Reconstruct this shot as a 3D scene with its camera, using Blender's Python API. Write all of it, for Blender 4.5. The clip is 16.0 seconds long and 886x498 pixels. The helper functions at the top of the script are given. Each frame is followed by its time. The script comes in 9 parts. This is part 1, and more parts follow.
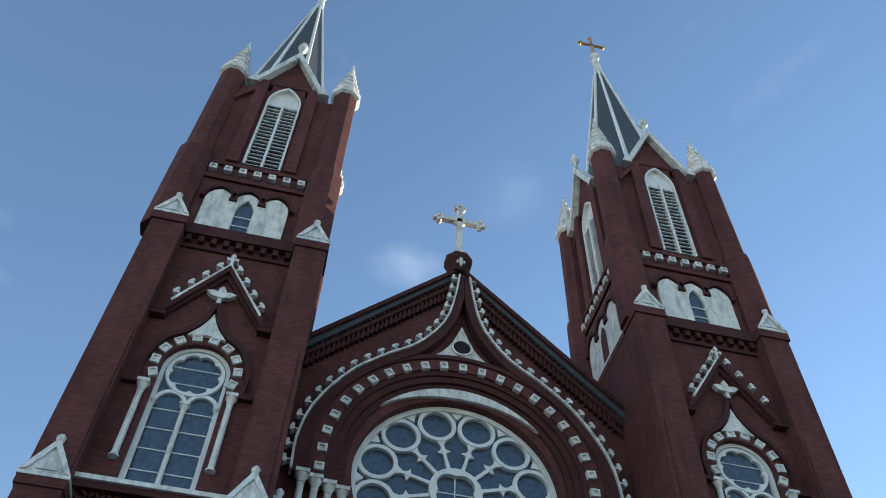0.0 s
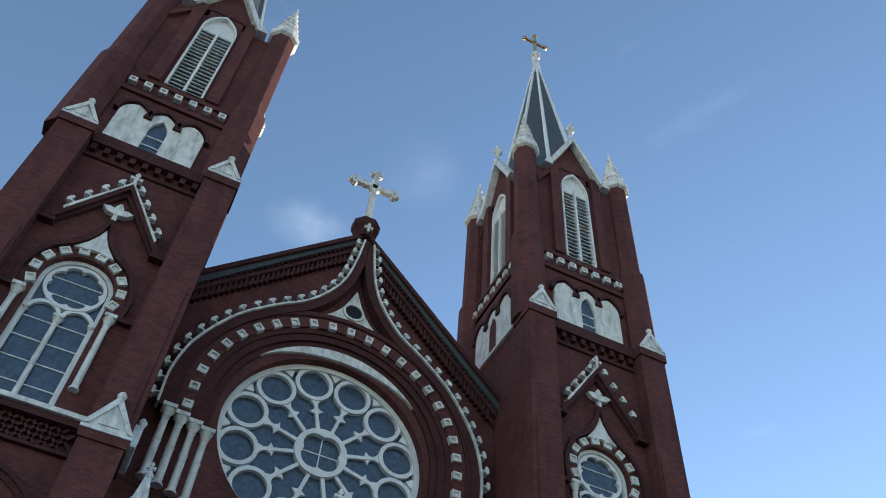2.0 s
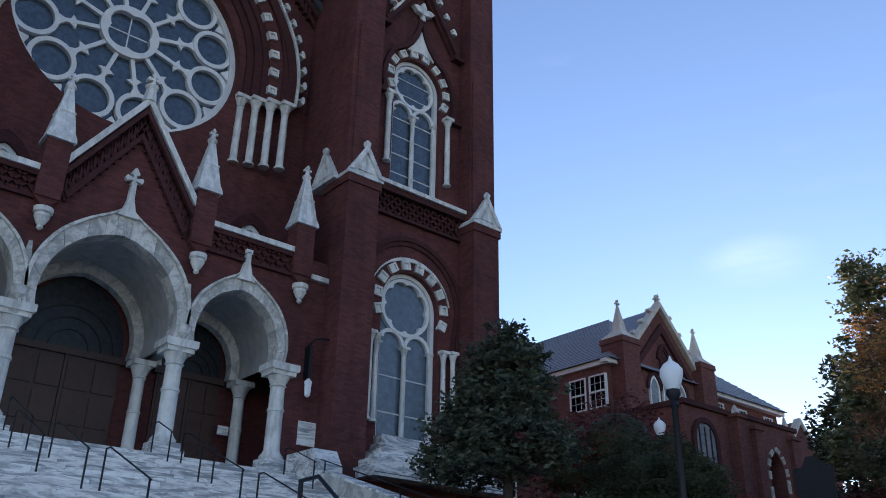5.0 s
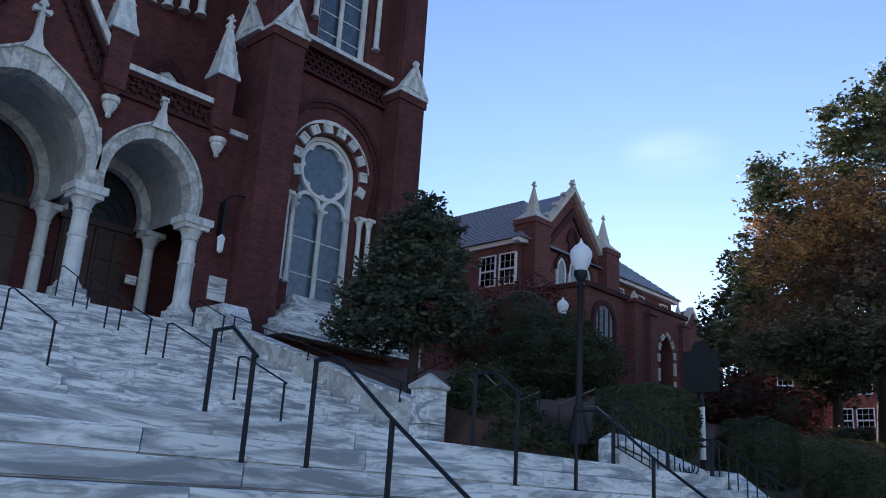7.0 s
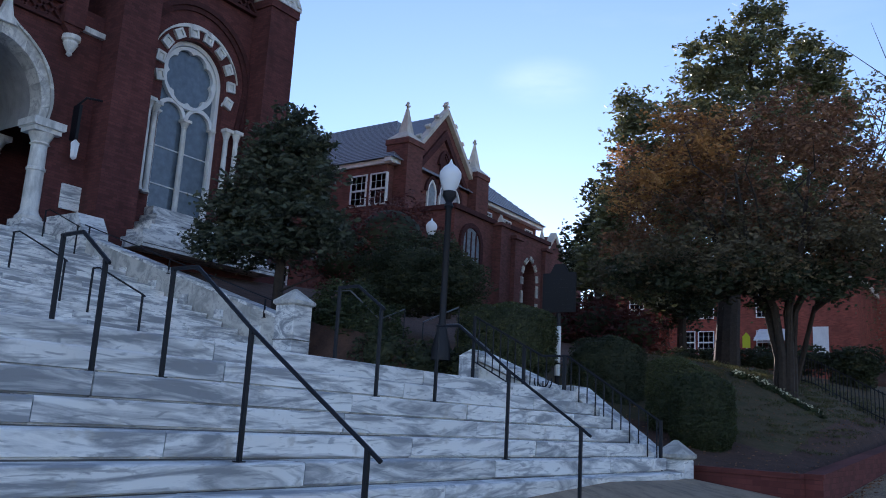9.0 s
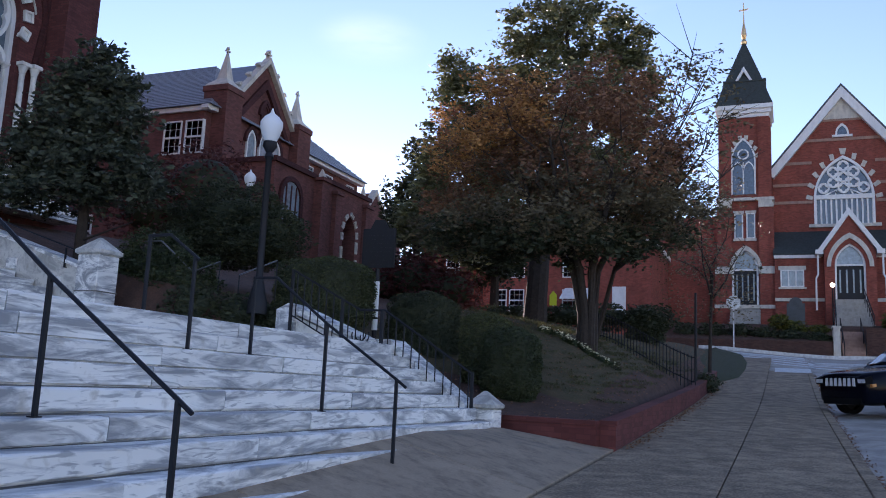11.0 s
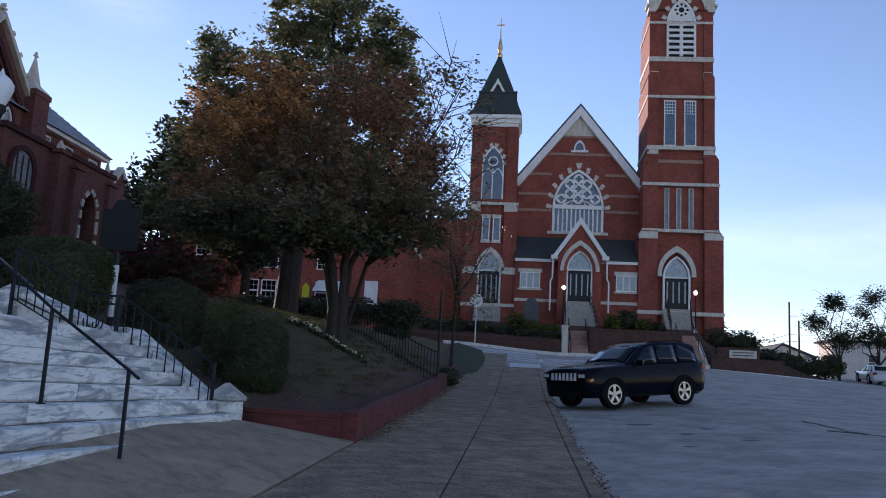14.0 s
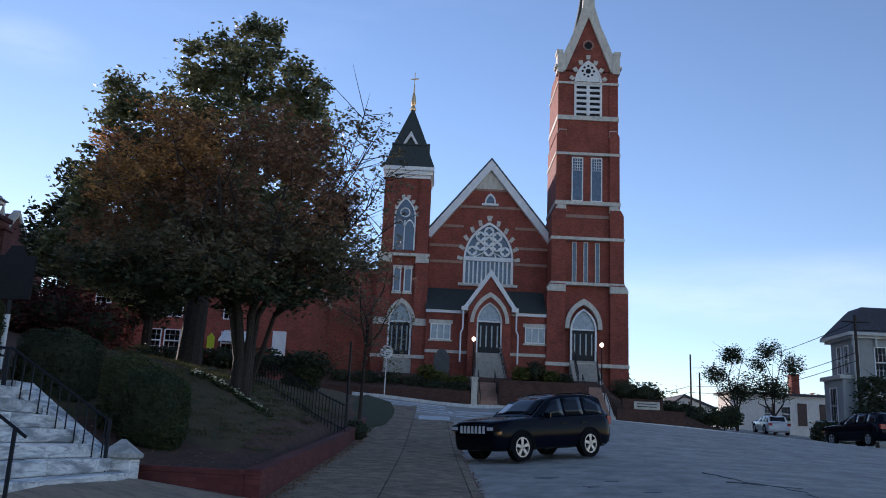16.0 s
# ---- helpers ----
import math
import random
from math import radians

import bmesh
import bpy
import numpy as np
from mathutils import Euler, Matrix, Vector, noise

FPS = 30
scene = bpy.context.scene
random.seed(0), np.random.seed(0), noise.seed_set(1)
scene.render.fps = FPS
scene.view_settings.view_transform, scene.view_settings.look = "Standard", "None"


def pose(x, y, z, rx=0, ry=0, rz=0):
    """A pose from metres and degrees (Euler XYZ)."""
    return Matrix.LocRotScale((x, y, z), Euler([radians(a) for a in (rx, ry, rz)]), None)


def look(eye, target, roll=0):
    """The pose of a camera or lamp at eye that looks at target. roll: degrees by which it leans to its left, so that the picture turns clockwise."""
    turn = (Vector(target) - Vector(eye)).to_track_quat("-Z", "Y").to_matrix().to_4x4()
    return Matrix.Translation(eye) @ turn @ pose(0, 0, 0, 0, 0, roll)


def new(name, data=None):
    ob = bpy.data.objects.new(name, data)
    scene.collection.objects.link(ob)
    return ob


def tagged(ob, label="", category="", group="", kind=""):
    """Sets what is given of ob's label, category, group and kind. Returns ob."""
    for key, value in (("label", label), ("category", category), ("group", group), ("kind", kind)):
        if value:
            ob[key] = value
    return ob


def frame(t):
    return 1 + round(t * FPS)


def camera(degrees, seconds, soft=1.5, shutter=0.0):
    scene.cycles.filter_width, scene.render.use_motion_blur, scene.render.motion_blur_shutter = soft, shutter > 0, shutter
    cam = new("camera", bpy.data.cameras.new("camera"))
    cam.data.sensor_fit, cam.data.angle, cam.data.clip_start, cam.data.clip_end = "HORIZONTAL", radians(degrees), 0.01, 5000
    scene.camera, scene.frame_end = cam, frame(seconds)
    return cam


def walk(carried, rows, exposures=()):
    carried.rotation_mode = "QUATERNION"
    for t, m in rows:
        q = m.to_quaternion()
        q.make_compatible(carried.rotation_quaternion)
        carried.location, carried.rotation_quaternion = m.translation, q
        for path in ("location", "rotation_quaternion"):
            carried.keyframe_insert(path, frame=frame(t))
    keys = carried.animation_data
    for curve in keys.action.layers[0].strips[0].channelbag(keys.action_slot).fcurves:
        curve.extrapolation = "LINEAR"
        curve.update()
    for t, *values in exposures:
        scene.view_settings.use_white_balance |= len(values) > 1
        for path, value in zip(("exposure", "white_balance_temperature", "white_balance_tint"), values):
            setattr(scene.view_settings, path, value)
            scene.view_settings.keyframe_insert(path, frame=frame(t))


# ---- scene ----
cam = camera(55.3, 16.0, soft=1.0)
PATH = [
    (0, (-0.002, 0.000, 1.499), (-1.2200, 0.2348, 3.0680), 2.66),
    (0.5, (-0.062, -0.040, 1.493), (-1.2597, 0.1987, 3.0773), 3.12),
    (1, (-0.131, -0.080, 1.485), (-1.3096, 0.1904, 3.0780), 3.14),
    (1.5, (-0.208, -0.128, 1.480), (-1.3653, 0.2216, 3.0734), 3.60),
    (2, (-0.284, -0.194, 1.483), (-1.4669, 0.2772, 3.0257), 5.37),
    (2.5, (-0.347, -0.282, 1.492), (-1.6111, 0.3384, 2.9122), 5.49),
    (3, (-0.385, -0.387, 1.481), (-1.7138, 0.3485, 2.7817), 3.77),
    (3.5, (-0.407, -0.491, 1.468), (-1.7918, 0.3421, 2.6460), 2.56),
    (4, (-0.433, -0.575, 1.468), (-1.8531, 0.3930, 2.4908), 0.47),
    (4.5, (-0.458, -0.648, 1.460), (-1.8725, 0.4249, 2.3810), 0.15),
    (5, (-0.471, -0.702, 1.443), (-1.8683, 0.4575, 2.2816), 1.05),
    (7.5, (-0.525, -0.737, 1.390), (-1.8364, 0.6872, 1.8929), 3.92),
    (8, (-0.512, -0.716, 1.374), (-1.7661, 0.7714, 1.8356), 3.50),
    (8.5, (-0.508, -0.697, 1.361), (-1.6967, 0.8529, 1.7896), 3.30),
    (11, (-0.525, -0.672, 1.319), (-1.2725, 1.1557, 1.6393), 2.63),
    (11.5, (-0.516, -0.668, 1.314), (-1.1660, 1.1987, 1.6194), 2.42),
    (12, (-0.504, -0.672, 1.313), (-1.0585, 1.2271, 1.6055), 2.23),
    (12.5, (-0.492, -0.675, 1.312), (-0.9486, 1.2510, 1.5962), 2.64),
    (13, (-0.482, -0.674, 1.316), (-0.8538, 1.2692, 1.6087), 2.94),
    (13.5, (-0.470, -0.672, 1.324), (-0.7469, 1.2839, 1.6329), 3.22),
    (14, (-0.464, -0.678, 1.328), (-0.6567, 1.2852, 1.6579), 3.03),
    (14.5, (-0.456, -0.684, 1.335), (-0.5799, 1.2794, 1.6929), 2.60),
    (15, (-0.448, -0.686, 1.349), (-0.5042, 1.2758, 1.7344), 2.52),
    (15.5, (-0.445, -0.685, 1.360), (-0.4595, 1.2703, 1.7782), 2.71),
    (16, (-0.443, -0.686, 1.363), (-0.4322, 1.2608, 1.8195), 2.64),
]
walk(cam, [(t, look(eye, target, roll)) for t, eye, target, roll in PATH], [(0, 1.55, 6300, 11), (1.5, 1.5, 6300, 11), (3, 1.47, 6500, 18), (4, 1.22, 6300, 23), (5, 1.22, 6050, 25), (8, 1.16, 5780, 26), (11, 1.43, 6150, 35), (12, 1.47, 6350, 37), (13, 1.34, 6350, 37), (14, 0.95, 6100, 30), (14.5, 0.85, 5980, 28), (15, 0.85, 5900, 26), (16, 0.83, 5880, 25)])

# ---- light ----
SUN_AZ, SUN_EL = -30.0, 9.3  # degrees from +y towards +x, and above the horizon
world = bpy.data.worlds.new("world")
scene.world = world
world.use_nodes = True
wn, wl = world.node_tree.nodes, world.node_tree.links
sky = wn.new("ShaderNodeTexSky")
sky.sky_type, sky.sun_disc = "NISHITA", False
sky.sun_elevation, sky.sun_rotation = radians(SUN_EL), radians(SUN_AZ)
sky.altitude, sky.air_density, sky.dust_density, sky.ozone_density = 900, 1.0, 0.06, 1.6
wn["Background"].inputs[1].default_value = 0.12
# thin streaks of high cloud
wco = wn.new("ShaderNodeTexCoord")
wmap = wn.new("ShaderNodeMapping")
wmap.inputs["Scale"].default_value = (1.2, 3.0, 7.0)
wmap.inputs["Rotation"].default_value = (0.25, 0.1, 0.6)
wmap.inputs["Location"].default_value = (3.4, 1.7, 0.6)
wno = wn.new("ShaderNodeTexNoise")
wno.inputs["Scale"].default_value, wno.inputs["Detail"].default_value, wno.inputs["Roughness"].default_value = 1.1, 7.0, 0.58
wra = wn.new("ShaderNodeValToRGB")
wra.color_ramp.elements[0].position, wra.color_ramp.elements[1].position = 0.6, 0.9
wmi = wn.new("ShaderNodeMix")
wmi.data_type = "RGBA"
wmi.inputs[7].default_value = (4.6, 5.0, 5.8, 1)
wsc = wn.new("ShaderNodeMath")
wsc.operation = "MULTIPLY"
wsc.inputs[1].default_value = 0.14
wl.new(wco.outputs["Generated"], wmap.inputs[0])
wl.new(wmap.outputs[0], wno.inputs["Vector"])
wl.new(wno.outputs["Fac"], wra.inputs[0])
wl.new(wra.outputs[0], wsc.inputs[0])
wl.new(wsc.outputs[0], wmi.inputs[0])
wl.new(sky.outputs[0], wmi.inputs[6])


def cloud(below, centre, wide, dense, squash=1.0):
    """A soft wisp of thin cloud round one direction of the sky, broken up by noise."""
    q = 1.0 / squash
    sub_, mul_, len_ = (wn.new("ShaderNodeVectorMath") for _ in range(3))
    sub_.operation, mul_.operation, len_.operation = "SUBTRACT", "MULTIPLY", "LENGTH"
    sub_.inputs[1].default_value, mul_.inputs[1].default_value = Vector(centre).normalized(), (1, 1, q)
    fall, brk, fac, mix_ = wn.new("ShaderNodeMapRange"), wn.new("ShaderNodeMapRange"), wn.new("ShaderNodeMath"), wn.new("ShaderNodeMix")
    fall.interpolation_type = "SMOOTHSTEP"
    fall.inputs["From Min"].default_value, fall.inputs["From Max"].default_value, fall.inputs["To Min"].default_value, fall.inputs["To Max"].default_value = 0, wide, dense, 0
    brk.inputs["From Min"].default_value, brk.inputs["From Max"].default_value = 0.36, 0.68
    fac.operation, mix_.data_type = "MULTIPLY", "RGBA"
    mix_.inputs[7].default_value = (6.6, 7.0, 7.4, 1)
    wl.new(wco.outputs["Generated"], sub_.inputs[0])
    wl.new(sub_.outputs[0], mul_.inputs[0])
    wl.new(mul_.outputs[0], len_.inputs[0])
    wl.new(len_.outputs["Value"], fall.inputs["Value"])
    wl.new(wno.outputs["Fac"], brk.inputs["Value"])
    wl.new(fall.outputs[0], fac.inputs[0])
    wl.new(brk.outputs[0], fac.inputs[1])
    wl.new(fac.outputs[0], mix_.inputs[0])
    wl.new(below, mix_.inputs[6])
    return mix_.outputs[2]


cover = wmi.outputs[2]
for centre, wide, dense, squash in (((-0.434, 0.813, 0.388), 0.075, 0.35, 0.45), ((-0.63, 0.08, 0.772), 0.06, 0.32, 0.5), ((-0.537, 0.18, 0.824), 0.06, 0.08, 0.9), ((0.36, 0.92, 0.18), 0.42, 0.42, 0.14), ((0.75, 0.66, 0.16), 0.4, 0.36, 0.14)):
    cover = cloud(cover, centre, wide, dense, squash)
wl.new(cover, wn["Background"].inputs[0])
sun = new("sun", bpy.data.lights.new("sun", "SUN"))
sun.data.energy, sun.data.angle, sun.data.color = 3.2, radians(0.5), (1.0, 0.86, 0.68)
sd = Vector((math.sin(radians(SUN_AZ)) * math.cos(radians(SUN_EL)), math.cos(radians(SUN_AZ)) * math.cos(radians(SUN_EL)), math.sin(radians(SUN_EL))))
sun.matrix_world = look(sd * 300, (0, 0, 0))


# ---- materials ----
def mat(name, base, rough=0.7, metal=0.0, vary=0.25, scale=6.0, fine=60.0, bump=0.15, second=None, stain=0.0, rand=0.0, spec=0.5, coat=0.0, grain=0.35):
    """A surface with grain at two scales, fine relief, optional stains and a per-object shift of tone."""
    m = bpy.data.materials.new(name)
    m.use_nodes = True
    n, l = m.node_tree.nodes, m.node_tree.links
    b = n["Principled BSDF"]
    b.inputs["Roughness"].default_value, b.inputs["Metallic"].default_value = rough, metal
    b.inputs["Specular IOR Level"].default_value = spec
    b.inputs["Coat Weight"].default_value = coat
    co = n.new("ShaderNodeTexCoord")
    n1, n2 = n.new("ShaderNodeTexNoise"), n.new("ShaderNodeTexNoise")
    n1.inputs["Scale"].default_value, n1.inputs["Detail"].default_value = 1.0 / scale * 6, 6
    n2.inputs["Scale"].default_value, n2.inputs["Detail"].default_value = fine, 3
    l.new(co.outputs["Object"], n1.inputs["Vector"])
    l.new(co.outputs["Object"], n2.inputs["Vector"])
    dark = tuple(c * (1 - vary) for c in base)
    light = second or tuple(min(1, c * (1 + vary)) for c in base)
    mx = n.new("ShaderNodeMix")
    mx.data_type = "RGBA"
    mx.inputs[6].default_value, mx.inputs[7].default_value = (*dark, 1), (*light, 1)
    ad = n.new("ShaderNodeMath")
    ad.operation = "MULTIPLY_ADD"
    ad.inputs[1].default_value = grain
    rf = n.new("ShaderNodeMapRange")
    rf.inputs["From Min"].default_value, rf.inputs["From Max"].default_value = 0.34, 0.66
    l.new(n2.outputs["Fac"], rf.inputs["Value"])
    l.new(rf.outputs[0], ad.inputs[0])
    rm = n.new("ShaderNodeMapRange")
    rm.inputs["From Min"].default_value, rm.inputs["From Max"].default_value = 0.32, 0.68
    l.new(n1.outputs["Fac"], rm.inputs["Value"])
    sc = n.new("ShaderNodeMath")
    sc.operation = "MULTIPLY"
    sc.inputs[1].default_value = 1 - grain
    l.new(rm.outputs[0], sc.inputs[0])
    l.new(sc.outputs[0], ad.inputs[2])
    l.new(ad.outputs[0], mx.inputs[0])
    out = mx.outputs[2]
    if stain:
        n3 = n.new("ShaderNodeTexNoise")
        mp = n.new("ShaderNodeMapping")
        mp.inputs["Scale"].default_value = (2.6, 2.6, 0.7)
        l.new(co.outputs["Object"], mp.inputs[0])
        l.new(mp.outputs[0], n3.inputs["Vector"])
        n3.inputs["Scale"].default_value, n3.inputs["Detail"].default_value, n3.inputs["Roughness"].default_value = 1.6, 8, 0.65
        r3 = n.new("ShaderNodeMapRange")
        r3.inputs["From Min"].default_value, r3.inputs["From Max"].default_value = 0.45, 0.72
        r3.inputs["To Max"].default_value = stain
        l.new(n3.outputs["Fac"], r3.inputs["Value"])
        m3 = n.new("ShaderNodeMix")
        m3.data_type = "RGBA"
        m3.inputs[7].default_value = (*(c * 0.3 for c in base), 1)
        l.new(r3.outputs[0], m3.inputs[0])
        l.new(out, m3.inputs[6])
        out = m3.outputs[2]
    if rand:
        oi = n.new("ShaderNodeObjectInfo")
        hs = n.new("ShaderNodeHueSaturation")
        rr = n.new("ShaderNodeMapRange")
        rr.inputs["To Min"].default_value, rr.inputs["To Max"].default_value = 1 - rand, 1 + rand
        l.new(oi.outputs["Random"], rr.inputs["Value"])
        l.new(rr.outputs[0], hs.inputs["Value"])
        l.new(out, hs.inputs["Color"])
        out = hs.outputs[0]
    l.new(out, b.inputs["Base Color"])
    if bump:
        bp = n.new("ShaderNodeBump")
        bp.inputs["Strength"].default_value, bp.inputs["Distance"].default_value = bump, 0.02
        l.new(n2.outputs["Fac"], bp.inputs["Height"])
        l.new(bp.outputs[0], b.inputs["Normal"])
    return m


def brick_mat(name, base, mortar, wear=0.25, course=0.075, stain=0.35):
    """Coursed brick laid by the wall's own direction, with patchy weathering."""
    m = bpy.data.materials.new(name)
    m.use_nodes = True
    n, l = m.node_tree.nodes, m.node_tree.links
    b = n["Principled BSDF"]
    b.inputs["Roughness"].default_value = 0.85
    b.inputs["Specular IOR Level"].default_value = 0.3
    co, ge = n.new("ShaderNodeTexCoord"), n.new("ShaderNodeNewGeometry")
    sp, sn = n.new("ShaderNodeSeparateXYZ"), n.new("ShaderNodeSeparateXYZ")
    l.new(co.outputs["Object"], sp.inputs[0])
    l.new(ge.outputs["True Normal"], sn.inputs[0])
    ab, gt = n.new("ShaderNodeMath"), n.new("ShaderNodeMath")
    ab.operation, gt.operation = "ABSOLUTE", "GREATER_THAN"
    gt.inputs[1].default_value = 0.7
    l.new(sn.outputs[0], ab.inputs[0])
    l.new(ab.outputs[0], gt.inputs[0])
    pick = n.new("ShaderNodeMix")
    l.new(gt.outputs[0], pick.inputs[0])
    l.new(sp.outputs[0], pick.inputs[2])
    l.new(sp.outputs[1], pick.inputs[3])
    cb = n.new("ShaderNodeCombineXYZ")
    l.new(pick.outputs[0], cb.inputs[0])
    l.new(sp.outputs[2], cb.inputs[1])
    bt = n.new("ShaderNodeTexBrick")
    bt.inputs["Scale"].default_value = 1.0
    bt.inputs["Brick Width"].default_value, bt.inputs["Row Height"].default_value = course * 2.9, course
    bt.inputs["Mortar Size"].default_value, bt.inputs["Mortar Smooth"].default_value = 0.006, 0.2
    bt.inputs["Bias"].default_value = -0.2
    bt.inputs["Color1"].default_value = (*(c * 1.25 for c in base), 1)
    bt.inputs["Color2"].default_value = (*(c * 0.72 for c in base), 1)
    bt.inputs["Mortar"].default_value = (*mortar, 1)
    l.new(cb.outputs[0], bt.inputs["Vector"])
    n1 = n.new("ShaderNodeTexNoise")
    n1.inputs["Scale"].default_value, n1.inputs["Detail"].default_value, n1.inputs["Roughness"].default_value = 0.55, 9, 0.7
    l.new(co.outputs["Object"], n1.inputs["Vector"])
    r1 = n.new("ShaderNodeMapRange")
    r1.inputs["From Min"].default_value, r1.inputs["From Max"].default_value = 0.3, 0.72
    r1.inputs["To Min"].default_value, r1.inputs["To Max"].default_value = 1 - wear, 1 + wear
    l.new(n1.outputs["Fac"], r1.inputs["Value"])
    hs = n.new("ShaderNodeHueSaturation")
    l.new(r1.outputs[0], hs.inputs["Value"])
    l.new(bt.outputs["Color"], hs.inputs["Color"])
    n3, mp = n.new("ShaderNodeTexNoise"), n.new("ShaderNodeMapping")
    mp.inputs["Scale"].default_value = (1.6, 1.6, 0.35)
    n3.inputs["Scale"].default_value, n3.inputs["Detail"].default_value = 1.2, 8
    l.new(co.outputs["Object"], mp.inputs[0])
    l.new(mp.outputs[0], n3.inputs["Vector"])
    r3 = n.new("ShaderNodeMapRange")
    r3.inputs["From Min"].default_value, r3.inputs["From Max"].default_value, r3.inputs["To Max"].default_value = 0.52, 0.75, stain
    l.new(n3.outputs["Fac"], r3.inputs["Value"])
    m3 = n.new("ShaderNodeMix")
    m3.data_type = "RGBA"
    m3.inputs[7].default_value = (*(c * 0.45 for c in base), 1)
    l.new(r3.outputs[0], m3.inputs[0])
    l.new(hs.outputs[0], m3.inputs[6])
    l.new(m3.outputs[2], b.inputs["Base Color"])
    bp = n.new("ShaderNodeBump")
    bp.inputs["Strength"].default_value, bp.inputs["Distance"].default_value, bp.invert = 0.35, 0.008, True
    l.new(bt.outputs["Fac"], bp.inputs["Height"])
    l.new(bp.outputs[0], b.inputs["Normal"])
    return m


def marble_mat(name, light, vein, rand=0.12, scale=1.0, stretch=(2.2, 0.75, 4.6)):
    """White marble with long grey veins that differ from block to block."""
    m = bpy.data.materials.new(name)
    m.use_nodes = True
    n, l = m.node_tree.nodes, m.node_tree.links
    b = n["Principled BSDF"]
    b.inputs["Roughness"].default_value = 0.55
    co, oi = n.new("ShaderNodeTexCoord"), n.new("ShaderNodeObjectInfo")
    mp, va = n.new("ShaderNodeMapping"), n.new("ShaderNodeVectorMath")
    mp.inputs["Scale"].default_value = tuple(q * scale for q in stretch)
    tilt = n.new("ShaderNodeVectorMath")
    tilt.operation = "MULTIPLY_ADD"
    tilt.inputs[1].default_value, tilt.inputs[2].default_value = (0.9, 0.3, 0.2), (-0.1, 0.1, 0.0)
    l.new(oi.outputs["Random"], tilt.inputs[0])
    l.new(tilt.outputs[0], mp.inputs["Rotation"])
    va.operation = "MULTIPLY_ADD"
    va.inputs[1].default_value = (13, 17, 19)
    l.new(oi.outputs["Random"], va.inputs[0])
    l.new(co.outputs["Object"], va.inputs[2])
    l.new(va.outputs[0], mp.inputs[0])
    n1, n2, n3 = (n.new("ShaderNodeTexNoise") for _ in range(3))
    n1.inputs["Scale"].default_value, n1.inputs["Detail"].default_value, n1.inputs["Distortion"].default_value = 1.1, 9, 1.6
    n1.inputs["Roughness"].default_value = 0.6
    n2.inputs["Scale"].default_value, n2.inputs["Detail"].default_value, n2.inputs["Distortion"].default_value = 3.0, 9, 2.2
    n3.inputs["Scale"].default_value, n3.inputs["Detail"].default_value = 7.0, 9
    for q in (n1, n2):
        l.new(mp.outputs[0], q.inputs["Vector"])
    l.new(co.outputs["Object"], n3.inputs["Vector"])
    r1 = n.new("ShaderNodeValToRGB")
    r1.color_ramp.elements[0].position, r1.color_ramp.elements[1].position = 0.40, 0.56
    r1.color_ramp.elements[0].color, r1.color_ramp.elements[1].color = (*vein, 1), (*light, 1)
    l.new(n1.outputs["Fac"], r1.inputs[0])
    r2 = n.new("ShaderNodeMapRange")
    r2.inputs["From Min"].default_value, r2.inputs["From Max"].default_value, r2.inputs["To Max"].default_value = 0.56, 0.65, 0.7
    l.new(n2.outputs["Fac"], r2.inputs["Value"])
    m1 = n.new("ShaderNodeMix")
    m1.data_type = "RGBA"
    m1.inputs[7].default_value = (*(c * 0.9 for c in vein), 1)
    l.new(r2.outputs[0], m1.inputs[0])
    l.new(r1.outputs[0], m1.inputs[6])
    r3 = n.new("ShaderNodeMapRange")
    r3.inputs["From Min"].default_value, r3.inputs["From Max"].default_value, r3.inputs["To Max"].default_value = 0.60, 0.72, 0.55
    l.new(n3.outputs["Fac"], r3.inputs["Value"])
    m2 = n.new("ShaderNodeMix")
    m2.data_type = "RGBA"
    m2.inputs[7].default_value = (light[0] * 0.5, light[1] * 0.47, light[2] * 0.42, 1)
    l.new(r3.outputs[0], m2.inputs[0])
    l.new(m1.outputs[2], m2.inputs[6])
    hs, rr = n.new("ShaderNodeHueSaturation"), n.new("ShaderNodeMapRange")
    rr.inputs["To Min"].default_value, rr.inputs["To Max"].default_value = 1 - rand, 1 + rand * 0.4
    l.new(oi.outputs["Random"], rr.inputs["Value"])
    l.new(rr.outputs[0], hs.inputs["Value"])
    l.new(m2.outputs[2], hs.inputs["Color"])
    l.new(hs.outputs[0], b.inputs["Base Color"])
    bp = n.new("ShaderNodeBump")
    bp.inputs["Strength"].default_value, bp.inputs["Distance"].default_value = 0.12, 0.02
    l.new(n3.outputs["Fac"], bp.inputs["Height"])
    l.new(bp.outputs[0], b.inputs["Normal"])
    return m


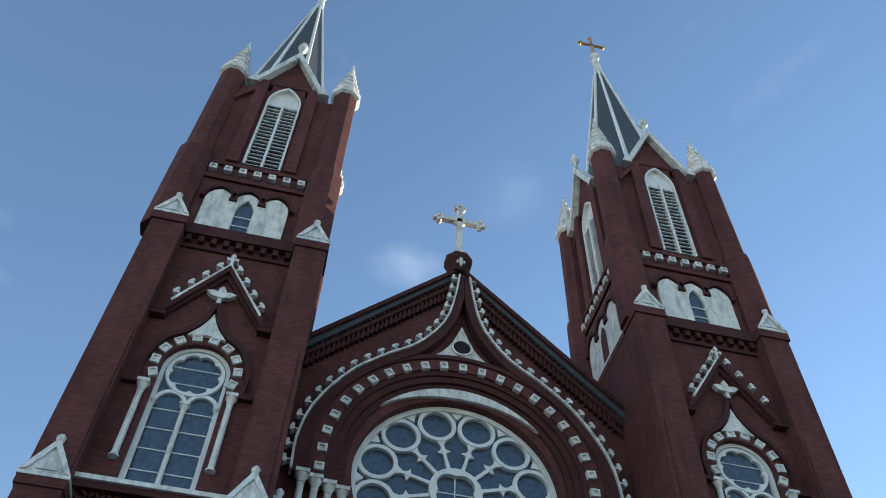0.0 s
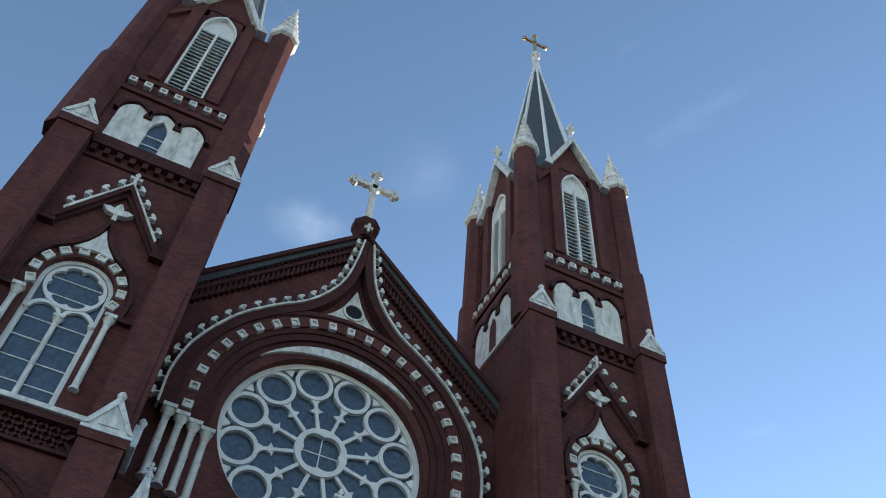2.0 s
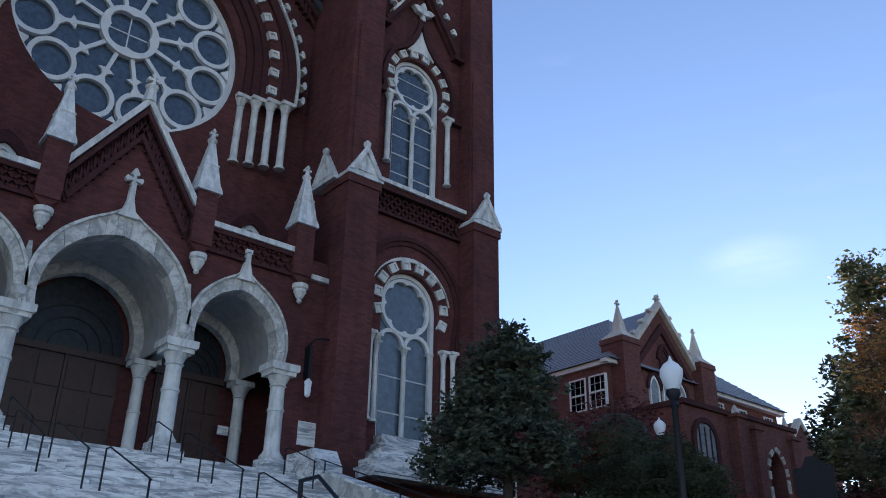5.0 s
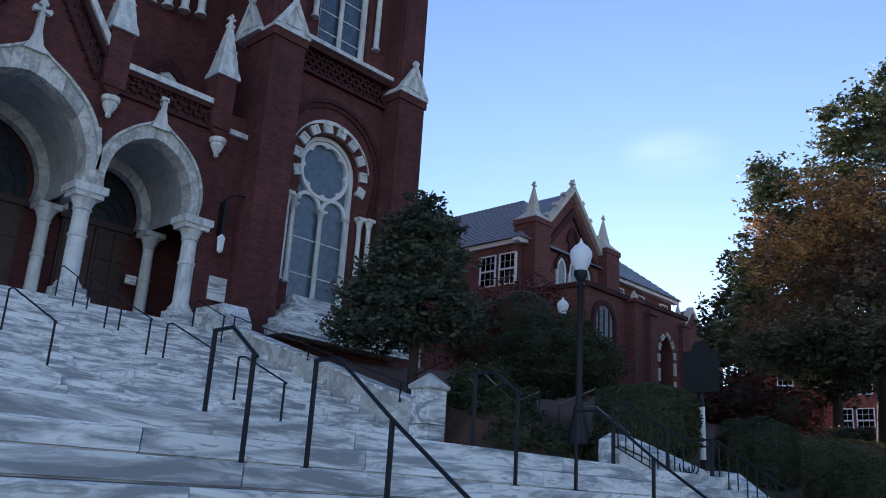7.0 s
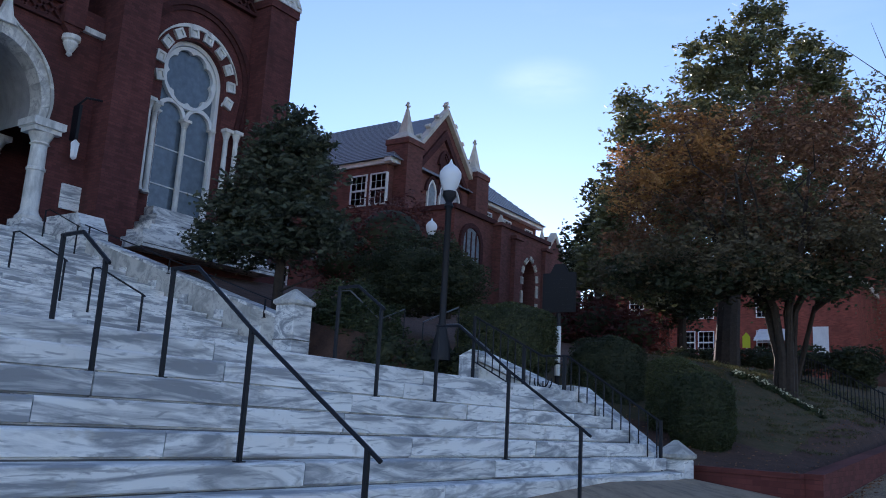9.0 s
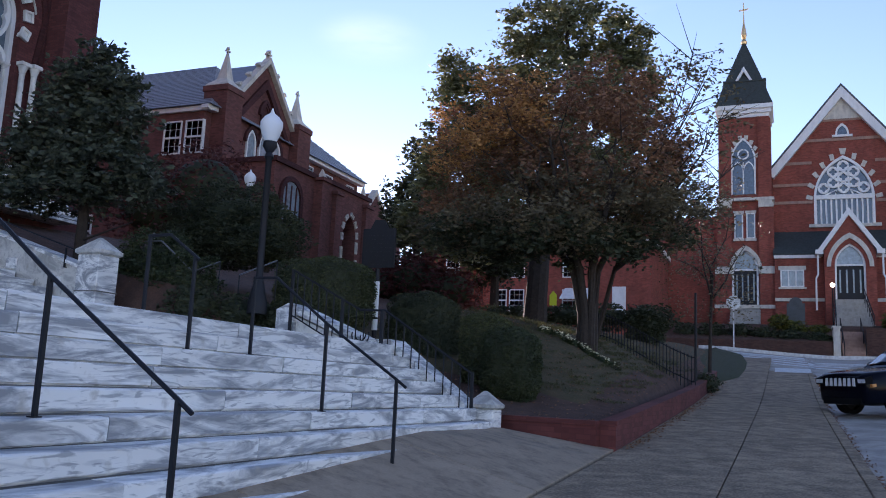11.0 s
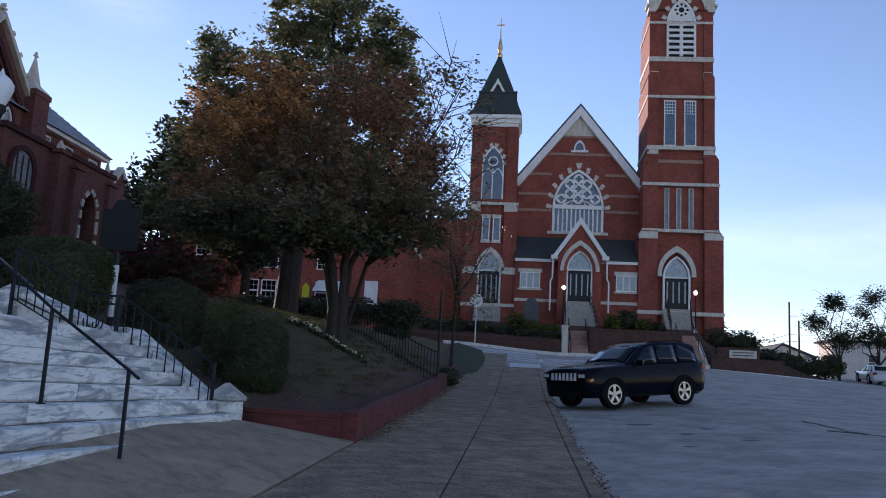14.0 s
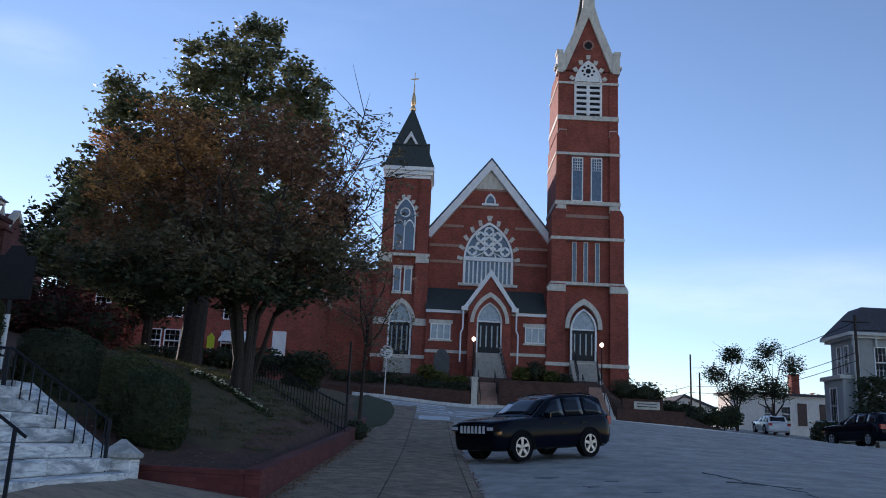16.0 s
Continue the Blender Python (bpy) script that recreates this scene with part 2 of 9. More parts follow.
def leaf_mat(name, base, second, spread=0.5, rough=0.55, spec=0.35):
    """Leaves whose tone shifts from clump to clump."""
    m = bpy.data.materials.new(name)
    m.use_nodes = True
    n, l = m.node_tree.nodes, m.node_tree.links
    b = n["Principled BSDF"]
    b.inputs["Roughness"].default_value = rough
    b.inputs["Specular IOR Level"].default_value = spec
    ge, co, n1, mx = n.new("ShaderNodeNewGeometry"), n.new("ShaderNodeTexCoord"), n.new("ShaderNodeTexNoise"), n.new("ShaderNodeMix")
    mx.data_type = "RGBA"
    mx.inputs[6].default_value, mx.inputs[7].default_value = (*base, 1), (*second, 1)
    n1.inputs["Scale"].default_value = 0.5
    l.new(co.outputs["Object"], n1.inputs["Vector"])
    r = n.new("ShaderNodeMapRange")
    r.inputs["From Min"].default_value, r.inputs["From Max"].default_value = 0.35, 0.65
    l.new(n1.outputs["Fac"], r.inputs["Value"])
    a = n.new("ShaderNodeMix")
    a.inputs[0].default_value = spread
    l.new(r.outputs[0], a.inputs[2])
    l.new(ge.outputs["Random Per Island"], a.inputs[3])
    l.new(a.outputs[0], mx.inputs[0])
    l.new(mx.outputs[2], b.inputs["Base Color"])
    tr = n.new("ShaderNodeBsdfTranslucent")
    l.new(mx.outputs[2], tr.inputs["Color"])
    ms = n.new("ShaderNodeMixShader")
    ms.inputs[0].default_value = 0.3
    l.new(b.outputs[0], ms.inputs[1])
    l.new(tr.outputs[0], ms.inputs[2])
    l.new(ms.outputs[0], n["Material Output"].inputs["Surface"])
    return m


def glow_mat(name, colour, strength):
    m = bpy.data.materials.new(name)
    m.use_nodes = True
    b = m.node_tree.nodes["Principled BSDF"]
    b.inputs["Base Color"].default_value = (*colour, 1)
    b.inputs["Emission Color"].default_value, b.inputs["Emission Strength"].default_value = (*colour, 1), strength
    return m


BRICK = brick_mat("maroon_brick", (0.106, 0.034, 0.031), (0.074, 0.031, 0.029), 0.35, stain=0.55)
BRICK_TRIM = brick_mat("maroon_moulded_brick", (0.066, 0.021, 0.02), (0.05, 0.02, 0.019), 0.25, 0.07)
BRICK_FB = brick_mat("orange_red_brick", (0.25, 0.066, 0.045), (0.21, 0.08, 0.06), 0.3)
BRICK_BG = brick_mat("brown_red_brick", (0.155, 0.06, 0.05), (0.125, 0.062, 0.053), 0.3)
BRICK_YARD = brick_mat("weathered_brown_brick", (0.085, 0.042, 0.032), (0.075, 0.05, 0.04), 0.35)
BRICK_LOW = brick_mat("painted_red_brick", (0.125, 0.036, 0.031), (0.115, 0.034, 0.03), 0.35)
WHITE = mat("white_stone_trim", (0.74, 0.73, 0.68), 0.7, vary=0.18, scale=2.0, stain=0.7, bump=0.1)
WHITE_TIN = mat("white_painted_metal", (0.74, 0.74, 0.71), 0.5, vary=0.22, scale=1.2, stain=0.8, bump=0.1)
WHITE_PAINT = mat("white_paint", (0.78, 0.78, 0.76), 0.5, vary=0.06, scale=2, stain=0.2, bump=0.05)
STONE_FB = mat("pale_limestone", (0.62, 0.58, 0.50), 0.8, vary=0.15, scale=2, stain=0.4)
MARBLE = marble_mat("veined_white_marble", (0.88, 0.87, 0.83), (0.31, 0.32, 0.33))
MARBLE_WORN = marble_mat("weathered_marble", (0.68, 0.66, 0.60), (0.40, 0.39, 0.36), 0.22, 1.2, (1.6, 1.6, 1.6))
GLASS = mat("leaded_glass", (0.05, 0.075, 0.105), 0.12, vary=0.4, scale=1.1, fine=9, bump=0.25, spec=0.9)
GLASS_DIM = mat("dim_church_glass", (0.02, 0.024, 0.03), 0.35, vary=0.6, scale=0.9, fine=9, bump=0.3, spec=0.25)
GLASS_PALE = mat("pale_storm_glazing", (0.22, 0.27, 0.30), 0.15, vary=0.35, scale=2.0, fine=8, bump=0.15, spec=0.8)
# lighter base holds the sky reflected in the lower tower windows
GLASS_STORM = mat("storm_glazing", (0.10, 0.135, 0.17), 0.14, vary=0.3, scale=1.4, fine=8, bump=0.12, spec=0.8)
DARK_STONE = mat("dirty_mortar_and_step_shade", (0.13, 0.12, 0.11), 0.9, vary=0.4)
SLATE = mat("grey_slate", (0.055, 0.064, 0.068), 0.55, vary=0.3, scale=1.5, fine=25, bump=0.3)
SLATE_BLUE = mat("blue_grey_slate", (0.17, 0.19, 0.22), 0.5, vary=0.25, scale=1.2, fine=14, bump=0.3)
COPPER = mat("dark_patinated_roof", (0.035, 0.045, 0.042), 0.75, vary=0.35, scale=1.2)
# near-black colour for the shade inside openings
DARK = mat("void_shade", (0.012, 0.012, 0.014), 0.9, vary=0.3)
WOOD = mat("dark_oak", (0.05, 0.022, 0.016), 0.55, vary=0.4, scale=0.8, fine=30, bump=0.3)
IRON = mat("black_iron", (0.010, 0.011, 0.015), 0.5, vary=0.2, spec=0.3)
RAIL_GREY = mat("worn_grey_rail", (0.16, 0.17, 0.19), 0.35, metal=0.6, vary=0.2)
GOLD = mat("gilt_metal", (0.75, 0.5, 0.25), 0.35, metal=0.8, vary=0.15)
CONCRETE = mat("aggregate_concrete", (0.28, 0.205, 0.13), 0.9, vary=0.7, scale=2.2, fine=34, bump=0.9, stain=0.65, rand=0.1, grain=0.55)
CONCRETE_PALE = mat("smooth_concrete", (0.33, 0.25, 0.17), 0.85, vary=0.22, scale=7, fine=40, bump=0.12, stain=0.75, rand=0.05)
ROAD_PAINT = mat("worn_road_paint", (0.62, 0.62, 0.6), 0.8, vary=0.25, scale=0.8, stain=0.45)
STEP_STONE = mat("grey_step_stone", (0.40, 0.39, 0.36), 0.85, vary=0.15, scale=2, stain=0.4)
BAND_STONE = mat("brown_stone_band", (0.36, 0.22, 0.165), 0.85, vary=0.15, scale=2, stain=0.4)
ASPHALT = mat("worn_asphalt", (0.385, 0.345, 0.295), 0.85, vary=0.36, scale=5, fine=45, bump=0.4, stain=0.5)
MULCH = mat("leaf_litter", (0.078, 0.038, 0.024), 0.95, vary=0.5, scale=1.6, fine=28, bump=0.7)
GRASS_M = mat("thin_lawn", (0.07, 0.078, 0.026), 0.95, vary=0.5, scale=1.6, fine=60, bump=0.8, second=(0.115, 0.075, 0.036))
GRASS_GREEN = mat("green_verge", (0.026, 0.046, 0.01), 0.95, vary=0.45, scale=1.5, fine=50, bump=0.7, second=(0.05, 0.052, 0.018))
BARK = mat("grey_brown_bark", (0.036, 0.026, 0.02), 0.9, vary=0.4, scale=0.6, fine=25, bump=0.6)
MAGNOLIA = leaf_mat("magnolia_leaves", (0.07, 0.085, 0.038), (0.24, 0.235, 0.10), 0.6, 0.38, 0.5)
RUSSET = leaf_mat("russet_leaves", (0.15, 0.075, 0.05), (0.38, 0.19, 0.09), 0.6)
# bright amber that carries the sunlight on the crape myrtle's leaves
AMBER_LIT = leaf_mat("sunlit_amber_leaves", (0.42, 0.19, 0.06), (0.65, 0.38, 0.13))
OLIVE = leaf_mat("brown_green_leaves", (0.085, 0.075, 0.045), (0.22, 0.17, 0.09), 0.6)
RED_BUSH = leaf_mat("deep_red_leaves", (0.075, 0.024, 0.022), (0.14, 0.04, 0.03))
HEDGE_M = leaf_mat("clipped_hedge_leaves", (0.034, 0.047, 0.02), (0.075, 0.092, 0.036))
# lit copy of the hedge leaves: the brightness of their tops as colour
HEDGE_LIGHT = leaf_mat("lit_hedge_leaves", (0.05, 0.062, 0.026), (0.12, 0.13, 0.05))
DARKLEAF = leaf_mat("dark_evergreen_and_shade_leaves", (0.036, 0.044, 0.026), (0.08, 0.09, 0.046), 0.5, 0.6, 0.2)
EVERGREEN = leaf_mat("glossy_evergreen_leaves", (0.045, 0.055, 0.036), (0.11, 0.125, 0.075), 0.6, 0.45, 0.35)
YELLOW_BUSH = leaf_mat("yellow_green_leaves", (0.07, 0.085, 0.015), (0.17, 0.16, 0.03))
PLASTER = mat("grey_plaster", (0.40, 0.39, 0.37), 0.85, vary=0.15, scale=2, stain=0.35)
GLOBE = glow_mat("milk_glass", (0.82, 0.84, 0.86), 0.0)
GLOBE_LIT = glow_mat("lit_milk_glass", (1.0, 0.85, 0.6), 2.2)


# ---- mesh tools ----
class Geo:
    """Collects vertices and faces in a face's own axes: u across, v up, w outwards."""

    def __init__(self, place=None):
        self.v, self.f, self.place = [], [], place or (lambda u, v, w: (u, v, w))

    def add(self, vs, fs):
        b = len(self.v)
        self.v += [self.place(*p) for p in vs]
        self.f += [tuple(b + i for i in q) for q in fs]
        return self

    def box(self, u0, u1, v0, v1, w0, w1):
        return self.prism([(u0, v0), (u1, v0), (u1, v1), (u0, v1)], w0, w1)

    def prism(self, pts, w0, w1):
        n = len(pts)
        vs = [(u, v, w0) for u, v in pts] + [(u, v, w1) for u, v in pts]
        fs = [tuple(range(n)), tuple(range(2 * n - 1, n - 1, -1))] + [(i, (i + 1) % n, n + (i + 1) % n, n + i) for i in range(n)]
        return self.add(vs, fs)

    def band(self, a, b, w0, w1, closed=False):
        """A solid strip between two curves of the same number of points."""
        n = len(a)
        vs = [(*p, w0) for p in a] + [(*p, w0) for p in b] + [(*p, w1) for p in a] + [(*p, w1) for p in b]
        fs = []
        for i in range(n if closed else n - 1):
            j = (i + 1) % n
            fs += [(i, j, n + j, n + i), (2 * n + i, 3 * n + i, 3 * n + j, 2 * n + j), (i, 2 * n + i, 2 * n + j, j), (n + i, n + j, 3 * n + j, 3 * n + i)]
        if not closed:
            fs += [(0, n, 3 * n, 2 * n), (n - 1, 3 * n - 1, 4 * n - 1, 2 * n - 1)]
        return self.add(vs, fs)

    def above(self, curve, top, w0, w1):
        """The wall over (or under) a curve up (or down) to the level top."""
        return self.band(curve, [(u, top) for u, v in curve], w0, w1)

    def lathe(self, cu, cw, prof, n=12, turn=0.0):
        vs, fs = [], []
        for r, v in prof:
            vs += [(cu + r * math.cos(turn + 2 * math.pi * i / n), v, cw + r * math.sin(turn + 2 * math.pi * i / n)) for i in range(n)]
        for k in range(len(prof) - 1):
            fs += [(k * n + i, k * n + (i + 1) % n, (k + 1) * n + (i + 1) % n, (k + 1) * n + i) for i in range(n)]
        fs += [tuple(range(n)), tuple(range((len(prof) - 1) * n, len(prof) * n))]
        return self.add(vs, fs)

    def rod(self, p, q, r0, r1=None, n=7):
        p, q = Vector(p), Vector(q)
        d = (q - p).normalized()
        a = d.orthogonal().normalized()
        b = d.cross(a)
        r1 = r0 if r1 is None else r1
        vs = []
        for c, r in ((p, r0), (q, r1)):
            vs += [tuple(c + r * (math.cos(2 * math.pi * i / n) * a + math.sin(2 * math.pi * i / n) * b)) for i in range(n)]
        fs = [(i, (i + 1) % n, n + (i + 1) % n, n + i) for i in range(n)] + [tuple(range(n)), tuple(range(n, 2 * n))]
        return self.add(vs, fs)

    def tube(self, pts, r, n=6, closed=False, taper=None):
        """A round bar along a path."""
        P = [Vector(p) for p in pts]
        m = len(P)
        vs, fs = [], []
        for i, p in enumerate(P):
            d = (P[(i + 1) % m] - P[i - 1]) if closed else (P[min(i + 1, m - 1)] - P[max(i - 1, 0)])
            d.normalize()
            a = d.cross(Vector((0.13, 0.21, 1.0))).normalized()
            b = d.cross(a)
            q = r * taper[i] if taper else r
            vs += [tuple(p + q * (math.cos(2 * math.pi * k / n) * a + math.sin(2 * math.pi * k / n) * b)) for k in range(n)]
        for i in range(m if closed else m - 1):
            j = (i + 1) % m
            fs += [(i * n + k, i * n + (k + 1) % n, j * n + (k + 1) % n, j * n + k) for k in range(n)]
        if not closed:
            fs += [tuple(range(n)), tuple(range((m - 1) * n, m * n))]
        return self.add(vs, fs)


def make_mesh(name, geo, material, smooth=False):
    me = bpy.data.meshes.new(name)
    me.from_pydata(geo.v, [], geo.f)
    bm = bmesh.new()
    bm.from_mesh(me)
    bmesh.ops.recalc_face_normals(bm, faces=bm.faces)
    bm.to_mesh(me)
    bm.free()
    me.materials.append(material)
    if smooth:
        me.shade_smooth()
        me.set_sharp_from_angle(angle=radians(40))
    return me


def part(name, geo, material, parent=None, label="", smooth=False, bevel=0.0):
    """One mesh object under a thing or under a part."""
    ob = new(name, geo if isinstance(geo, bpy.types.Mesh) else make_mesh(name, geo, material, smooth))
    if parent is not None:
        ob.parent = parent
        if parent.type == "EMPTY":
            ob.matrix_parent_inverse = Matrix.Translation(-parent.location)
    if bevel:
        md = ob.modifiers.new("bevel", "BEVEL")
        md.width, md.segments, md.limit_method = bevel, 1, "ANGLE"
    return tagged(ob, label)


def split_parts(name, geo, material, parent, label="", rest="wall_panel"):
    """Each connected piece of a wall as a part of its own; gives back the first."""
    root = list(range(len(geo.v)))

    def find(i):
        while root[i] != i:
            root[i] = root[root[i]]
            i = root[i]
        return i

    for f in geo.f:
        for i in f[1:]:
            root[find(i)] = find(f[0])
    groups = {}
    for f in geo.f:
        groups.setdefault(find(f[0]), []).append(f)
    first = None
    for fs in groups.values():
        ids = sorted({i for f in fs for i in f})
        at = {i: k for k, i in enumerate(ids)}
        g = Geo()
        g.add([geo.v[i] for i in ids], [tuple(at[i] for i in f) for f in fs])
        ob = part(name if first is None else rest, g, material, parent, label if first is None else "")
        first = first or ob
    return first


def thing(name, label, category, at=(0, 0, 0), group="", kind=""):
    e = new(name)
    e.location = at
    return tagged(e, label, category, group, kind)


def arc(cu, cv, r, a0, a1, n=16):
    return [(cu + r * math.cos(radians(a0 + (a1 - a0) * i / n)), cv + r * math.sin(radians(a0 + (a1 - a0) * i / n))) for i in range(n + 1)]


def spline(ctrl, n=8):
    """A smooth curve through the points."""
    P = [Vector(p) for p in ctrl]
    P = [2 * P[0] - P[1], *P, 2 * P[-1] - P[-2]]
    out = []
    for i in range(1, len(P) - 2):
        for k in range(n):
            t = k / n
            out.append(0.5 * (2 * P[i] + (P[i + 1] - P[i - 1]) * t + (2 * P[i - 1] - 5 * P[i] + 4 * P[i + 1] - P[i + 2]) * t * t + (3 * P[i] - P[i - 1] - 3 * P[i + 1] + P[i + 2]) * t ** 3))
    return [tuple(p) for p in out] + [tuple(P[-2])]


def pointed(cu, half, spring, rise, n=8):
    """A two-centred arch from left spring to right spring."""
    c = (rise * rise - half * half) / (2 * half)
    R = half + c
    top = math.degrees(math.atan2(rise, c)) if c > 0 else 90
    if c <= 0:
        return [(cu + half * math.cos(math.pi * (1 - i / (2 * n))), spring + rise * math.sin(math.pi * i / (2 * n))) for i in range(2 * n + 1)]
    right = [(cu - c + R * math.cos(radians(top * i / n)), spring + R * math.sin(radians(top * i / n))) for i in range(n + 1)]
    return [(2 * cu - u, v) for u, v in right] + right[-2::-1]


# ---- ground ----
def lerp(x, pts):
    return float(np.interp(x, [p[0] for p in pts], [p[1] for p in pts]))


RISE = [(-60, -2.9), (0, 0), (12, 0.59), (22, 1.16), (27, 1.55), (35, 2.45), (45, 3.55), (55, 4.6), (64, 5.2), (90, 5.9), (400, 9)]


def walk_z(y):
    return lerp(y, RISE)


def dip(x, y):
    """How far the street sags towards the foot of the brick church's yard."""
    return lerp(x, [(-5, 0.1), (0, 0.5), (3, 0.76), (12, 0.66), (17, 0.38), (22.5, 0.2), (31, -0.18)]) * lerp(y, [(40, 0), (57, 1)]) + lerp(x, [(5, 0), (9, 0.32), (26, 0.32), (34, 0.1)]) * lerp(y, [(45, 0), (56.5, 1), (57.3, 1), (59, 0)])


def street_z(x, y):
    cross = 0.05 * min(max(x - 0.5, 0), 5) - 0.085 * max(0, x - 5) * lerp(y, [(20, 0.1), (45, 0.8), (59, 1.18)])
    return walk_z(min(y, 59)) - 0.13 + cross - dip(x, y) + lerp(y, [(59, 0), (72, 1.15), (150, 3.0)])


def lawn_z(x, y):
    """The bank behind the low brick wall and the church's terrace."""
    d = -2.9 - x
    bank = lerp(d, [(0, 0.3), (0.6, 0.5), (2.6, 1.35), (6, 2.1), (9, 2.5), (13, 3.2), (17, 4.4), (30, 4.9), (60, 5.2)])
    f = lerp(y, [(11.3, 0.28), (14, 0.42), (15.5, 0.68), (17.5, 1.0), (20, 1.22), (24, 1.1), (28, 1.0), (44, 0.55), (52, 0.12), (60, 0.0)])
    if y < 28:
        f += (1 - f) * min(1, max(0, (d - 4) / 4))
    return walk_z(y) * lerp(y, [(25, 1), (60, 0.9)]) + bank * f


def yard_z(x, y):
    """The raised yard of the brick church across the road, behind its low walls."""
    low = street_z(x, 59.4) - 0.1
    front = lerp(x, [(2.5, 5.3), (2.85, 3.7), (4.35, 3.7), (4.5, 6.25), (10.85, 6.25), (11.0, 3.4), (12.75, 3.4), (13.0, 4.5), (18, 4.4), (22, 3.4)])
    back = lerp(y, [(61, 6.0), (64, 6.4), (66, 6.9), (90, 7.3)]) - lerp(x, [(12.8, 0), (13.4, 1.5), (18, 2.2), (22, 3)]) * lerp(y, [(64, 1), (67, 0.6)])
    if y < 61.05:
        return low
    f = min(1, (y - 61.05) / 3.0) ** (1.6 if front < 4 else 1)
    return front * (1 - f) + max(front, back) * f


def grid(name, xs, ys, zf, material, label, category):
    vs = [(x, y, zf(x, y)) for y in ys for x in xs]
    n = len(xs)
    fs = [(j * n + i, j * n + i + 1, (j + 1) * n + i + 1, (j + 1) * n + i) for j in range(len(ys) - 1) for i in range(n - 1)]
    me = bpy.data.meshes.new(name)
    me.from_pydata(vs, [], fs)
    me.materials.append(material)
    me.shade_smooth()
    return tagged(new(name, me), label, category, kind="structure")


def steps_of(*spans):
    out = []
    for a, b, d in spans:
        n = max(1, round((b - a) / d))
        out += [a + (b - a) * i / n for i in range(n)]
    return out + [spans[-1][1]]


def base_z(x, y):
    if y > 59.6:
        f = lerp(x, [(18, 0), (22, 1)])
        return yard_z(x, y) * (1 - f) + (street_z(x, y) - 0.05) * f
    if x > 0.3:
        return street_z(x, y) - 0.4
    if x > -2.95:
        return walk_z(y) - 0.3 - (0.2 + dip(x, y)) * (y > 46)
    if y < 11.2 and x > -24:
        return lerp(-x, [(2.9, -0.4), (6, 0.4), (12, 1.6), (20, 4.4)]) + min(0, 0.05 * y)
    if y > 46 and x > -60:
        return min(lawn_z(x, y), walk_z(y) - 0.4 - dip(x, y) + max(0, (47.5 - y)) * 0.3) if y < 56 else walk_z(y) - 0.4 - dip(x, y)
    return lawn_z(x, y)


grid("ground", steps_of((-400, -60, 40), (-60, -20, 4), (-20, -2.9, 0.45), (-2.9, 0.6, 0.5), (0.6, 2.5, 0.95), (2.5, 2.85, 0.35), (2.85, 4.35, 0.75), (4.35, 4.5, 0.15), (4.5, 10.85, 0.9), (10.85, 11.0, 0.15), (11.0, 12.75, 0.9), (12.75, 13.0, 0.25), (13.0, 40, 1.7), (40, 500, 40)),
     steps_of((-200, -20, 20), (-20, 11.1, 2), (11.1, 34, 0.6), (34, 58, 1.2), (58, 66, 0.5), (66, 70, 1.3), (70, 120, 5), (120, 900, 60)),
     base_z, MULCH, "sloping ground of red-brown leaf litter and bare earth", "ground")
grid("road", steps_of((0.42, 6, 0.8), (6, 70, 4)), steps_of((-40, 20, 5), (20, 55, 2.5), (55, 60, 0.5)), street_z, ASPHALT,
     "worn blue-grey asphalt street with patched cracks", "road")
grid("far_street", steps_of((20.5, 90, 3)), steps_of((60, 125, 3)), street_z, ASPHALT, "grey asphalt street running on past the houses", "road")
grid("side_street", steps_of((-70, -6, 4), (-6, 0.42, 0.8)), steps_of((47.5, 59.4, 1.5)), lambda x, y: walk_z(y) - 0.12 - dip(x, y), ASPHALT, "grey asphalt side street crossing uphill", "road")

grid("street_mouth", steps_of((-5.5, 0.42, 0.7)), steps_of((34.2, 47.5, 1.2)), lambda x, y: walk_z(y) - lerp(y, [(34, 0.2), (36.5, 0.05), (40, 0.1), (47.5, 0.12)]) - (0.3 if x < -3 and y < 44 else 0), ASPHALT,
     "grey asphalt where the side street meets the pavement", "road")
VERGE = [(27.9, -2.75), (30.5, -2.45), (32, -2.05), (36, -1.97), (40, -2.08), (44.8, -2.5), (47, -3.0), (49.5, -3.9)]
vy = steps_of((27.9, 49.5, 0.6))
me = bpy.data.meshes.new("grass_verge")
cols = ((0, -0.06), (0.05, 0.04), (0.3, 0.1), (0.6, 0.16), (1.0, 0.1))
me.from_pydata([(lerp(y, VERGE) + (-4.4 - lerp(y, VERGE)) * u, y, walk_z(y) + dz + max(0, u - 0.3) * max(0, lawn_z(-4.4, y) - walk_z(y))) for y in vy for u, dz in cols], [],
               [(j * 5 + i, j * 5 + i + 1, j * 5 + i + 6, j * 5 + i + 5) for j in range(len(vy) - 1) for i in range(4)])
me.materials.append(GRASS_GREEN)
me.shade_smooth()
tagged(new("grass_verge", me), "rounded grass verge at the end of the pavement", "grass", kind="structure")

# thin lawn on the bank
grid("lawn", steps_of((-9.5, -3.6, 0.4)), steps_of((14.0, 46.0, 0.8)), lambda x, y: lawn_z(x, y) + 0.03 - 0.14 * (abs(x + 6.5) > 2.6 or y < 14.6 or y > 45), GRASS_M,
     "thin brownish lawn strewn with fallen leaves", "grass")

# ---- pavement: two rows of slabs, kerb and the pale apron before the stairs ----
pavement = thing("pavement", "grey aggregate concrete pavement in two rows of slabs", "pavement", (-1.2, 10, 0.4), kind="structure")


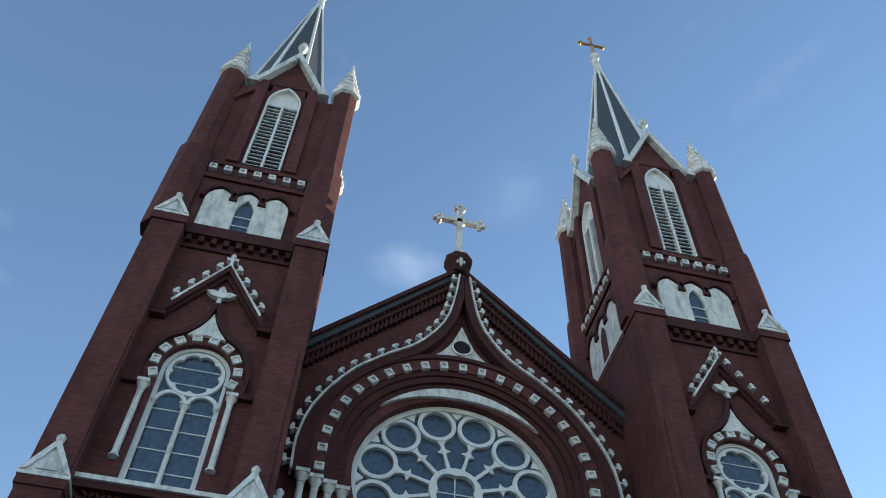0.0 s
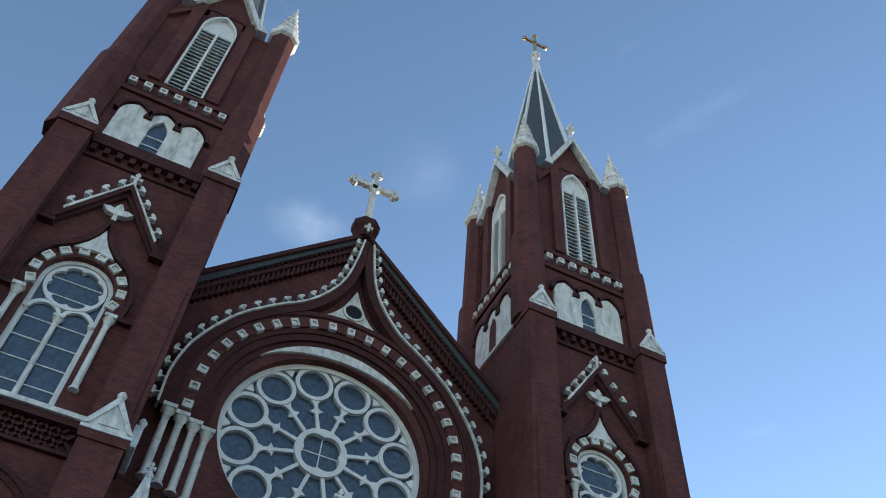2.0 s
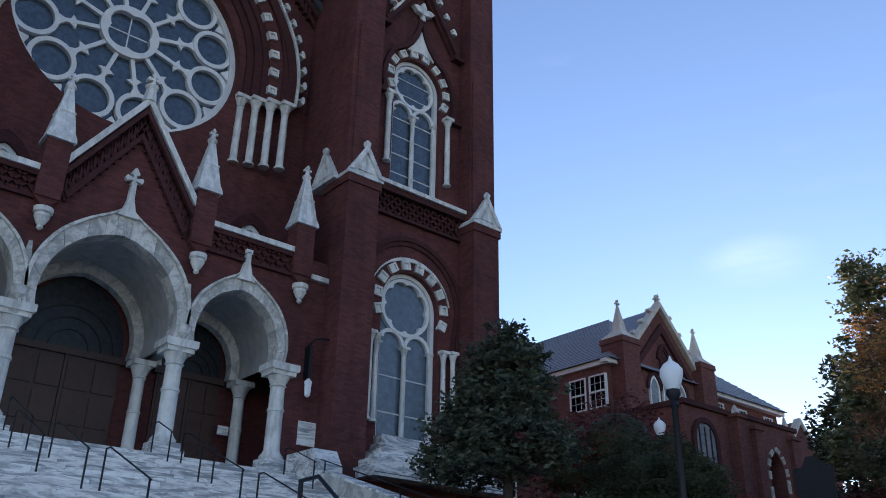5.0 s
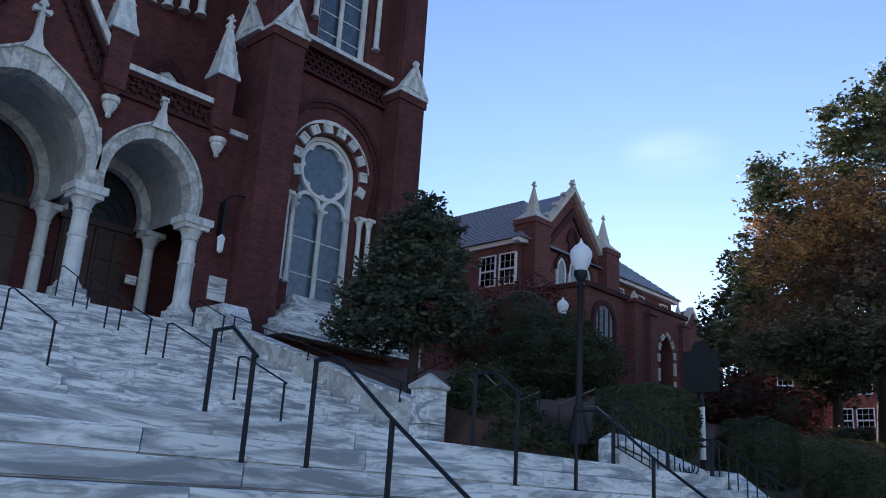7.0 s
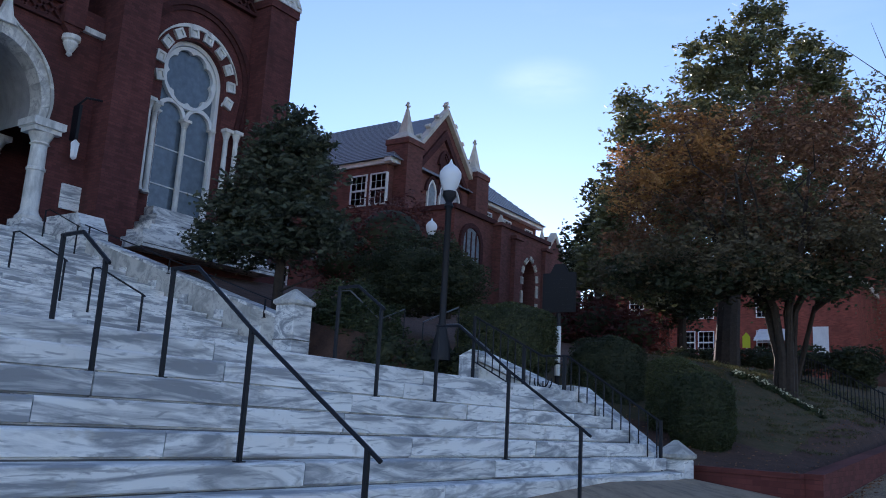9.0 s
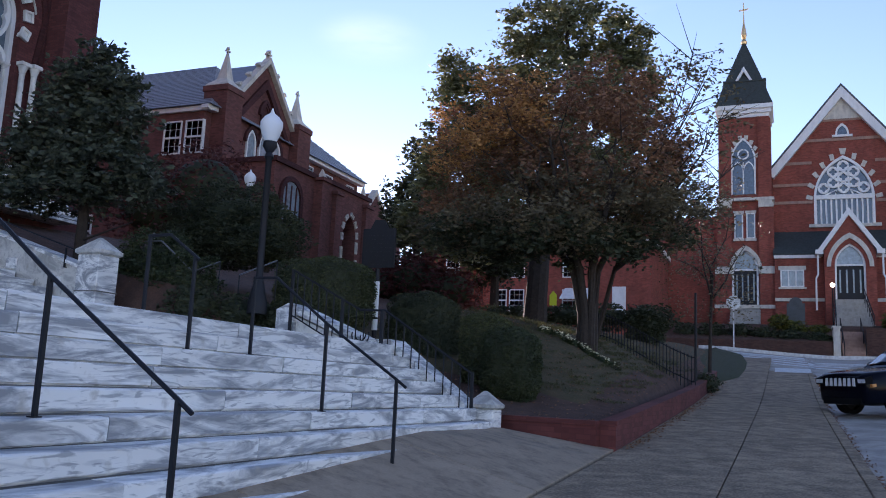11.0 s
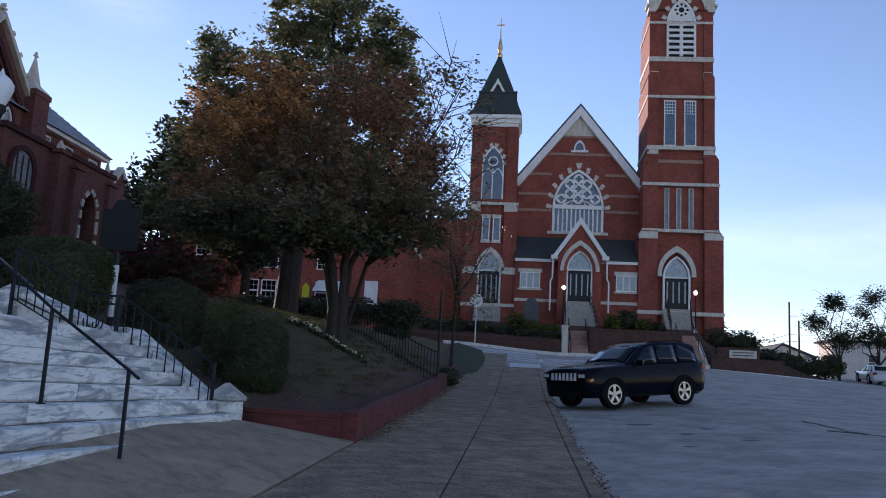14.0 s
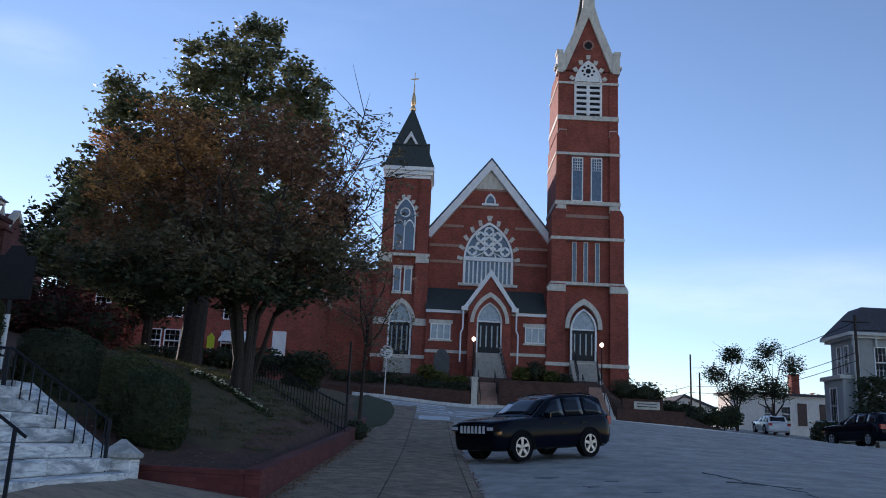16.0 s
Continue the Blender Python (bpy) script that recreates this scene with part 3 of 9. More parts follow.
def slab(x0, x1, y0, y1, zf, depth=0.1, gap=0.008, crown=0.006, tight=1.0):
    """One slab; tight narrows the joints across its length."""
    g = Geo()
    ring = []
    for inset, dz in ((0, -depth), (0, -crown), (0.012, 0)):
        a, b = gap + inset, (gap + inset) * tight
        ring += [(x, y, zf(x, y) + dz) for x, y in ((x0 + a, y0 + b), (x1 - a, y0 + b), (x1 - a, y1 - b), (x0 + a, y1 - b))]
    fs = [(k * 4 + i, k * 4 + (i + 1) % 4, k * 4 + 4 + (i + 1) % 4, k * 4 + 4 + i) for k in range(2) for i in range(4)] + [(8, 9, 10, 11), (3, 2, 1, 0)]
    return g.add(ring, fs)


flat = lambda x, y: walk_z(y)
yy = -8.0
while yy < 43:
    for x0, x1 in ((-2.72, -1.16), (-1.16, 0.25)):
        if x0 < -2 or yy < 35:
            part("paving_slab", slab(x0, x1, yy, yy + 1.9, flat, tight=0.3, crown=0.003), CONCRETE, pavement)
    yy += 1.9
kerb = thing("kerb", "worn grey concrete kerb with leaves along it", "kerb", (0.35, 10, 0.4), kind="structure")
yy = -8.0
while yy < 34:
    part("kerb_stone", slab(0.25, 0.43, yy, yy + 2.4, flat, 0.3, 0.005, 0.02), CONCRETE, kerb)
    yy += 2.4
apron = thing("apron", "pale smooth concrete apron before the marble stairs", "pavement", (-3.5, 9, 0.5), kind="structure")


def apron_z(x, y):
    return walk_z(y) + 0.012 + max(0, -2.74 - x) * lerp(y, [(0, 0.24), (8.5, 0.25), (11.3, 0.12)])


for y0, y1 in ((-8, -4), (-4, 0.2), (0.2, 4.4), (4.4, 7.4), (7.4, 10.4), (10.4, 11.3)):
    part("apron_slab", slab(-4.95, -2.74, y0, y1, apron_z, 0.12), CONCRETE_PALE, apron)

# ---- low brick retaining wall along the pavement ----
low_wall = thing("brick_retaining_wall", "low dark red painted brick retaining wall beside the pavement", "wall", (-2.8, 18, 0.9), kind="structure")


def ribbon(pts, half, z0f, z1f):
    """A wall of some thickness along a line of points, with its own foot and top."""
    g = Geo()
    vs, fs = [], []
    for i, (x, y) in enumerate(pts):
        a, b = Vector(pts[max(i - 1, 0)]), Vector(pts[min(i + 1, len(pts) - 1)])
        d = (b - a).normalized()
        nx, ny = -d.y * half, d.x * half
        vs += [(x - nx, y - ny, z0f(x, y)), (x + nx, y + ny, z0f(x, y)), (x + nx, y + ny, z1f(x, y)), (x - nx, y - ny, z1f(x, y))]
    for i in range(len(pts) - 1):
        fs += [(4 * i + k, 4 * i + (k + 1) % 4, 4 * i + 4 + (k + 1) % 4, 4 * i + 4 + k) for k in range(4)]
    n = 4 * (len(pts) - 1)
    return g.add(vs, fs + [(0, 1, 2, 3), (n, n + 1, n + 2, n + 3)])


wall_line = [(-2.83, 11.3 + 18.6 * i / 12) for i in range(13)]
part("wall_run", ribbon(wall_line, 0.11, lambda x, y: walk_z(y) - 0.2, lambda x, y: walk_z(y) + 0.32), BRICK_LOW, low_wall)
part("wall_cap", ribbon(wall_line, 0.125, lambda x, y: walk_z(y) + 0.325, lambda x, y: walk_z(y) + 0.395), BRICK_LOW, low_wall)
ret = [(-2.95, 11.28), (-4.6, 11.6)]
part("wall_return", ribbon(ret, 0.11, lambda x, y: 0.3, lambda x, y: 0.87), BRICK_LOW, low_wall)
part("return_cap", ribbon(ret, 0.125, lambda x, y: 0.875, lambda x, y: 0.945), BRICK_LOW, low_wall)

# ---- marble stairs ----
RISER, TREAD, X_A, Z_A = 0.17, 0.26, -4.33, 0.69
stairs = thing("marble_stairs", "broad white veined marble stairs climbing to the church porch", "stairs", (-9, 3, 1.5), kind="structure")
rnd = random.Random(4)


def step_row(x0, x1, y0, y1, top, thick, long=2.3):
    """One step laid as separate blocks."""
    y = y0
    first = rnd.uniform(0.5, 1.0) * long
    while y < y1 - 0.05:
        e = min(y1, y + (first if y == y0 else long * rnd.uniform(0.75, 1.2)))
        if y1 - e < 0.5:
            e = y1
        dz, b = rnd.uniform(-0.004, 0.004), 0.012
        g = Geo()
        s, foot, jx = (1 if x1 > x0 else -1), top - max(thick - 0.02, 0.1), rnd.uniform(-0.006, 0.006)
        p = [(x0 + 0.03 * s, top - thick), (x0 + 0.03 * s, foot + 0.016), (x0 + 0.006 * s, foot + 0.02), (x0, top - 0.03), (x0, top - b), (x0 + b * s, top), (x1, top), (x1, top - thick)]
        vs = [(x + jx, y + 0.005, z + dz) for x, z in p] + [(x + jx, e - 0.005, z + dz) for x, z in p]
        g.add(vs, [tuple(range(8)), tuple(range(15, 7, -1))] + [(i, (i + 1) % 8, 8 + (i + 1) % 8, 8 + i) for i in range(8)])
        part("marble_block", g, MARBLE, stairs)
        y = e
    # dark strip at the riser's foot: dirt plus the shadow line, as colour
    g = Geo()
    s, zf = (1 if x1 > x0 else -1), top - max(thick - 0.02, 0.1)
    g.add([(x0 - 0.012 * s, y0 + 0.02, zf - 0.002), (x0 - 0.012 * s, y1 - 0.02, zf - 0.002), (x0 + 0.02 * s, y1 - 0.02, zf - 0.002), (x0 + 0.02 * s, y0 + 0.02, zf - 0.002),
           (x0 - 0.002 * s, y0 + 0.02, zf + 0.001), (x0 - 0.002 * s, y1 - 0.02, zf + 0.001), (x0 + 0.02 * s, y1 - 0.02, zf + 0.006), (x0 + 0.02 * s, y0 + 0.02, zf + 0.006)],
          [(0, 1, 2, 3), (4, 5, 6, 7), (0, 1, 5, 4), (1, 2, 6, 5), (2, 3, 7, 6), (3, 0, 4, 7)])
    part("grime_shade_line", g, DARK_STONE, stairs)


for k in range(-4, 7):
    front = X_A - TREAD * (k - 1)
    step_row(front + 0.02, front - TREAD - 0.06, -9.0, 10.72, Z_A + RISER * k, RISER + 0.02 if k > -4 else 0.4)
# first landing and the long upper flight
X_L = X_A - TREAD * 6
Z_L = Z_A + RISER * 7
X_U, T2 = -10.7, 0.475
R2 = (5.22 - Z_L) / 20
step_row(X_L + 0.02, X_U - 0.1, -9.0, 10.72, Z_L, RISER + 0.02, 2.6)
for k in range(20):
    step_row(X_U - T2 * k + 0.02, X_U - T2 * (k + 1) - 0.06, 0.2, 10.6, Z_L + R2 * (k + 1), R2 + 0.02)


def stair_z(x):
    """Height of the upper flight's slope at x."""
    return Z_L + R2 * max(0, min(20, (X_U - x) / T2))


core = Geo(lambda u, v, w: (-w, u, v))
core.prism([(-9, -1), (10.7, -1), (10.7, Z_L - 0.21), (-9, Z_L - 0.21)], 6.1, 10.9)
core.prism([(-9, -1), (0.2, -1), (0.2, 2.6), (-9, 2.6)], 10.9, 20.0)
part("stair_core", core, DARK_STONE, stairs, "rough masonry core under the steps")
core = Geo(lambda u, v, w: (v, u, w))
core.prism([(0.25, X_U - 0.2), (10.55, X_U - 0.2), (10.55, -20.2), (0.25, -20.2)], -1, 1.7)
part("stair_fill", core, DARK_STONE, stairs)

# ---- church of maroon brick ----
CY, XW, XN, XP = 5.42, -20.6, -23.4, -20.6  # middle of the front; tower face, nave wall, porch face
FLOOR = 5.22
church = thing("church", "twin-towered maroon brick church with white stone trim and rose window", "church", (-24, CY, 4))


def front(x0, yc):
    """Face axes for a wall that looks along +x: u runs along y from yc."""
    return lambda u, v, w: (x0 + w, yc + u, v)


def side(y0, xc, out):
    """Face axes for a wall that looks along y (out: +1 or -1)."""
    return lambda u, v, w: (xc + u * out * -1, y0 + out * w, v)


def crocket(g, u, v, du, dv, size, w0, w1, hand=1):
    """A small curled leaf that stands off a rim, to the left of its way (hand 1) or to the right (-1)."""
    L = math.hypot(du, dv)
    du, dv = du / L, dv / L
    nu, nv = -dv * hand, du * hand
    pts = [(0.1, 0), (0.1, 0.5), (0.3, 0.72), (0.62, 0.62), (0.85, 0.8), (0.8, 1.12), (0.3, 1.25), (-0.3, 1.2), (-0.55, 0.9), (-0.35, 0.72), (-0.12, 0.5), (-0.12, 0)]
    g.prism([(u + size * (a * du + b * nu), v + size * (a * dv + b * nv)) for a, b in pts], w0, w1)


def finial_cross(g, u, v, s, w0, w1):
    """A fleury finial: a tapered stem with leafed arms and head, in one outline."""
    half = [(0.12, 0), (0.07, 0.3), (0.15, 0.34), (0.07, 0.42), (0.07, 0.5), (0.23, 0.46), (0.32, 0.42), (0.38, 0.49), (0.39, 0.56), (0.38, 0.63), (0.32, 0.7), (0.23, 0.65), (0.07, 0.62), (0.07, 0.75), (0.17, 0.78), (0.18, 0.88), (0.12, 0.95), (0.08, 1.06), (0, 1.12)]
    g.prism([(u + a * s, v + b * s) for a, b in half] + [(u - a * s, v + b * s) for a, b in half[-2::-1]], w0, w1)


def column(face, u, v0, v1, r, w, parent, cap=0.0, name="column"):
    cap = cap or r * 3.2
    g = Geo(face)
    h = v1 - v0
    prof = [(r * 1.5, v0), (r * 1.5, v0 + r * 0.5), (r * 1.15, v0 + r * 0.9), (r, v0 + r * 1.3), (r * 0.98, v0 + h * 0.5), (r * 1.1, v0 + h * 0.5 + r * 0.1), (r * 1.1, v0 + h * 0.5 + r * 0.4),
            (r * 0.96, v0 + h * 0.5 + r * 0.5), (r * 0.92, v1 - cap), (r * 1.15, v1 - cap + r * 0.2), (r * 0.98, v1 - cap + r * 0.4), (r * 1.5, v1 - cap * 0.45), (r * 1.75, v1 - cap * 0.3)]
    g.lathe(u, w, prof, 12)
    g.box(u - r * 1.8, u + r * 1.8, v1 - cap * 0.3, v1, w - r * 1.8, w + r * 1.8)
    return part(name, g, WHITE, parent, smooth=True)


def voussoirs(face, curve, depth, w0, w1, parent, every=2, name="voussoir", material=None):
    """Separate white blocks round an arch, every second one left to the brick."""
    n = len(curve)
    for i in range(0, n - 1, every):
        (u0, v0), (u1, v1) = curve[i], curve[i + 1]
        a, b = Vector((u0, v0)), Vector((u1, v1))
        t = (b - a).normalized()
        nn = Vector((-t.y, t.x))
        m0, m1 = a - (b - a) * 0.16, b + (b - a) * 0.16
        g = Geo(face)
        ring_ = [m0, m1, m1 + nn * depth, m0 + nn * depth]
        c = (m0 + m1) / 2 + nn * depth * 0.5
        g.band([tuple(q) for q in ring_], [tuple(c + (q - c) * 0.58) for q in ring_], w0, w1, True)
        g.prism([tuple(c + (q - c) * 0.6) for q in ring_], w0, w1 - 0.05)
        part(name, g, material or WHITE, parent)


def tracery_window(face, u, sill, spring, half, circle, rc, parent, w=-0.35, glass=None, bars=(0.23, 0.465, 0.7, 0.93), foil=(-0.4, 0.25)):
    """A round-headed window: two lancets under a foiled circle, in white stone, with glass and glazing bars."""
    top = arc(u, circle, half, 180, 0, 24)
    out_l = [(u - half, sill)] + top + [(u + half, sill)]
    in_l = [(u - half + 0.13, sill)] + arc(u, circle, half - 0.13, 180, 0, 24) + [(u + half - 0.13, sill)]
    g = Geo(face)
    g.band(out_l, in_l, w - 0.06, w + 0.16)
    part("window_frame", g, WHITE_PAINT, parent)
    g = Geo(face)
    n = 8
    outer = arc(u, circle, rc, 0, 360, 48)[:-1]
    inner = []
    for i in range(48):
        a = 2 * math.pi * i / 48
        inner.append((u + (rc - 0.10 - 0.11 * (1 - abs(math.sin(a * n / 2)) ** 0.5)) * math.cos(a),
                      circle + (rc - 0.10 - 0.11 * (1 - abs(math.sin(a * n / 2)) ** 0.5)) * math.sin(a)))
    g.band(outer, inner, w - 0.04, w + 0.12, True)
    hl = (half - 0.1) / 2
    for s in (-1, 1):
        c = u + s * hl
        g.band(arc(c, spring, hl + 0.03, 180, 0, 14), arc(c, spring, hl - 0.09, 180, 0, 14), w - 0.04, w + 0.1)
    part("tracery", g, WHITE_PAINT, parent)
    for du, r in ((0, 0.085), (-half + 0.12, 0.06), (half - 0.12, 0.06)):
        column(face, u + du, sill, spring + 0.02, r, w + 0.1, parent, name="mullion")
    g = Geo(face)
    g.prism([(u - half + 0.05, sill)] + arc(u, circle, half - 0.06, 180, 0, 24) + [(u + half - 0.05, sill)], w - 0.03, w - 0.01)
    part("glass", g, glass or GLASS, parent)
    for f in bars:
        v = sill + (spring - sill) * f
        g = Geo(face)
        g.box(u - half + 0.1, u + half - 0.1, v - 0.018, v + 0.018, w - 0.01, w + 0.02)
        part("glazing_bar", g, WHITE_PAINT, parent)
    for dv in foil:
        g = Geo(face)
        g.box(u - rc * 0.8, u + rc * 0.8, circle + dv - 0.015, circle + dv + 0.015, w - 0.01, w + 0.02)
        part("glazing_bar", g, WHITE_PAINT, parent)


def gablet(face, u, v, half, h, w0, w1, parent):
    """A white gabled cap with a ball on its tip, over a buttress."""
    g = Geo(face)
    g.box(u - half - 0.06, u + half + 0.06, v - 0.1, v, w0 - 0.1, w1 + 0.06)
    g.prism([(u - half - 0.04, v), (u + half + 0.04, v), (u, v + h)], w0, w1)
    g.band([(u - half - 0.06, v), (u, v + h + 0.06), (u + half + 0.06, v)], [(u - half + 0.12, v + 0.06), (u, v + h - 0.24), (u + half - 0.12, v + 0.06)], w1, w1 + 0.08)
    g.prism([(u - half * 0.45, v + 0.12), (u + half * 0.45, v + 0.12), (u, v + h * 0.6)], w1, w1 + 0.04)
    g.lathe(u, w1, [(0.04, v + h - 0.1), (0.11, v + h), (0.13, v + h + 0.1), (0.05, v + h + 0.2)], 8)
    part("gablet", g, WHITE_TIN, parent, "white gabled metal cap with stains")




def tower(yc, inner, off=(0, 0, 0), rim=2):
    """One tower; inner is +1 where the nave lies on its +y side, off the small shifts of shaft, belfry and spire from its axis."""
    axis = yc
    yc = axis + off[0]
    F = front(XW, yc)
    D = 6.0  # depth
    body = Geo(F)
    # lower stage with its arched window opening, upper stage, belfry
    W1, W2 = 2.15, 2.15
    wl = arc(0, 11.1, 1.13, 180, 0, 20)
    body.box(-W1, -1.13, 3.5, 15.0, -0.6, 0)
    body.box(1.13, W1, 3.5, 15.0, -0.6, 0)
    body.box(-1.13, 1.13, 3.5, 6.8, -0.6, 0)
    body.above(wl, 15.0, -0.6, 0)
    wu = arc(0, 19.6, 1.06, 180, 0, 20)
    body.box(-W2, -1.06, 15.0, 26.3, -0.6, 0)
    body.box(1.06, W2, 15.0, 26.3, -0.6, 0)
    body.above(wu, 26.3, -0.6, 0)
    body.box(-2.9, 2.9, 3.5, 31.2, -D, -0.6)
    body.box(-2.4 + off[1] - off[0], 2.4 + off[1] - off[0], 26.3, 38.0, -D + 0.5, -0.55)
    tb = split_parts("tower_body", body, BRICK, church, "square maroon brick tower with buttresses")
    # buttresses: lower and upper, at the corners
    for s in (-1, 1):
        g = Geo(F)
        g.box(s * 2.0, s * 3.16, 3.5, 14.55, -0.6, 0.8)
        g.box(s * 1.95, s * 3.22, 14.2, 14.5, -0.6, 0.86)
        part("lower_buttress", g, BRICK, tb)
        gablet(F, s * 2.58, 14.56, 0.6, 1.05, 0.1, 0.84, tb)
        g = Geo(F)
        g.box(s * 2.0, s * 3.17, 14.5, 26.1, -0.6, 0.6)
        g.box(s * 1.95, s * 3.23, 25.75, 26.2, -0.6, 0.68)
        g.box(s * 2.08, s * 3.0, 15.0, 20.5, 0.6, 0.66)
        part("upper_buttress", g, BRICK, tb)
        gablet(F, s * 2.6, 26.22, 0.56, 1.0, 0.0, 0.64, tb)
        # return face of the buttress, towards the side
        S = side(yc + s * 2.2, XW - 0.2, s)
        gablet(S, -0.2, 14.56, 0.6, 1.05, 0.6, 1.12, tb)
    # base plinth and marble steps under the window
    g = Geo(F)
    g.box(-3.3, 3.3, 3.5, 5.5, -0.3, 0.9)
    part("plinth", g, BRICK, tb)
    for k, (h, w, v) in enumerate(((2.35, 1.75, 5.62), (2.2, 1.5, 5.84), (1.8, 1.25, 6.06), (1.5, 1.0, 6.28), (1.3, 0.75, 6.5), (1.18, 0.4, 6.78))):
        g = Geo(F)
        g.box(-h, h, v - 0.3, v, -0.2, w)
        part("marble_sill_step", g, MARBLE, tb)
        # thin dark strip: the joint and its shadow on each riser, as colour
        g = Geo(F)
        g.box(-h + 0.02, h - 0.02, v - 0.225, v - 0.2, -0.1, w + 0.008)
        part("step_joint_shade", g, DARK_STONE, tb)
    # ledge, corbel lattice band under it
    g = Geo(F)
    g.box(-2.1, 2.1, 14.92, 15.06, -0.05, 0.42)
    g.box(-2.1, 2.1, 15.06, 15.12, -0.05, 0.3)
    part("ledge", g, WHITE, tb, "white stone ledge with stains")
    g = Geo(F)
    g.box(-2.0, 2.0, 14.72, 14.92, 0, 0.32)
    g.box(-2.0, 2.0, 13.95, 14.05, 0, 0.16)
    for i in range(13):
        u = -2.0 + i * 4.0 / 13
        for a, b in (((u, 14.05), (u + 0.62, 14.72)), ((u + 0.62, 14.05), (u, 14.72))):
            d = 0.055
            if b[0] <= 2.05 and a[0] <= 2.05:
                g.prism([(a[0] - d, a[1]), (a[0] + d, a[1]), (b[0] + d, b[1]), (b[0] - d, b[1])], 0.0, 0.14)
    part("corbel_lattice", g, BRICK_TRIM, tb, "diagonal brick lattice band")
    # lower window
    tracery_window(F, 0, 6.85, 9.75, 1.13, 11.1, 0.98, tb, glass=GLASS_STORM, bars=(0.27, 0.66), foil=())
    voussoirs(F, arc(0, 11.1, 1.2, 203, -23, 19), 0.3, -0.05, 0.1, tb)
    g = Geo(F)
    o = arc(0, 11.1, 1.62, 168, 12, 24)
    g.band(o, [(u * (1.53 / 1.62 + 0.055 * (abs(u) / 1.62) ** 2), 11.1 + (v - 11.1) * (1.5 / 1.62 + 0.07 * (abs(u) / 1.62) ** 2)) for u, v in o], -0.04, 0.07)
    part("arch_rim", g, WHITE, tb)
    g = Geo(F)
    for r, w in ((1.95, 0.12), (1.8, 0.06)):
        o = [(-r, 10.0)] + arc(0, 11.3, r + 0.2, 180, 0, 20) + [(r, 10.0)]
        i = [(-r + 0.14, 10.0)] + arc(0, 11.3, r + 0.04, 180, 0, 20) + [(r - 0.14, 10.0)]
        g.band([(max(-1.99, min(1.99, a)), b) for a, b in o], i, 0, w)
    part("hood_mould", g, BRICK_TRIM, tb)
    for s in (-1, 1):
        for k, du in enumerate((1.32, 1.62)):
            column(F, s * du, 7.15, 9.85, 0.085, 0.1 + 0.12 * k, tb, 0.34)
    # upper window, its ogee hood and crocketed gable
    tracery_window(F, 0, 15.2, 18.35, 1.06, 19.6, 0.9, tb)
    voussoirs(F, arc(0, 19.6, 1.14, 206, -26, 19), 0.28, -0.05, 0.1, tb)
    for s in (-1, 1):
        column(F, s * 1.32, 15.9, 18.7, 0.1, 0.12, tb, 0.4)
    hood = spline([(1.62, 18.75), (1.66, 19.6), (1.3, 20.6), (0.7, 21.2), (0.3, 21.8), (0.06, 22.6)], 5)
    inn = spline([(1.48, 18.75), (1.52, 19.6), (1.18, 20.5), (0.6, 21.0), (0.18, 21.6), (0.0, 22.3)], 5)
    g = Geo(F)
    for s in (-1, 1):
        g.band([(s * a, b) for a, b in hood], [(s * a, b) for a, b in inn], 0, 0.18)
        g.box(s * 1.45, s * 1.95, 18.6, 18.78, 0, 0.2)
    part("ogee_hood", g, BRICK_TRIM, tb)
    g = Geo(F)
    g.prism([(-0.62, 20.88), (-0.25, 20.95), (0, 21.0), (0.25, 20.95), (0.62, 20.88), (0.3, 21.3), (0.12, 21.65), (0, 22.0), (-0.12, 21.65), (-0.3, 21.3)], 0, 0.12)
    part("ogee_panel", g, WHITE, tb)
    g = Geo(F)
    finial_cross(g, 0, 22.45, 0.75, 0.05, 0.22)
    g.prism([(-0.5, 22.95), (-0.3, 22.75), (0, 22.7), (0.3, 22.75), (0.5, 22.95), (0.3, 23.02), (0, 22.95), (-0.3, 23.02)], 0.05, 0.25)
    part("fleur_finial", g, WHITE, tb)
    g = Geo(F)
    g.band([(-1.75, 21.7), (0, 24.35), (1.75, 21.7)], [(-1.62, 21.55), (0, 24.05), (1.62, 21.55)], 0, 0.3)
    g.band([(-1.62, 21.75), (0, 24.1), (1.62, 21.75)], [(-1.5, 21.6), (0, 23.8), (1.5, 21.6)], 0, 0.15)
    for s in (-1, 1):
        g.box(s * 1.5, s * 2.0, 21.45, 21.62, 0, 0.3)
    part("blind_gable", g, BRICK_TRIM, tb)
    g = Geo(F)
    rake = [(-1.5, 22.15), (0, 24.42), (1.5, 22.15)][:rim + 1]
    g.band(rake, [(u * 0.965, v - 0.09) for u, v in rake], 0.1, 0.34)
    part("gable_rim", g, WHITE, tb)
    for s in (-1, 1):
        for k in range(4):
            t = 0.14 + 0.24 * k
            g = Geo(F)
            crocket(g, s * 1.5 * (1 - t), 22.15 + 2.27 * t, -1.5 * s, 2.27, 0.22, 0.12, 0.34, -s)
            part("crocket", g, WHITE, tb)
    g = Geo(F)
    finial_cross(g, 0, 24.35, 0.55, 0.12, 0.32)
    part("gable_finial", g, WHITE, tb)
    # recessed panel head with dentils under the triple arcade
    g = Geo(F)
    g.box(-2.0, 2.0, 25.75, 26.3, 0, 0.28)
    g.box(-2.0, 2.0, 25.15, 25.3, 0, 0.1)
    for i in range(9):
        g.box(-1.9 + i * 0.45, -1.7 + i * 0.45, 25.45, 25.75, 0, 0.2)
    part("dentil_band", g, BRICK_TRIM, tb)
    # upper faces: front and the one towards the nave
    yc = axis + off[1]
    F = front(XW, yc)
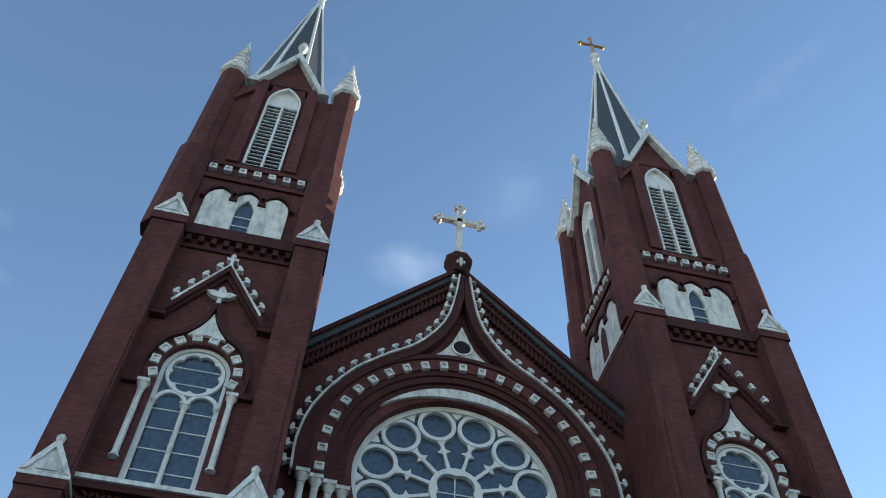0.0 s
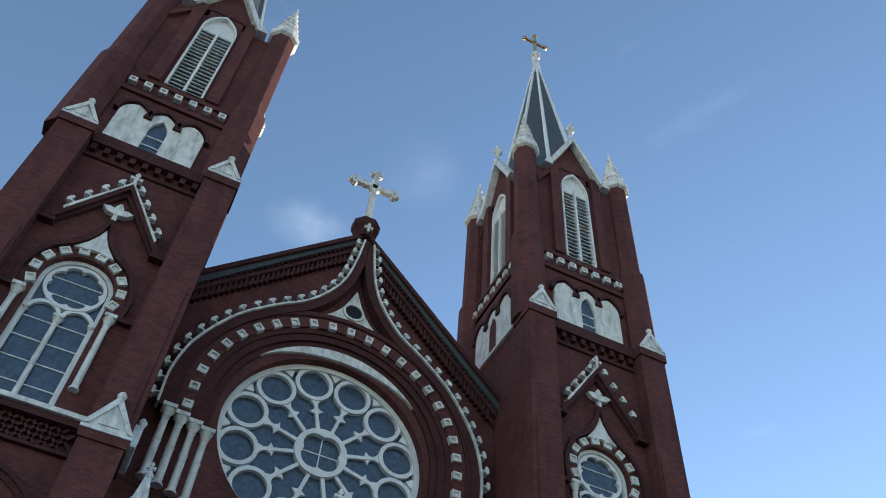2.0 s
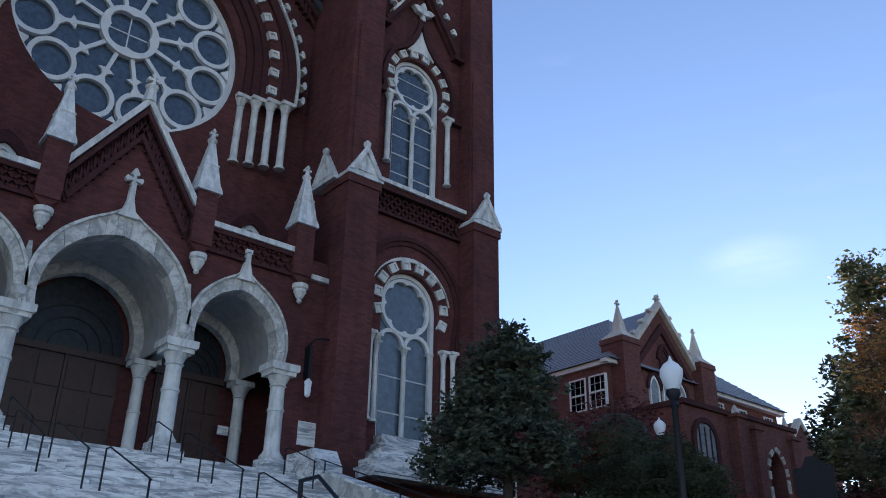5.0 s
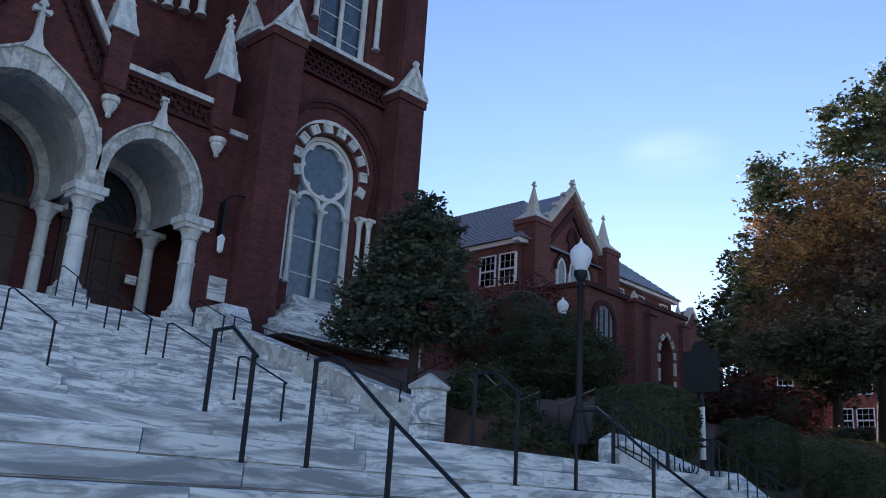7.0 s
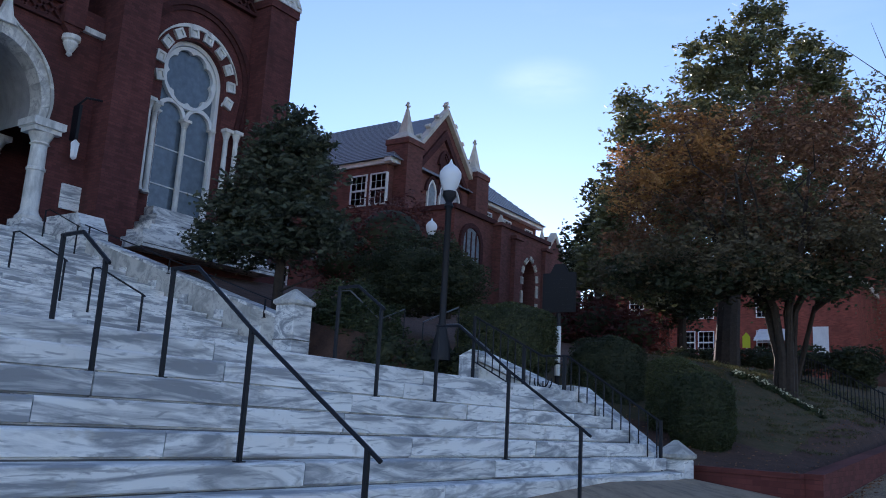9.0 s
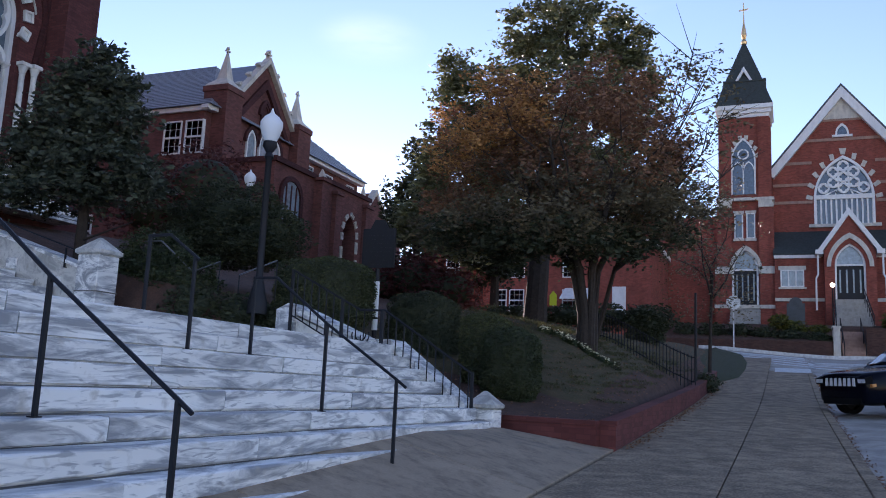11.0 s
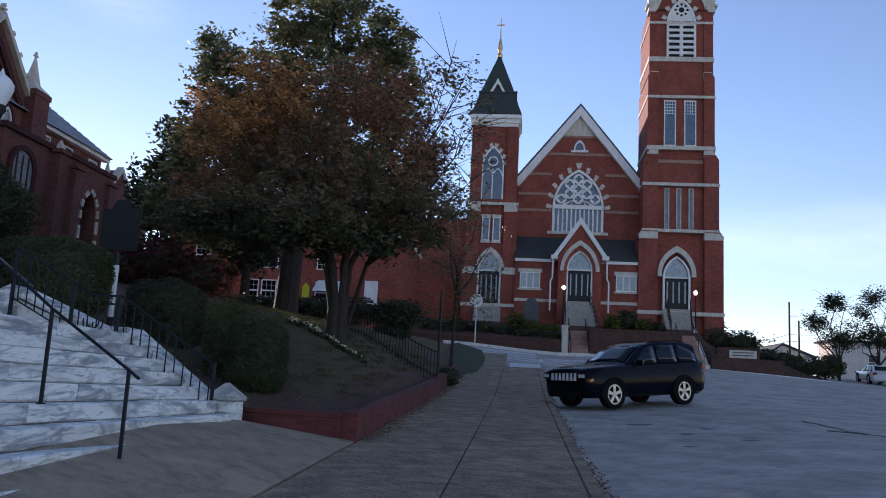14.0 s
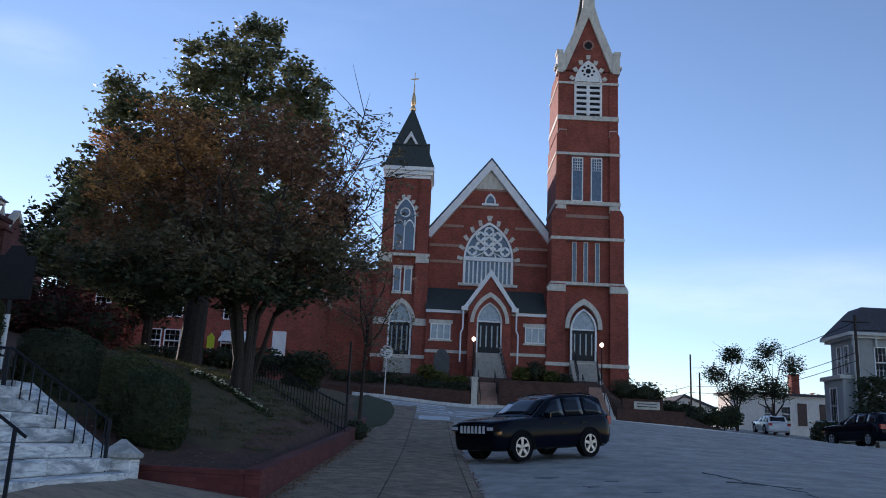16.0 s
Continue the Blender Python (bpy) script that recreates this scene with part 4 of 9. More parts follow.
    faces = [front(XW, yc), side(yc + inner * 2.75, XW - 3.0, inner)]
    for k, G in enumerate(faces):
        w = 0.0 if k == 0 else 0.2
        base = Geo(G)
        base.box(-2.1, 2.1, 26.2, 31.0, -0.6, w - 0.12)
        base.box(-2.1, 2.1, 29.75, 30.0, -0.6, w)
        base.box(-2.1, 2.1, 30.75, 31.0, -0.6, w)
        lou = pointed(0, 0.78, 36.6, 1.5)
        base.box(-2.2, -0.78, 31.0, 37.6, -0.6, -0.1)
        base.box(0.78, 2.2, 31.0, 37.6, -0.6, -0.1)
        base.above([q for q in lou], 38.3, -0.6, -0.1)
        base.prism([(-1.45, 38.2), (1.45, 38.2), (0, 41.0)], -0.6, -0.1)
        base.box(-1.45, -0.95, 31.0, 38.2, -0.1, 0.12)
        base.box(0.95, 1.45, 31.0, 38.2, -0.1, 0.12)
        base.band([(-2.2, 36.0)] + [(-1.45, 37.2)], [(-2.2, 36.4)] + [(-1.45, 37.6)], -0.1, 0.1)
        split_parts("belfry_wall", base, BRICK, tb)
        g = Geo(G)
        g.box(-2.0, 2.0, 26.28, 26.42, -0.1, w + 0.14)
        for c, h2 in ((-1.08, 0.54), (0, 0.54), (1.08, 0.54)):
            crv = pointed(c, h2, 28.3, 0.72, 6)
            g.prism([(c - h2, 26.42)] + crv + [(c + h2, 26.42)], -0.12, w + 0.02) if c else g.band([(c - h2, 26.42)] + crv + [(c + h2, 26.42)], [(c - 0.33, 26.5)] + pointed(c, 0.33, 27.85, 0.75, 6) + [(c + 0.33, 26.5)], -0.12, w + 0.02)
        part("white_arcade", g, WHITE, tb, "white rendered triple arcade with peeling stains")
        g = Geo(G)
        g.prism([(-0.34, 26.5)] + pointed(0, 0.34, 27.85, 0.75, 6) + [(0.34, 26.5)], -0.2, -0.1)
        part("arcade_glass", g, GLASS, tb)
        for v in (27.0, 27.55):
            g = Geo(G)
            g.box(-0.33, 0.33, v - 0.025, v + 0.025, -0.1, -0.05)
            part("glazing_bar", g, WHITE_PAINT, tb)
        g = Geo(G)
        for c in (-1.12, 0, 1.12):
            g.band(pointed(c, 0.72, 28.35, 0.95, 7), pointed(c, 0.56, 28.35, 0.75, 7), -0.1, w + 0.12)
        part("arcade_hood", g, BRICK_TRIM, tb)
        for i in range(7):
            g = Geo(G)
            c = -1.8 + 0.6 * i
            g.band([(c - 0.15, 30.22), (c + 0.15, 30.22), (c + 0.15, 30.54), (c - 0.15, 30.54)], [(c - 0.08, 30.29), (c + 0.08, 30.29), (c + 0.08, 30.47), (c - 0.08, 30.47)], -0.1, w + 0.12, True)
            g.box(c - 0.09, c + 0.09, 30.28, 30.48, -0.1, w + 0.05)
            part("white_block", g, WHITE, tb)
        g = Geo(G)
        g.prism([(-0.8, 36.55)] + lou + [(0.8, 36.55)], -0.35, -0.22)
        g.band([(-0.8, 31.15)] + lou + [(0.8, 31.15)], [(-0.7, 31.15)] + pointed(0, 0.7, 36.6, 1.35) + [(0.7, 31.15)], -0.3, -0.02)
        g.box(-0.05, 0.05, 31.15, 36.7, -0.3, -0.04)
        part("louvre_frame", g, WHITE_PAINT, tb)
        for s in (-1, 1):
            for i in range(19):
                g = Geo(G)
                v = 31.25 + 5.3 * i / 19
                g.add([(s * 0.05, v, -0.1), (s * 0.7, v, -0.1), (s * 0.7, v + 0.17, -0.3), (s * 0.05, v + 0.17, -0.3), (s * 0.05, v + 0.035, -0.1), (s * 0.7, v + 0.035, -0.1), (s * 0.7, v + 0.205, -0.3), (s * 0.05, v + 0.205, -0.3)],
                      [(0, 1, 2, 3), (4, 5, 6, 7), (0, 1, 5, 4), (1, 2, 6, 5), (2, 3, 7, 6), (3, 0, 4, 7)])
                part("louvre", g, WHITE_PAINT, tb)
        # dark sheet painted as the unlit inside of the belfry
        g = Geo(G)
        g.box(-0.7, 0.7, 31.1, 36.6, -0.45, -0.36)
        part("louvre_shade_sheet", g, DARK, tb)
        g = Geo(G)
        g.band([(-1.75, 37.7), (0, 41.45), (1.75, 37.7)], [(-1.45, 37.75), (0, 40.85), (1.45, 37.75)], -0.3, 0.3)
        g.prism([(-1.95, 37.55), (-1.45, 37.55), (-1.5, 38.0), (-1.7, 38.1)], -0.3, 0.36)
        g.prism([(1.95, 37.55), (1.45, 37.55), (1.5, 38.0), (1.7, 38.1)], -0.3, 0.36)
        g.lathe(0, 0.1, [(0.12, 41.3), (0.09, 41.9), (0.24, 42.1), (0.27, 42.3), (0.12, 42.5), (0.15, 42.7), (0.03, 42.8)], 8)
        part("belfry_gable", g, WHITE_TIN, tb, "white metal gable coping with finial")
        g = Geo(G)
        g.add([(-1.5, 37.9, -0.62), (0, 41.1, -0.62), (1.5, 37.9, -0.62), (-1.5, 37.9, -2.8), (0, 41.1, -2.8), (1.5, 37.9, -2.8)], [(0, 1, 4, 3), (1, 2, 5, 4), (0, 3, 5, 2), (0, 2, 1), (3, 4, 5)])
        part("gable_roof", g, SLATE, tb)
    # octagonal corner turrets with stepped white caps
    for su in (-1, 1):
        for dw in (-0.25, -5.5):
            g = Geo(F)
            g.lathe(su * 2.72, dw, [(0.74, 26.0), (0.74, 31.2), (0.7, 31.5), (0.6, 31.55), (0.58, 38.4)], 8, math.pi / 8)
            part("corner_turret", g, BRICK, tb)
            g = Geo(F)
            prof = [(0.6, 38.3), (0.74, 38.4), (0.76, 38.75), (0.66, 38.8)]
            for i in range(5):
                r = 0.62 - 0.11 * i
                prof += [(r, 38.85 + 0.54 * i), (r - 0.07, 39.33 + 0.54 * i), (r - 0.02, 39.38 + 0.54 * i)]
            prof += [(0.08, 41.9), (0.03, 42.3)]
            g.lathe(su * 2.72, dw, prof, 8, math.pi / 8)
            part("turret_cap", g, WHITE_TIN, tb, "white stepped metal spirelet")
    # octagonal slate spire with white ribs, collar and cross
    F = front(XW, axis + off[2])
    g = Geo(F)
    g.lathe(0, -3.0, [(2.7, 37.6), (2.55, 38.3), (0.28, 54.2)], 8, math.pi / 8)
    part("spire", g, SLATE, tb, "slate spire with white ribs")
    for i in range(8):
        a = math.pi / 8 + i * math.pi / 4
        g = Geo(F)
        g.rod((2.57 * math.cos(a), 38.3, -3.0 + 2.57 * math.sin(a)), (0.3 * math.cos(a), 54.2, -3.0 + 0.3 * math.sin(a)), 0.13, 0.08, 5)
        part("spire_rib", g, WHITE_PAINT, tb)
    g = Geo(F)
    g.lathe(0, -3.0, [(0.32, 54.0), (0.36, 54.3), (0.3, 54.5), (0.2, 56.4), (0.34, 56.6), (0.34, 56.9), (0.12, 57.1), (0.1, 57.6)], 10)
    part("spire_collar", g, WHITE_TIN, tb)
    g = Geo(F)
    g.box(-0.1, 0.1, 57.4, 59.9, -3.08, -2.92)
    g.box(-0.85, 0.85, 58.75, 58.95, -3.08, -2.92)
    for u, v in ((-0.85, 58.85), (0.85, 58.85), (0, 59.9)):
        g.lathe(u, -3.0, [(0.05, v - 0.14), (0.17, v - 0.06), (0.17, v + 0.06), (0.05, v + 0.14)], 8)
    part("spire_cross", g, GOLD, tb, "gilt metal cross")


tower(CY - 9.27, 1, (0.18, -0.08, -0.62))
tower(CY + 9.27, -1, (0, 0.05, 0.05), 1)

# ---- nave front with the rose window ----
N = front(XN, CY)
RZ, RR = 19.02, 3.66
NG = front(XN, CY - 0.18)  # the gable above
nave = Geo(N)
ring = arc(0, RZ, RR, 180, 0, 32)
low = arc(0, RZ, RR, 180, 360, 32)
nave.box(-6.4, -RR, 4.0, 24.2, -0.7, 0)
nave.box(RR, 6.4, 4.0, 24.2, -0.7, 0)
nave.above(ring, 24.2, -0.72, 0)
nave.above(low, 4.0, -0.7, 0)
nave.prism([(-6.2, 24.2), (5.9, 24.2), (-0.18, 29.8)], -0.7, 0)
nave_ob = split_parts("nave_wall", nave, BRICK, church, "maroon brick gable wall of the nave")
g = Geo(N)
g.prism([(-6.4, 4), (6.4, 4), (6.4, 23.5), (-0.18, 29.7), (-6.4, 23.5)], -34, -0.9)
part("nave_body", g, BRICK, church)
g = Geo(NG)
g.band([(-7.2, 22.7), (0, 29.88), (7.2, 22.7)], [(-7.0, 22.45), (0, 29.48), (7.0, 22.45)], -34, 0.45)
part("nave_roof", g, SLATE, church)
# raking cornice: stepped mouldings and dentils under the roof's edge
g = Geo(NG)
for k, (off, w) in enumerate(((0.0, 0.6), (0.28, 0.42), (0.62, 0.3), (1.0, 0.16))):
    g.band([(-6.5, 23.55 - off), (0, 29.95 - off), (6.5, 23.55 - off)], [(-6.5, 23.3 - off), (0, 29.7 - off), (6.5, 23.3 - off)], -0.1, w)
for i in range(34):
    for s in (-1, 1):
        u = s * (0.5 + 0.172 * i)
        v = 29.95 - abs(u) * 0.985
        g.box(u - 0.05, u + 0.05, v - 1.35, v - 0.85, 0, 0.22)
        g.box(u - 0.05, u + 0.05, v - 0.62, v - 0.45, 0, 0.38)
part("raking_cornice", g, BRICK_TRIM, nave_ob, "corbelled brick cornice under the gable")


def jamb_ring(r0, r1, foot, zc=19.3, n=40):
    a = [(-r1, foot)] + arc(0, zc, r1, 180, 0, n) + [(r1, foot)]
    b = [(-r0, foot)] + arc(0, zc, r0, 180, 0, n) + [(r0, foot)]
    return a, b


for k, (r0, r1, w) in enumerate(((3.86, 4.1, 0.1), (4.1, 4.38, 0.22), (4.38, 4.6, 0.3), (4.6, 5.1, 0.38), (5.1, 5.3, 0.46))):
    g = Geo(N)
    g.band(*jamb_ring(r0, r1, 18.05), 0, w)
    part("arch_moulding", g, BRICK_TRIM if k != 3 else BRICK, nave_ob)
for i in range(23):
    a, drop = radians(9 * (i - 1)), 0.0
    if i in (0, 22):
        a, drop = radians(0 if i == 0 else 180), 0.75
    c, s_ = math.cos(a), math.sin(a)
    square = lambda h, q: [((4.75 + r) * c - t * s_, 19.3 - drop + (4.75 + r) * s_ + t * c) for r, t in ((-h, -q), (h, -q), (h, q), (-h, q))]
    g = Geo(N)
    g.band(square(0.165, 0.15), square(0.09, 0.08), 0.3, 0.48, True)
    g.prism(square(0.1, 0.09), 0.3, 0.4)
    part("white_block", g, WHITE, nave_ob)
# ogee moulding, its white rim and crockets
og_out = spline([(5.68, 18.2), (5.68, 19.6), (5.3, 21.1), (4.3, 22.75), (3.1, 23.9), (2.0, 24.72), (1.2, 25.7), (0.7, 26.75), (0.42, 28.1), (0.26, 29.4)], 6)


def inset(curve, d):
    """The same curve moved sideways, towards the axis."""
    out = []
    for i, p in enumerate(curve):
        a, b = Vector(curve[max(i - 1, 0)]), Vector(curve[min(i + 1, len(curve) - 1)])
        t = (b - a).normalized()
        q = Vector(p) + d * Vector((-t.y, t.x))
        out.append((max(q.x, 0.01), q.y))
    return out


og_mid, og_in = inset(og_out, 0.2), inset(og_out, 0.42)
for s in (-1, 1):
    A, Bc, C = ([(s * u, v) for u, v in q] for q in (og_out, og_mid, og_in))
    Bc = [(a[0] + (b[0] - a[0]) * 0.4, a[1] + (b[1] - a[1]) * 0.4) for a, b in zip(A, Bc)]
    g = Geo(N)
    g.band(Bc, C, 0, 0.5)
    part("ogee_moulding", g, BRICK_TRIM, nave_ob)
    g = Geo(N)
    g.band(A, Bc, 0.2, 0.6)
    part("ogee_rim", g, WHITE, nave_ob, "white stone ogee rim")
    L, at = 0.0, 0.35
    for (u0, v0), (u1, v1) in zip(A, A[1:]):
        d = math.hypot(u1 - u0, v1 - v0)
        while L + d > at:
            t = (at - L) / d
            g = Geo(N)
            du, dv = (u1 - u0, v1 - v0)
            crocket(g, u0 + du * t, v0 + dv * t, du, dv, 0.23, 0.3, 0.58, -s)
            part("crocket", g, WHITE, nave_ob)
            at += 0.62
        L += d
g = Geo(N)
sp_l = spline([(-2.3, 24.1), (-1.25, 24.6), (-0.5, 25.4), (0, 26.6)], 6)
sp_r = [(-u, v) for u, v in sp_l][::-1]
bot = arc(0, 19.3, 5.33, 115, 65, 16)
hole = arc(0, 25.35, 0.36, 0, 360, 20)[:-1]
g.prism([p for p in sp_l + sp_r[1:]] + [(bot[-1][0], bot[-1][1])] + [p for p in bot[::-1][1:-1]], 0.02, 0.16)
part("spandrel_panel", g, WHITE, nave_ob, "white stone spandrel with round opening")
# dark disc in place of a shaded opening
g = Geo(N)
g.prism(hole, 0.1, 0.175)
part("spandrel_oculus_shade", g, DARK, nave_ob)
g = Geo(N)
g.band(arc(0, 25.35, 0.44, 0, 360, 24)[:-1], arc(0, 25.35, 0.35, 0, 360, 24)[:-1], 0.1, 0.24, True)
part("oculus_rim", g, WHITE, nave_ob)
g = Geo(N)
crv = arc(0, 19.3, 3.86, 140, 40, 20)
g.band(crv, [(u * (1.0 if abs(u) > 2.8 else 1), v - 0.42 * max(0, 1 - (abs(u) / 2.95) ** 2)) for u, v in crv], 0.0, 0.14)
part("white_crescent", g, WHITE, nave_ob, "white stone crescent over the rose")
for s in (-1, 1):
    for k in range(4):
        column(N, s * (3.86 + 0.46 * k), 15.5, 18.1, 0.125, 0.02 + 0.2 * k, nave_ob, 0.45)
# rose window
NR = front(XN - 0.24, CY)
rose = part("rose_window", Geo(NR).band(arc(0, RZ, RR, 0, 360, 64)[:-1], arc(0, RZ, RR - 0.2, 0, 360, 64)[:-1], -0.42, -0.1, True), WHITE_PAINT, church, "white traceried rose window with dark glass")
g = Geo(NR)
g.prism(arc(0, RZ, RR - 0.02, 0, 360, 64)[:-1], -0.36, -0.33)
part("rose_glass", g, GLASS, rose)
circ_r = 2.88
for i in range(12):
    a = 75 + 30 * i
    cu, cv = circ_r * math.cos(radians(a)), RZ + circ_r * math.sin(radians(a))
    g = Geo(NR)
    g.band(arc(cu, cv, 0.72, 0, 360, 28)[:-1], arc(cu, cv, 0.57, 0, 360, 28)[:-1], -0.36, -0.16, True)
    part("rose_ring", g, WHITE_PAINT, rose)
    g = Geo(NR)
    c, s_ = math.cos(radians(a)), math.sin(radians(a))
    g.prism([(r * c - t * s_, RZ + r * s_ + t * c) for r, t in ((0.9, -0.07), (1.5, -0.06), (2.0, -0.07), (2.22, -0.2), (2.22, 0.2), (2.0, 0.07), (1.5, 0.06), (0.9, 0.07))], -0.36, -0.2)
    for sg in (-1, 1):
        g.prism([(r * c - sg * t * s_, RZ + r * s_ + sg * t * c) for r, t in ((1.62, 0.03), (1.66, 0.12), (1.72, 0.26), (1.78, 0.14), (1.9, 0.04))], -0.36, -0.22)
    part("rose_spoke", g, WHITE_PAINT, rose)
    a2 = a + 15
    c, s_ = math.cos(radians(a2)), math.sin(radians(a2))
    g = Geo(NR)
    g.prism([(r * c - t * s_, RZ + r * s_ + t * c) for r, t in ((3.2, -0.02), (3.5, -0.24), (3.5, 0.24), (3.2, 0.02))], -0.36, -0.2)
    part("rose_cusp", g, WHITE_PAINT, rose)
g = Geo(NR)
hub_o = arc(0, RZ, 0.95, 0, 360, 48)[:-1]
hub_i = [((0.62 + 0.16 * abs(math.sin(2 * (2 * math.pi * i / 48)))) * math.cos(2 * math.pi * i / 48), RZ + (0.62 + 0.16 * abs(math.sin(2 * (2 * math.pi * i / 48)))) * math.sin(2 * math.pi * i / 48)) for i in range(48)]
g.band(hub_o, hub_i, -0.36, -0.12, True)
part("rose_hub", g, WHITE_PAINT, rose)
g = Geo(NR)
g.box(-0.02, 0.02, RZ - 0.75, RZ + 0.75, -0.34, -0.3)
g.box(-0.75, 0.75, RZ - 0.02, RZ + 0.02, -0.34, -0.3)
part("rose_glazing_bar", g, WHITE_PAINT, rose)
# small lancets above the porch roof
for u in (-4.75, -2.7, 2.7, 4.75):
    g = Geo(N)
    for r, w in ((0.82, 0.12), (0.66, 0.2)):
        g.band([(u - r, 12.2)] + pointed(u, r, 12.75, r * 1.45) + [(u + r, 12.2)], [(u - r + 0.14, 12.2)] + pointed(u, r - 0.14, 12.75, (r - 0.14) * 1.45) + [(u + r - 0.14, 12.2)], 0, w)
    part("lancet_hood", g, BRICK_TRIM, nave_ob)
    g = Geo(N)
    g.band([(u - 0.5, 12.2)] + pointed(u, 0.5, 12.75, 0.8) + [(u + 0.5, 12.2)], [(u - 0.36, 12.2)] + pointed(u, 0.36, 12.75, 0.58) + [(u + 0.36, 12.2)], 0, 0.1)
    part("lancet_frame", g, WHITE_PAINT, nave_ob)
    g = Geo(N)
    g.prism([(u - 0.4, 12.2)] + pointed(u, 0.4, 12.75, 0.62) + [(u + 0.4, 12.2)], 0.0, 0.03)
    part("lancet_glass", g, WHITE, nave_ob)
# finial block and great cross on the apex
NA = front(XN, CY - 0.27)
g = Geo(NA)
g.lathe(0, 0.35, [(0.42, 29.55), (0.5, 29.9), (0.62, 30.15), (0.64, 30.5), (0.5, 30.6), (0.3, 30.72)], 8, math.pi / 8)
part("apex_block", g, BRICK_TRIM, nave_ob)
g = Geo(NA)
g.lathe(0, 0.4, [(0.28, 30.68), (0.28, 30.85), (0.15, 31.0)], 8)
g.prism([(-0.15, 30.9), (0.15, 30.9), (0.12, 33.0), (0.12, 34.4), (-0.12, 34.4), (-0.12, 33.0)], 0.28, 0.52)
g.box(-0.95, 0.95, 33.28, 33.54, 0.28, 0.52)
for du, dv in ((0.12, 0.13), (-0.12, 0.13), (0.12, -0.13), (-0.12, -0.13)):
    g.prism([(du, 33.41 + dv), (du * 2.6, 33.41 + dv), (du, 33.41 + dv * 2.4)], 0.3, 0.5)
for u, v in ((-0.97, 33.41), (0.97, 33.41), (0, 34.42)):
    for du, dv in ((0.17, 0), (-0.17, 0), (0, 0.17), (0, -0.17)):
        g.prism(arc(u + du, v + dv, 0.13, 0, 360, 10)[:-1], 0.27, 0.53)
part("apex_cross", g, WHITE, nave_ob, "white stone cross with trefoil ends")
g = Geo(NA)
finial_cross(g, 0, 29.55, 0.5, 0.85, 0.95)
part("apex_star", g, WHITE, nave_ob)

# ---- porch between the towers ----
P = front(XP, CY)
COLS = (-4.98, -2.06, 1.91, 4.9)


def ogee_arch(c, half, spring, peak, fat):
    """Left-to-right outline of a bulging arch with an ogee tip."""
    h = peak - spring
    right = spline([(half, 0), (half * 1.04, h * 0.2), (half * 0.97, h * 0.42), (half * 0.78, h * 0.62), (half * 0.5, h * 0.77), (half * 0.24, h * (0.865 if fat else 0.88)), (half * 0.08, h * 0.935), (0.0, h)], 5)
    right = [(min(u, half * 1.04), v) for u, v in right]
    return [(c - u, spring + v) for u, v in right] + [(c + u, spring + v) for u, v in right[-2::-1]]


def round_arch(c, half, spring, peak):
    """A stilted round arch with a slight point."""
    h = peak - spring
    right = spline([(half, 0), (half * 1.03, h * 0.2), (half * 0.98, h * 0.42), (half * 0.83, h * 0.65), (half * 0.57, h * 0.84), (half * 0.27, h * 0.95), (half * 0.08, h * 0.985), (0.0, h)], 5)
    return [(c - u, spring + v) for u, v in right] + [(c + u, spring + v) for u, v in right[-2::-1]]


def mono(curve, c, half):
    """The same outline kept from folding back, for the wall above it."""
    return [(max(c - half, min(c + half, u)), v) for u, v in curve]


ARCHES = ((-3.44, 1.18, 8.22, 10.15, 10.72, 1.46), (0, 1.66, 8.22, 10.7, 11.5, 1.98), (3.44, 1.18, 8.22, 10.15, 10.72, 1.46))
porch = Geo(P)
for c, half, spring, peak, opeak, bay in ARCHES:
    outer = mono(ogee_arch(c, bay, spring, opeak, True), c, bay)
    porch.above(outer, 11.6, -0.45, 0)
porch.prism([(-1.98, 11.6), (1.98, 11.6), (0, 14.45)], -0.45, 0)
porch.box(-6.2, -4.9, 4.2, 11.6, -0.45, 0)
porch.box(4.9, 6.2, 4.2, 11.6, -0.45, 0)
porch.box(-6.2, 6.2, 11.1, 11.35, -2.8, -0.45)
porch_ob = split_parts("porch_wall", porch, BRICK, church, "brick porch front with three marble arches")
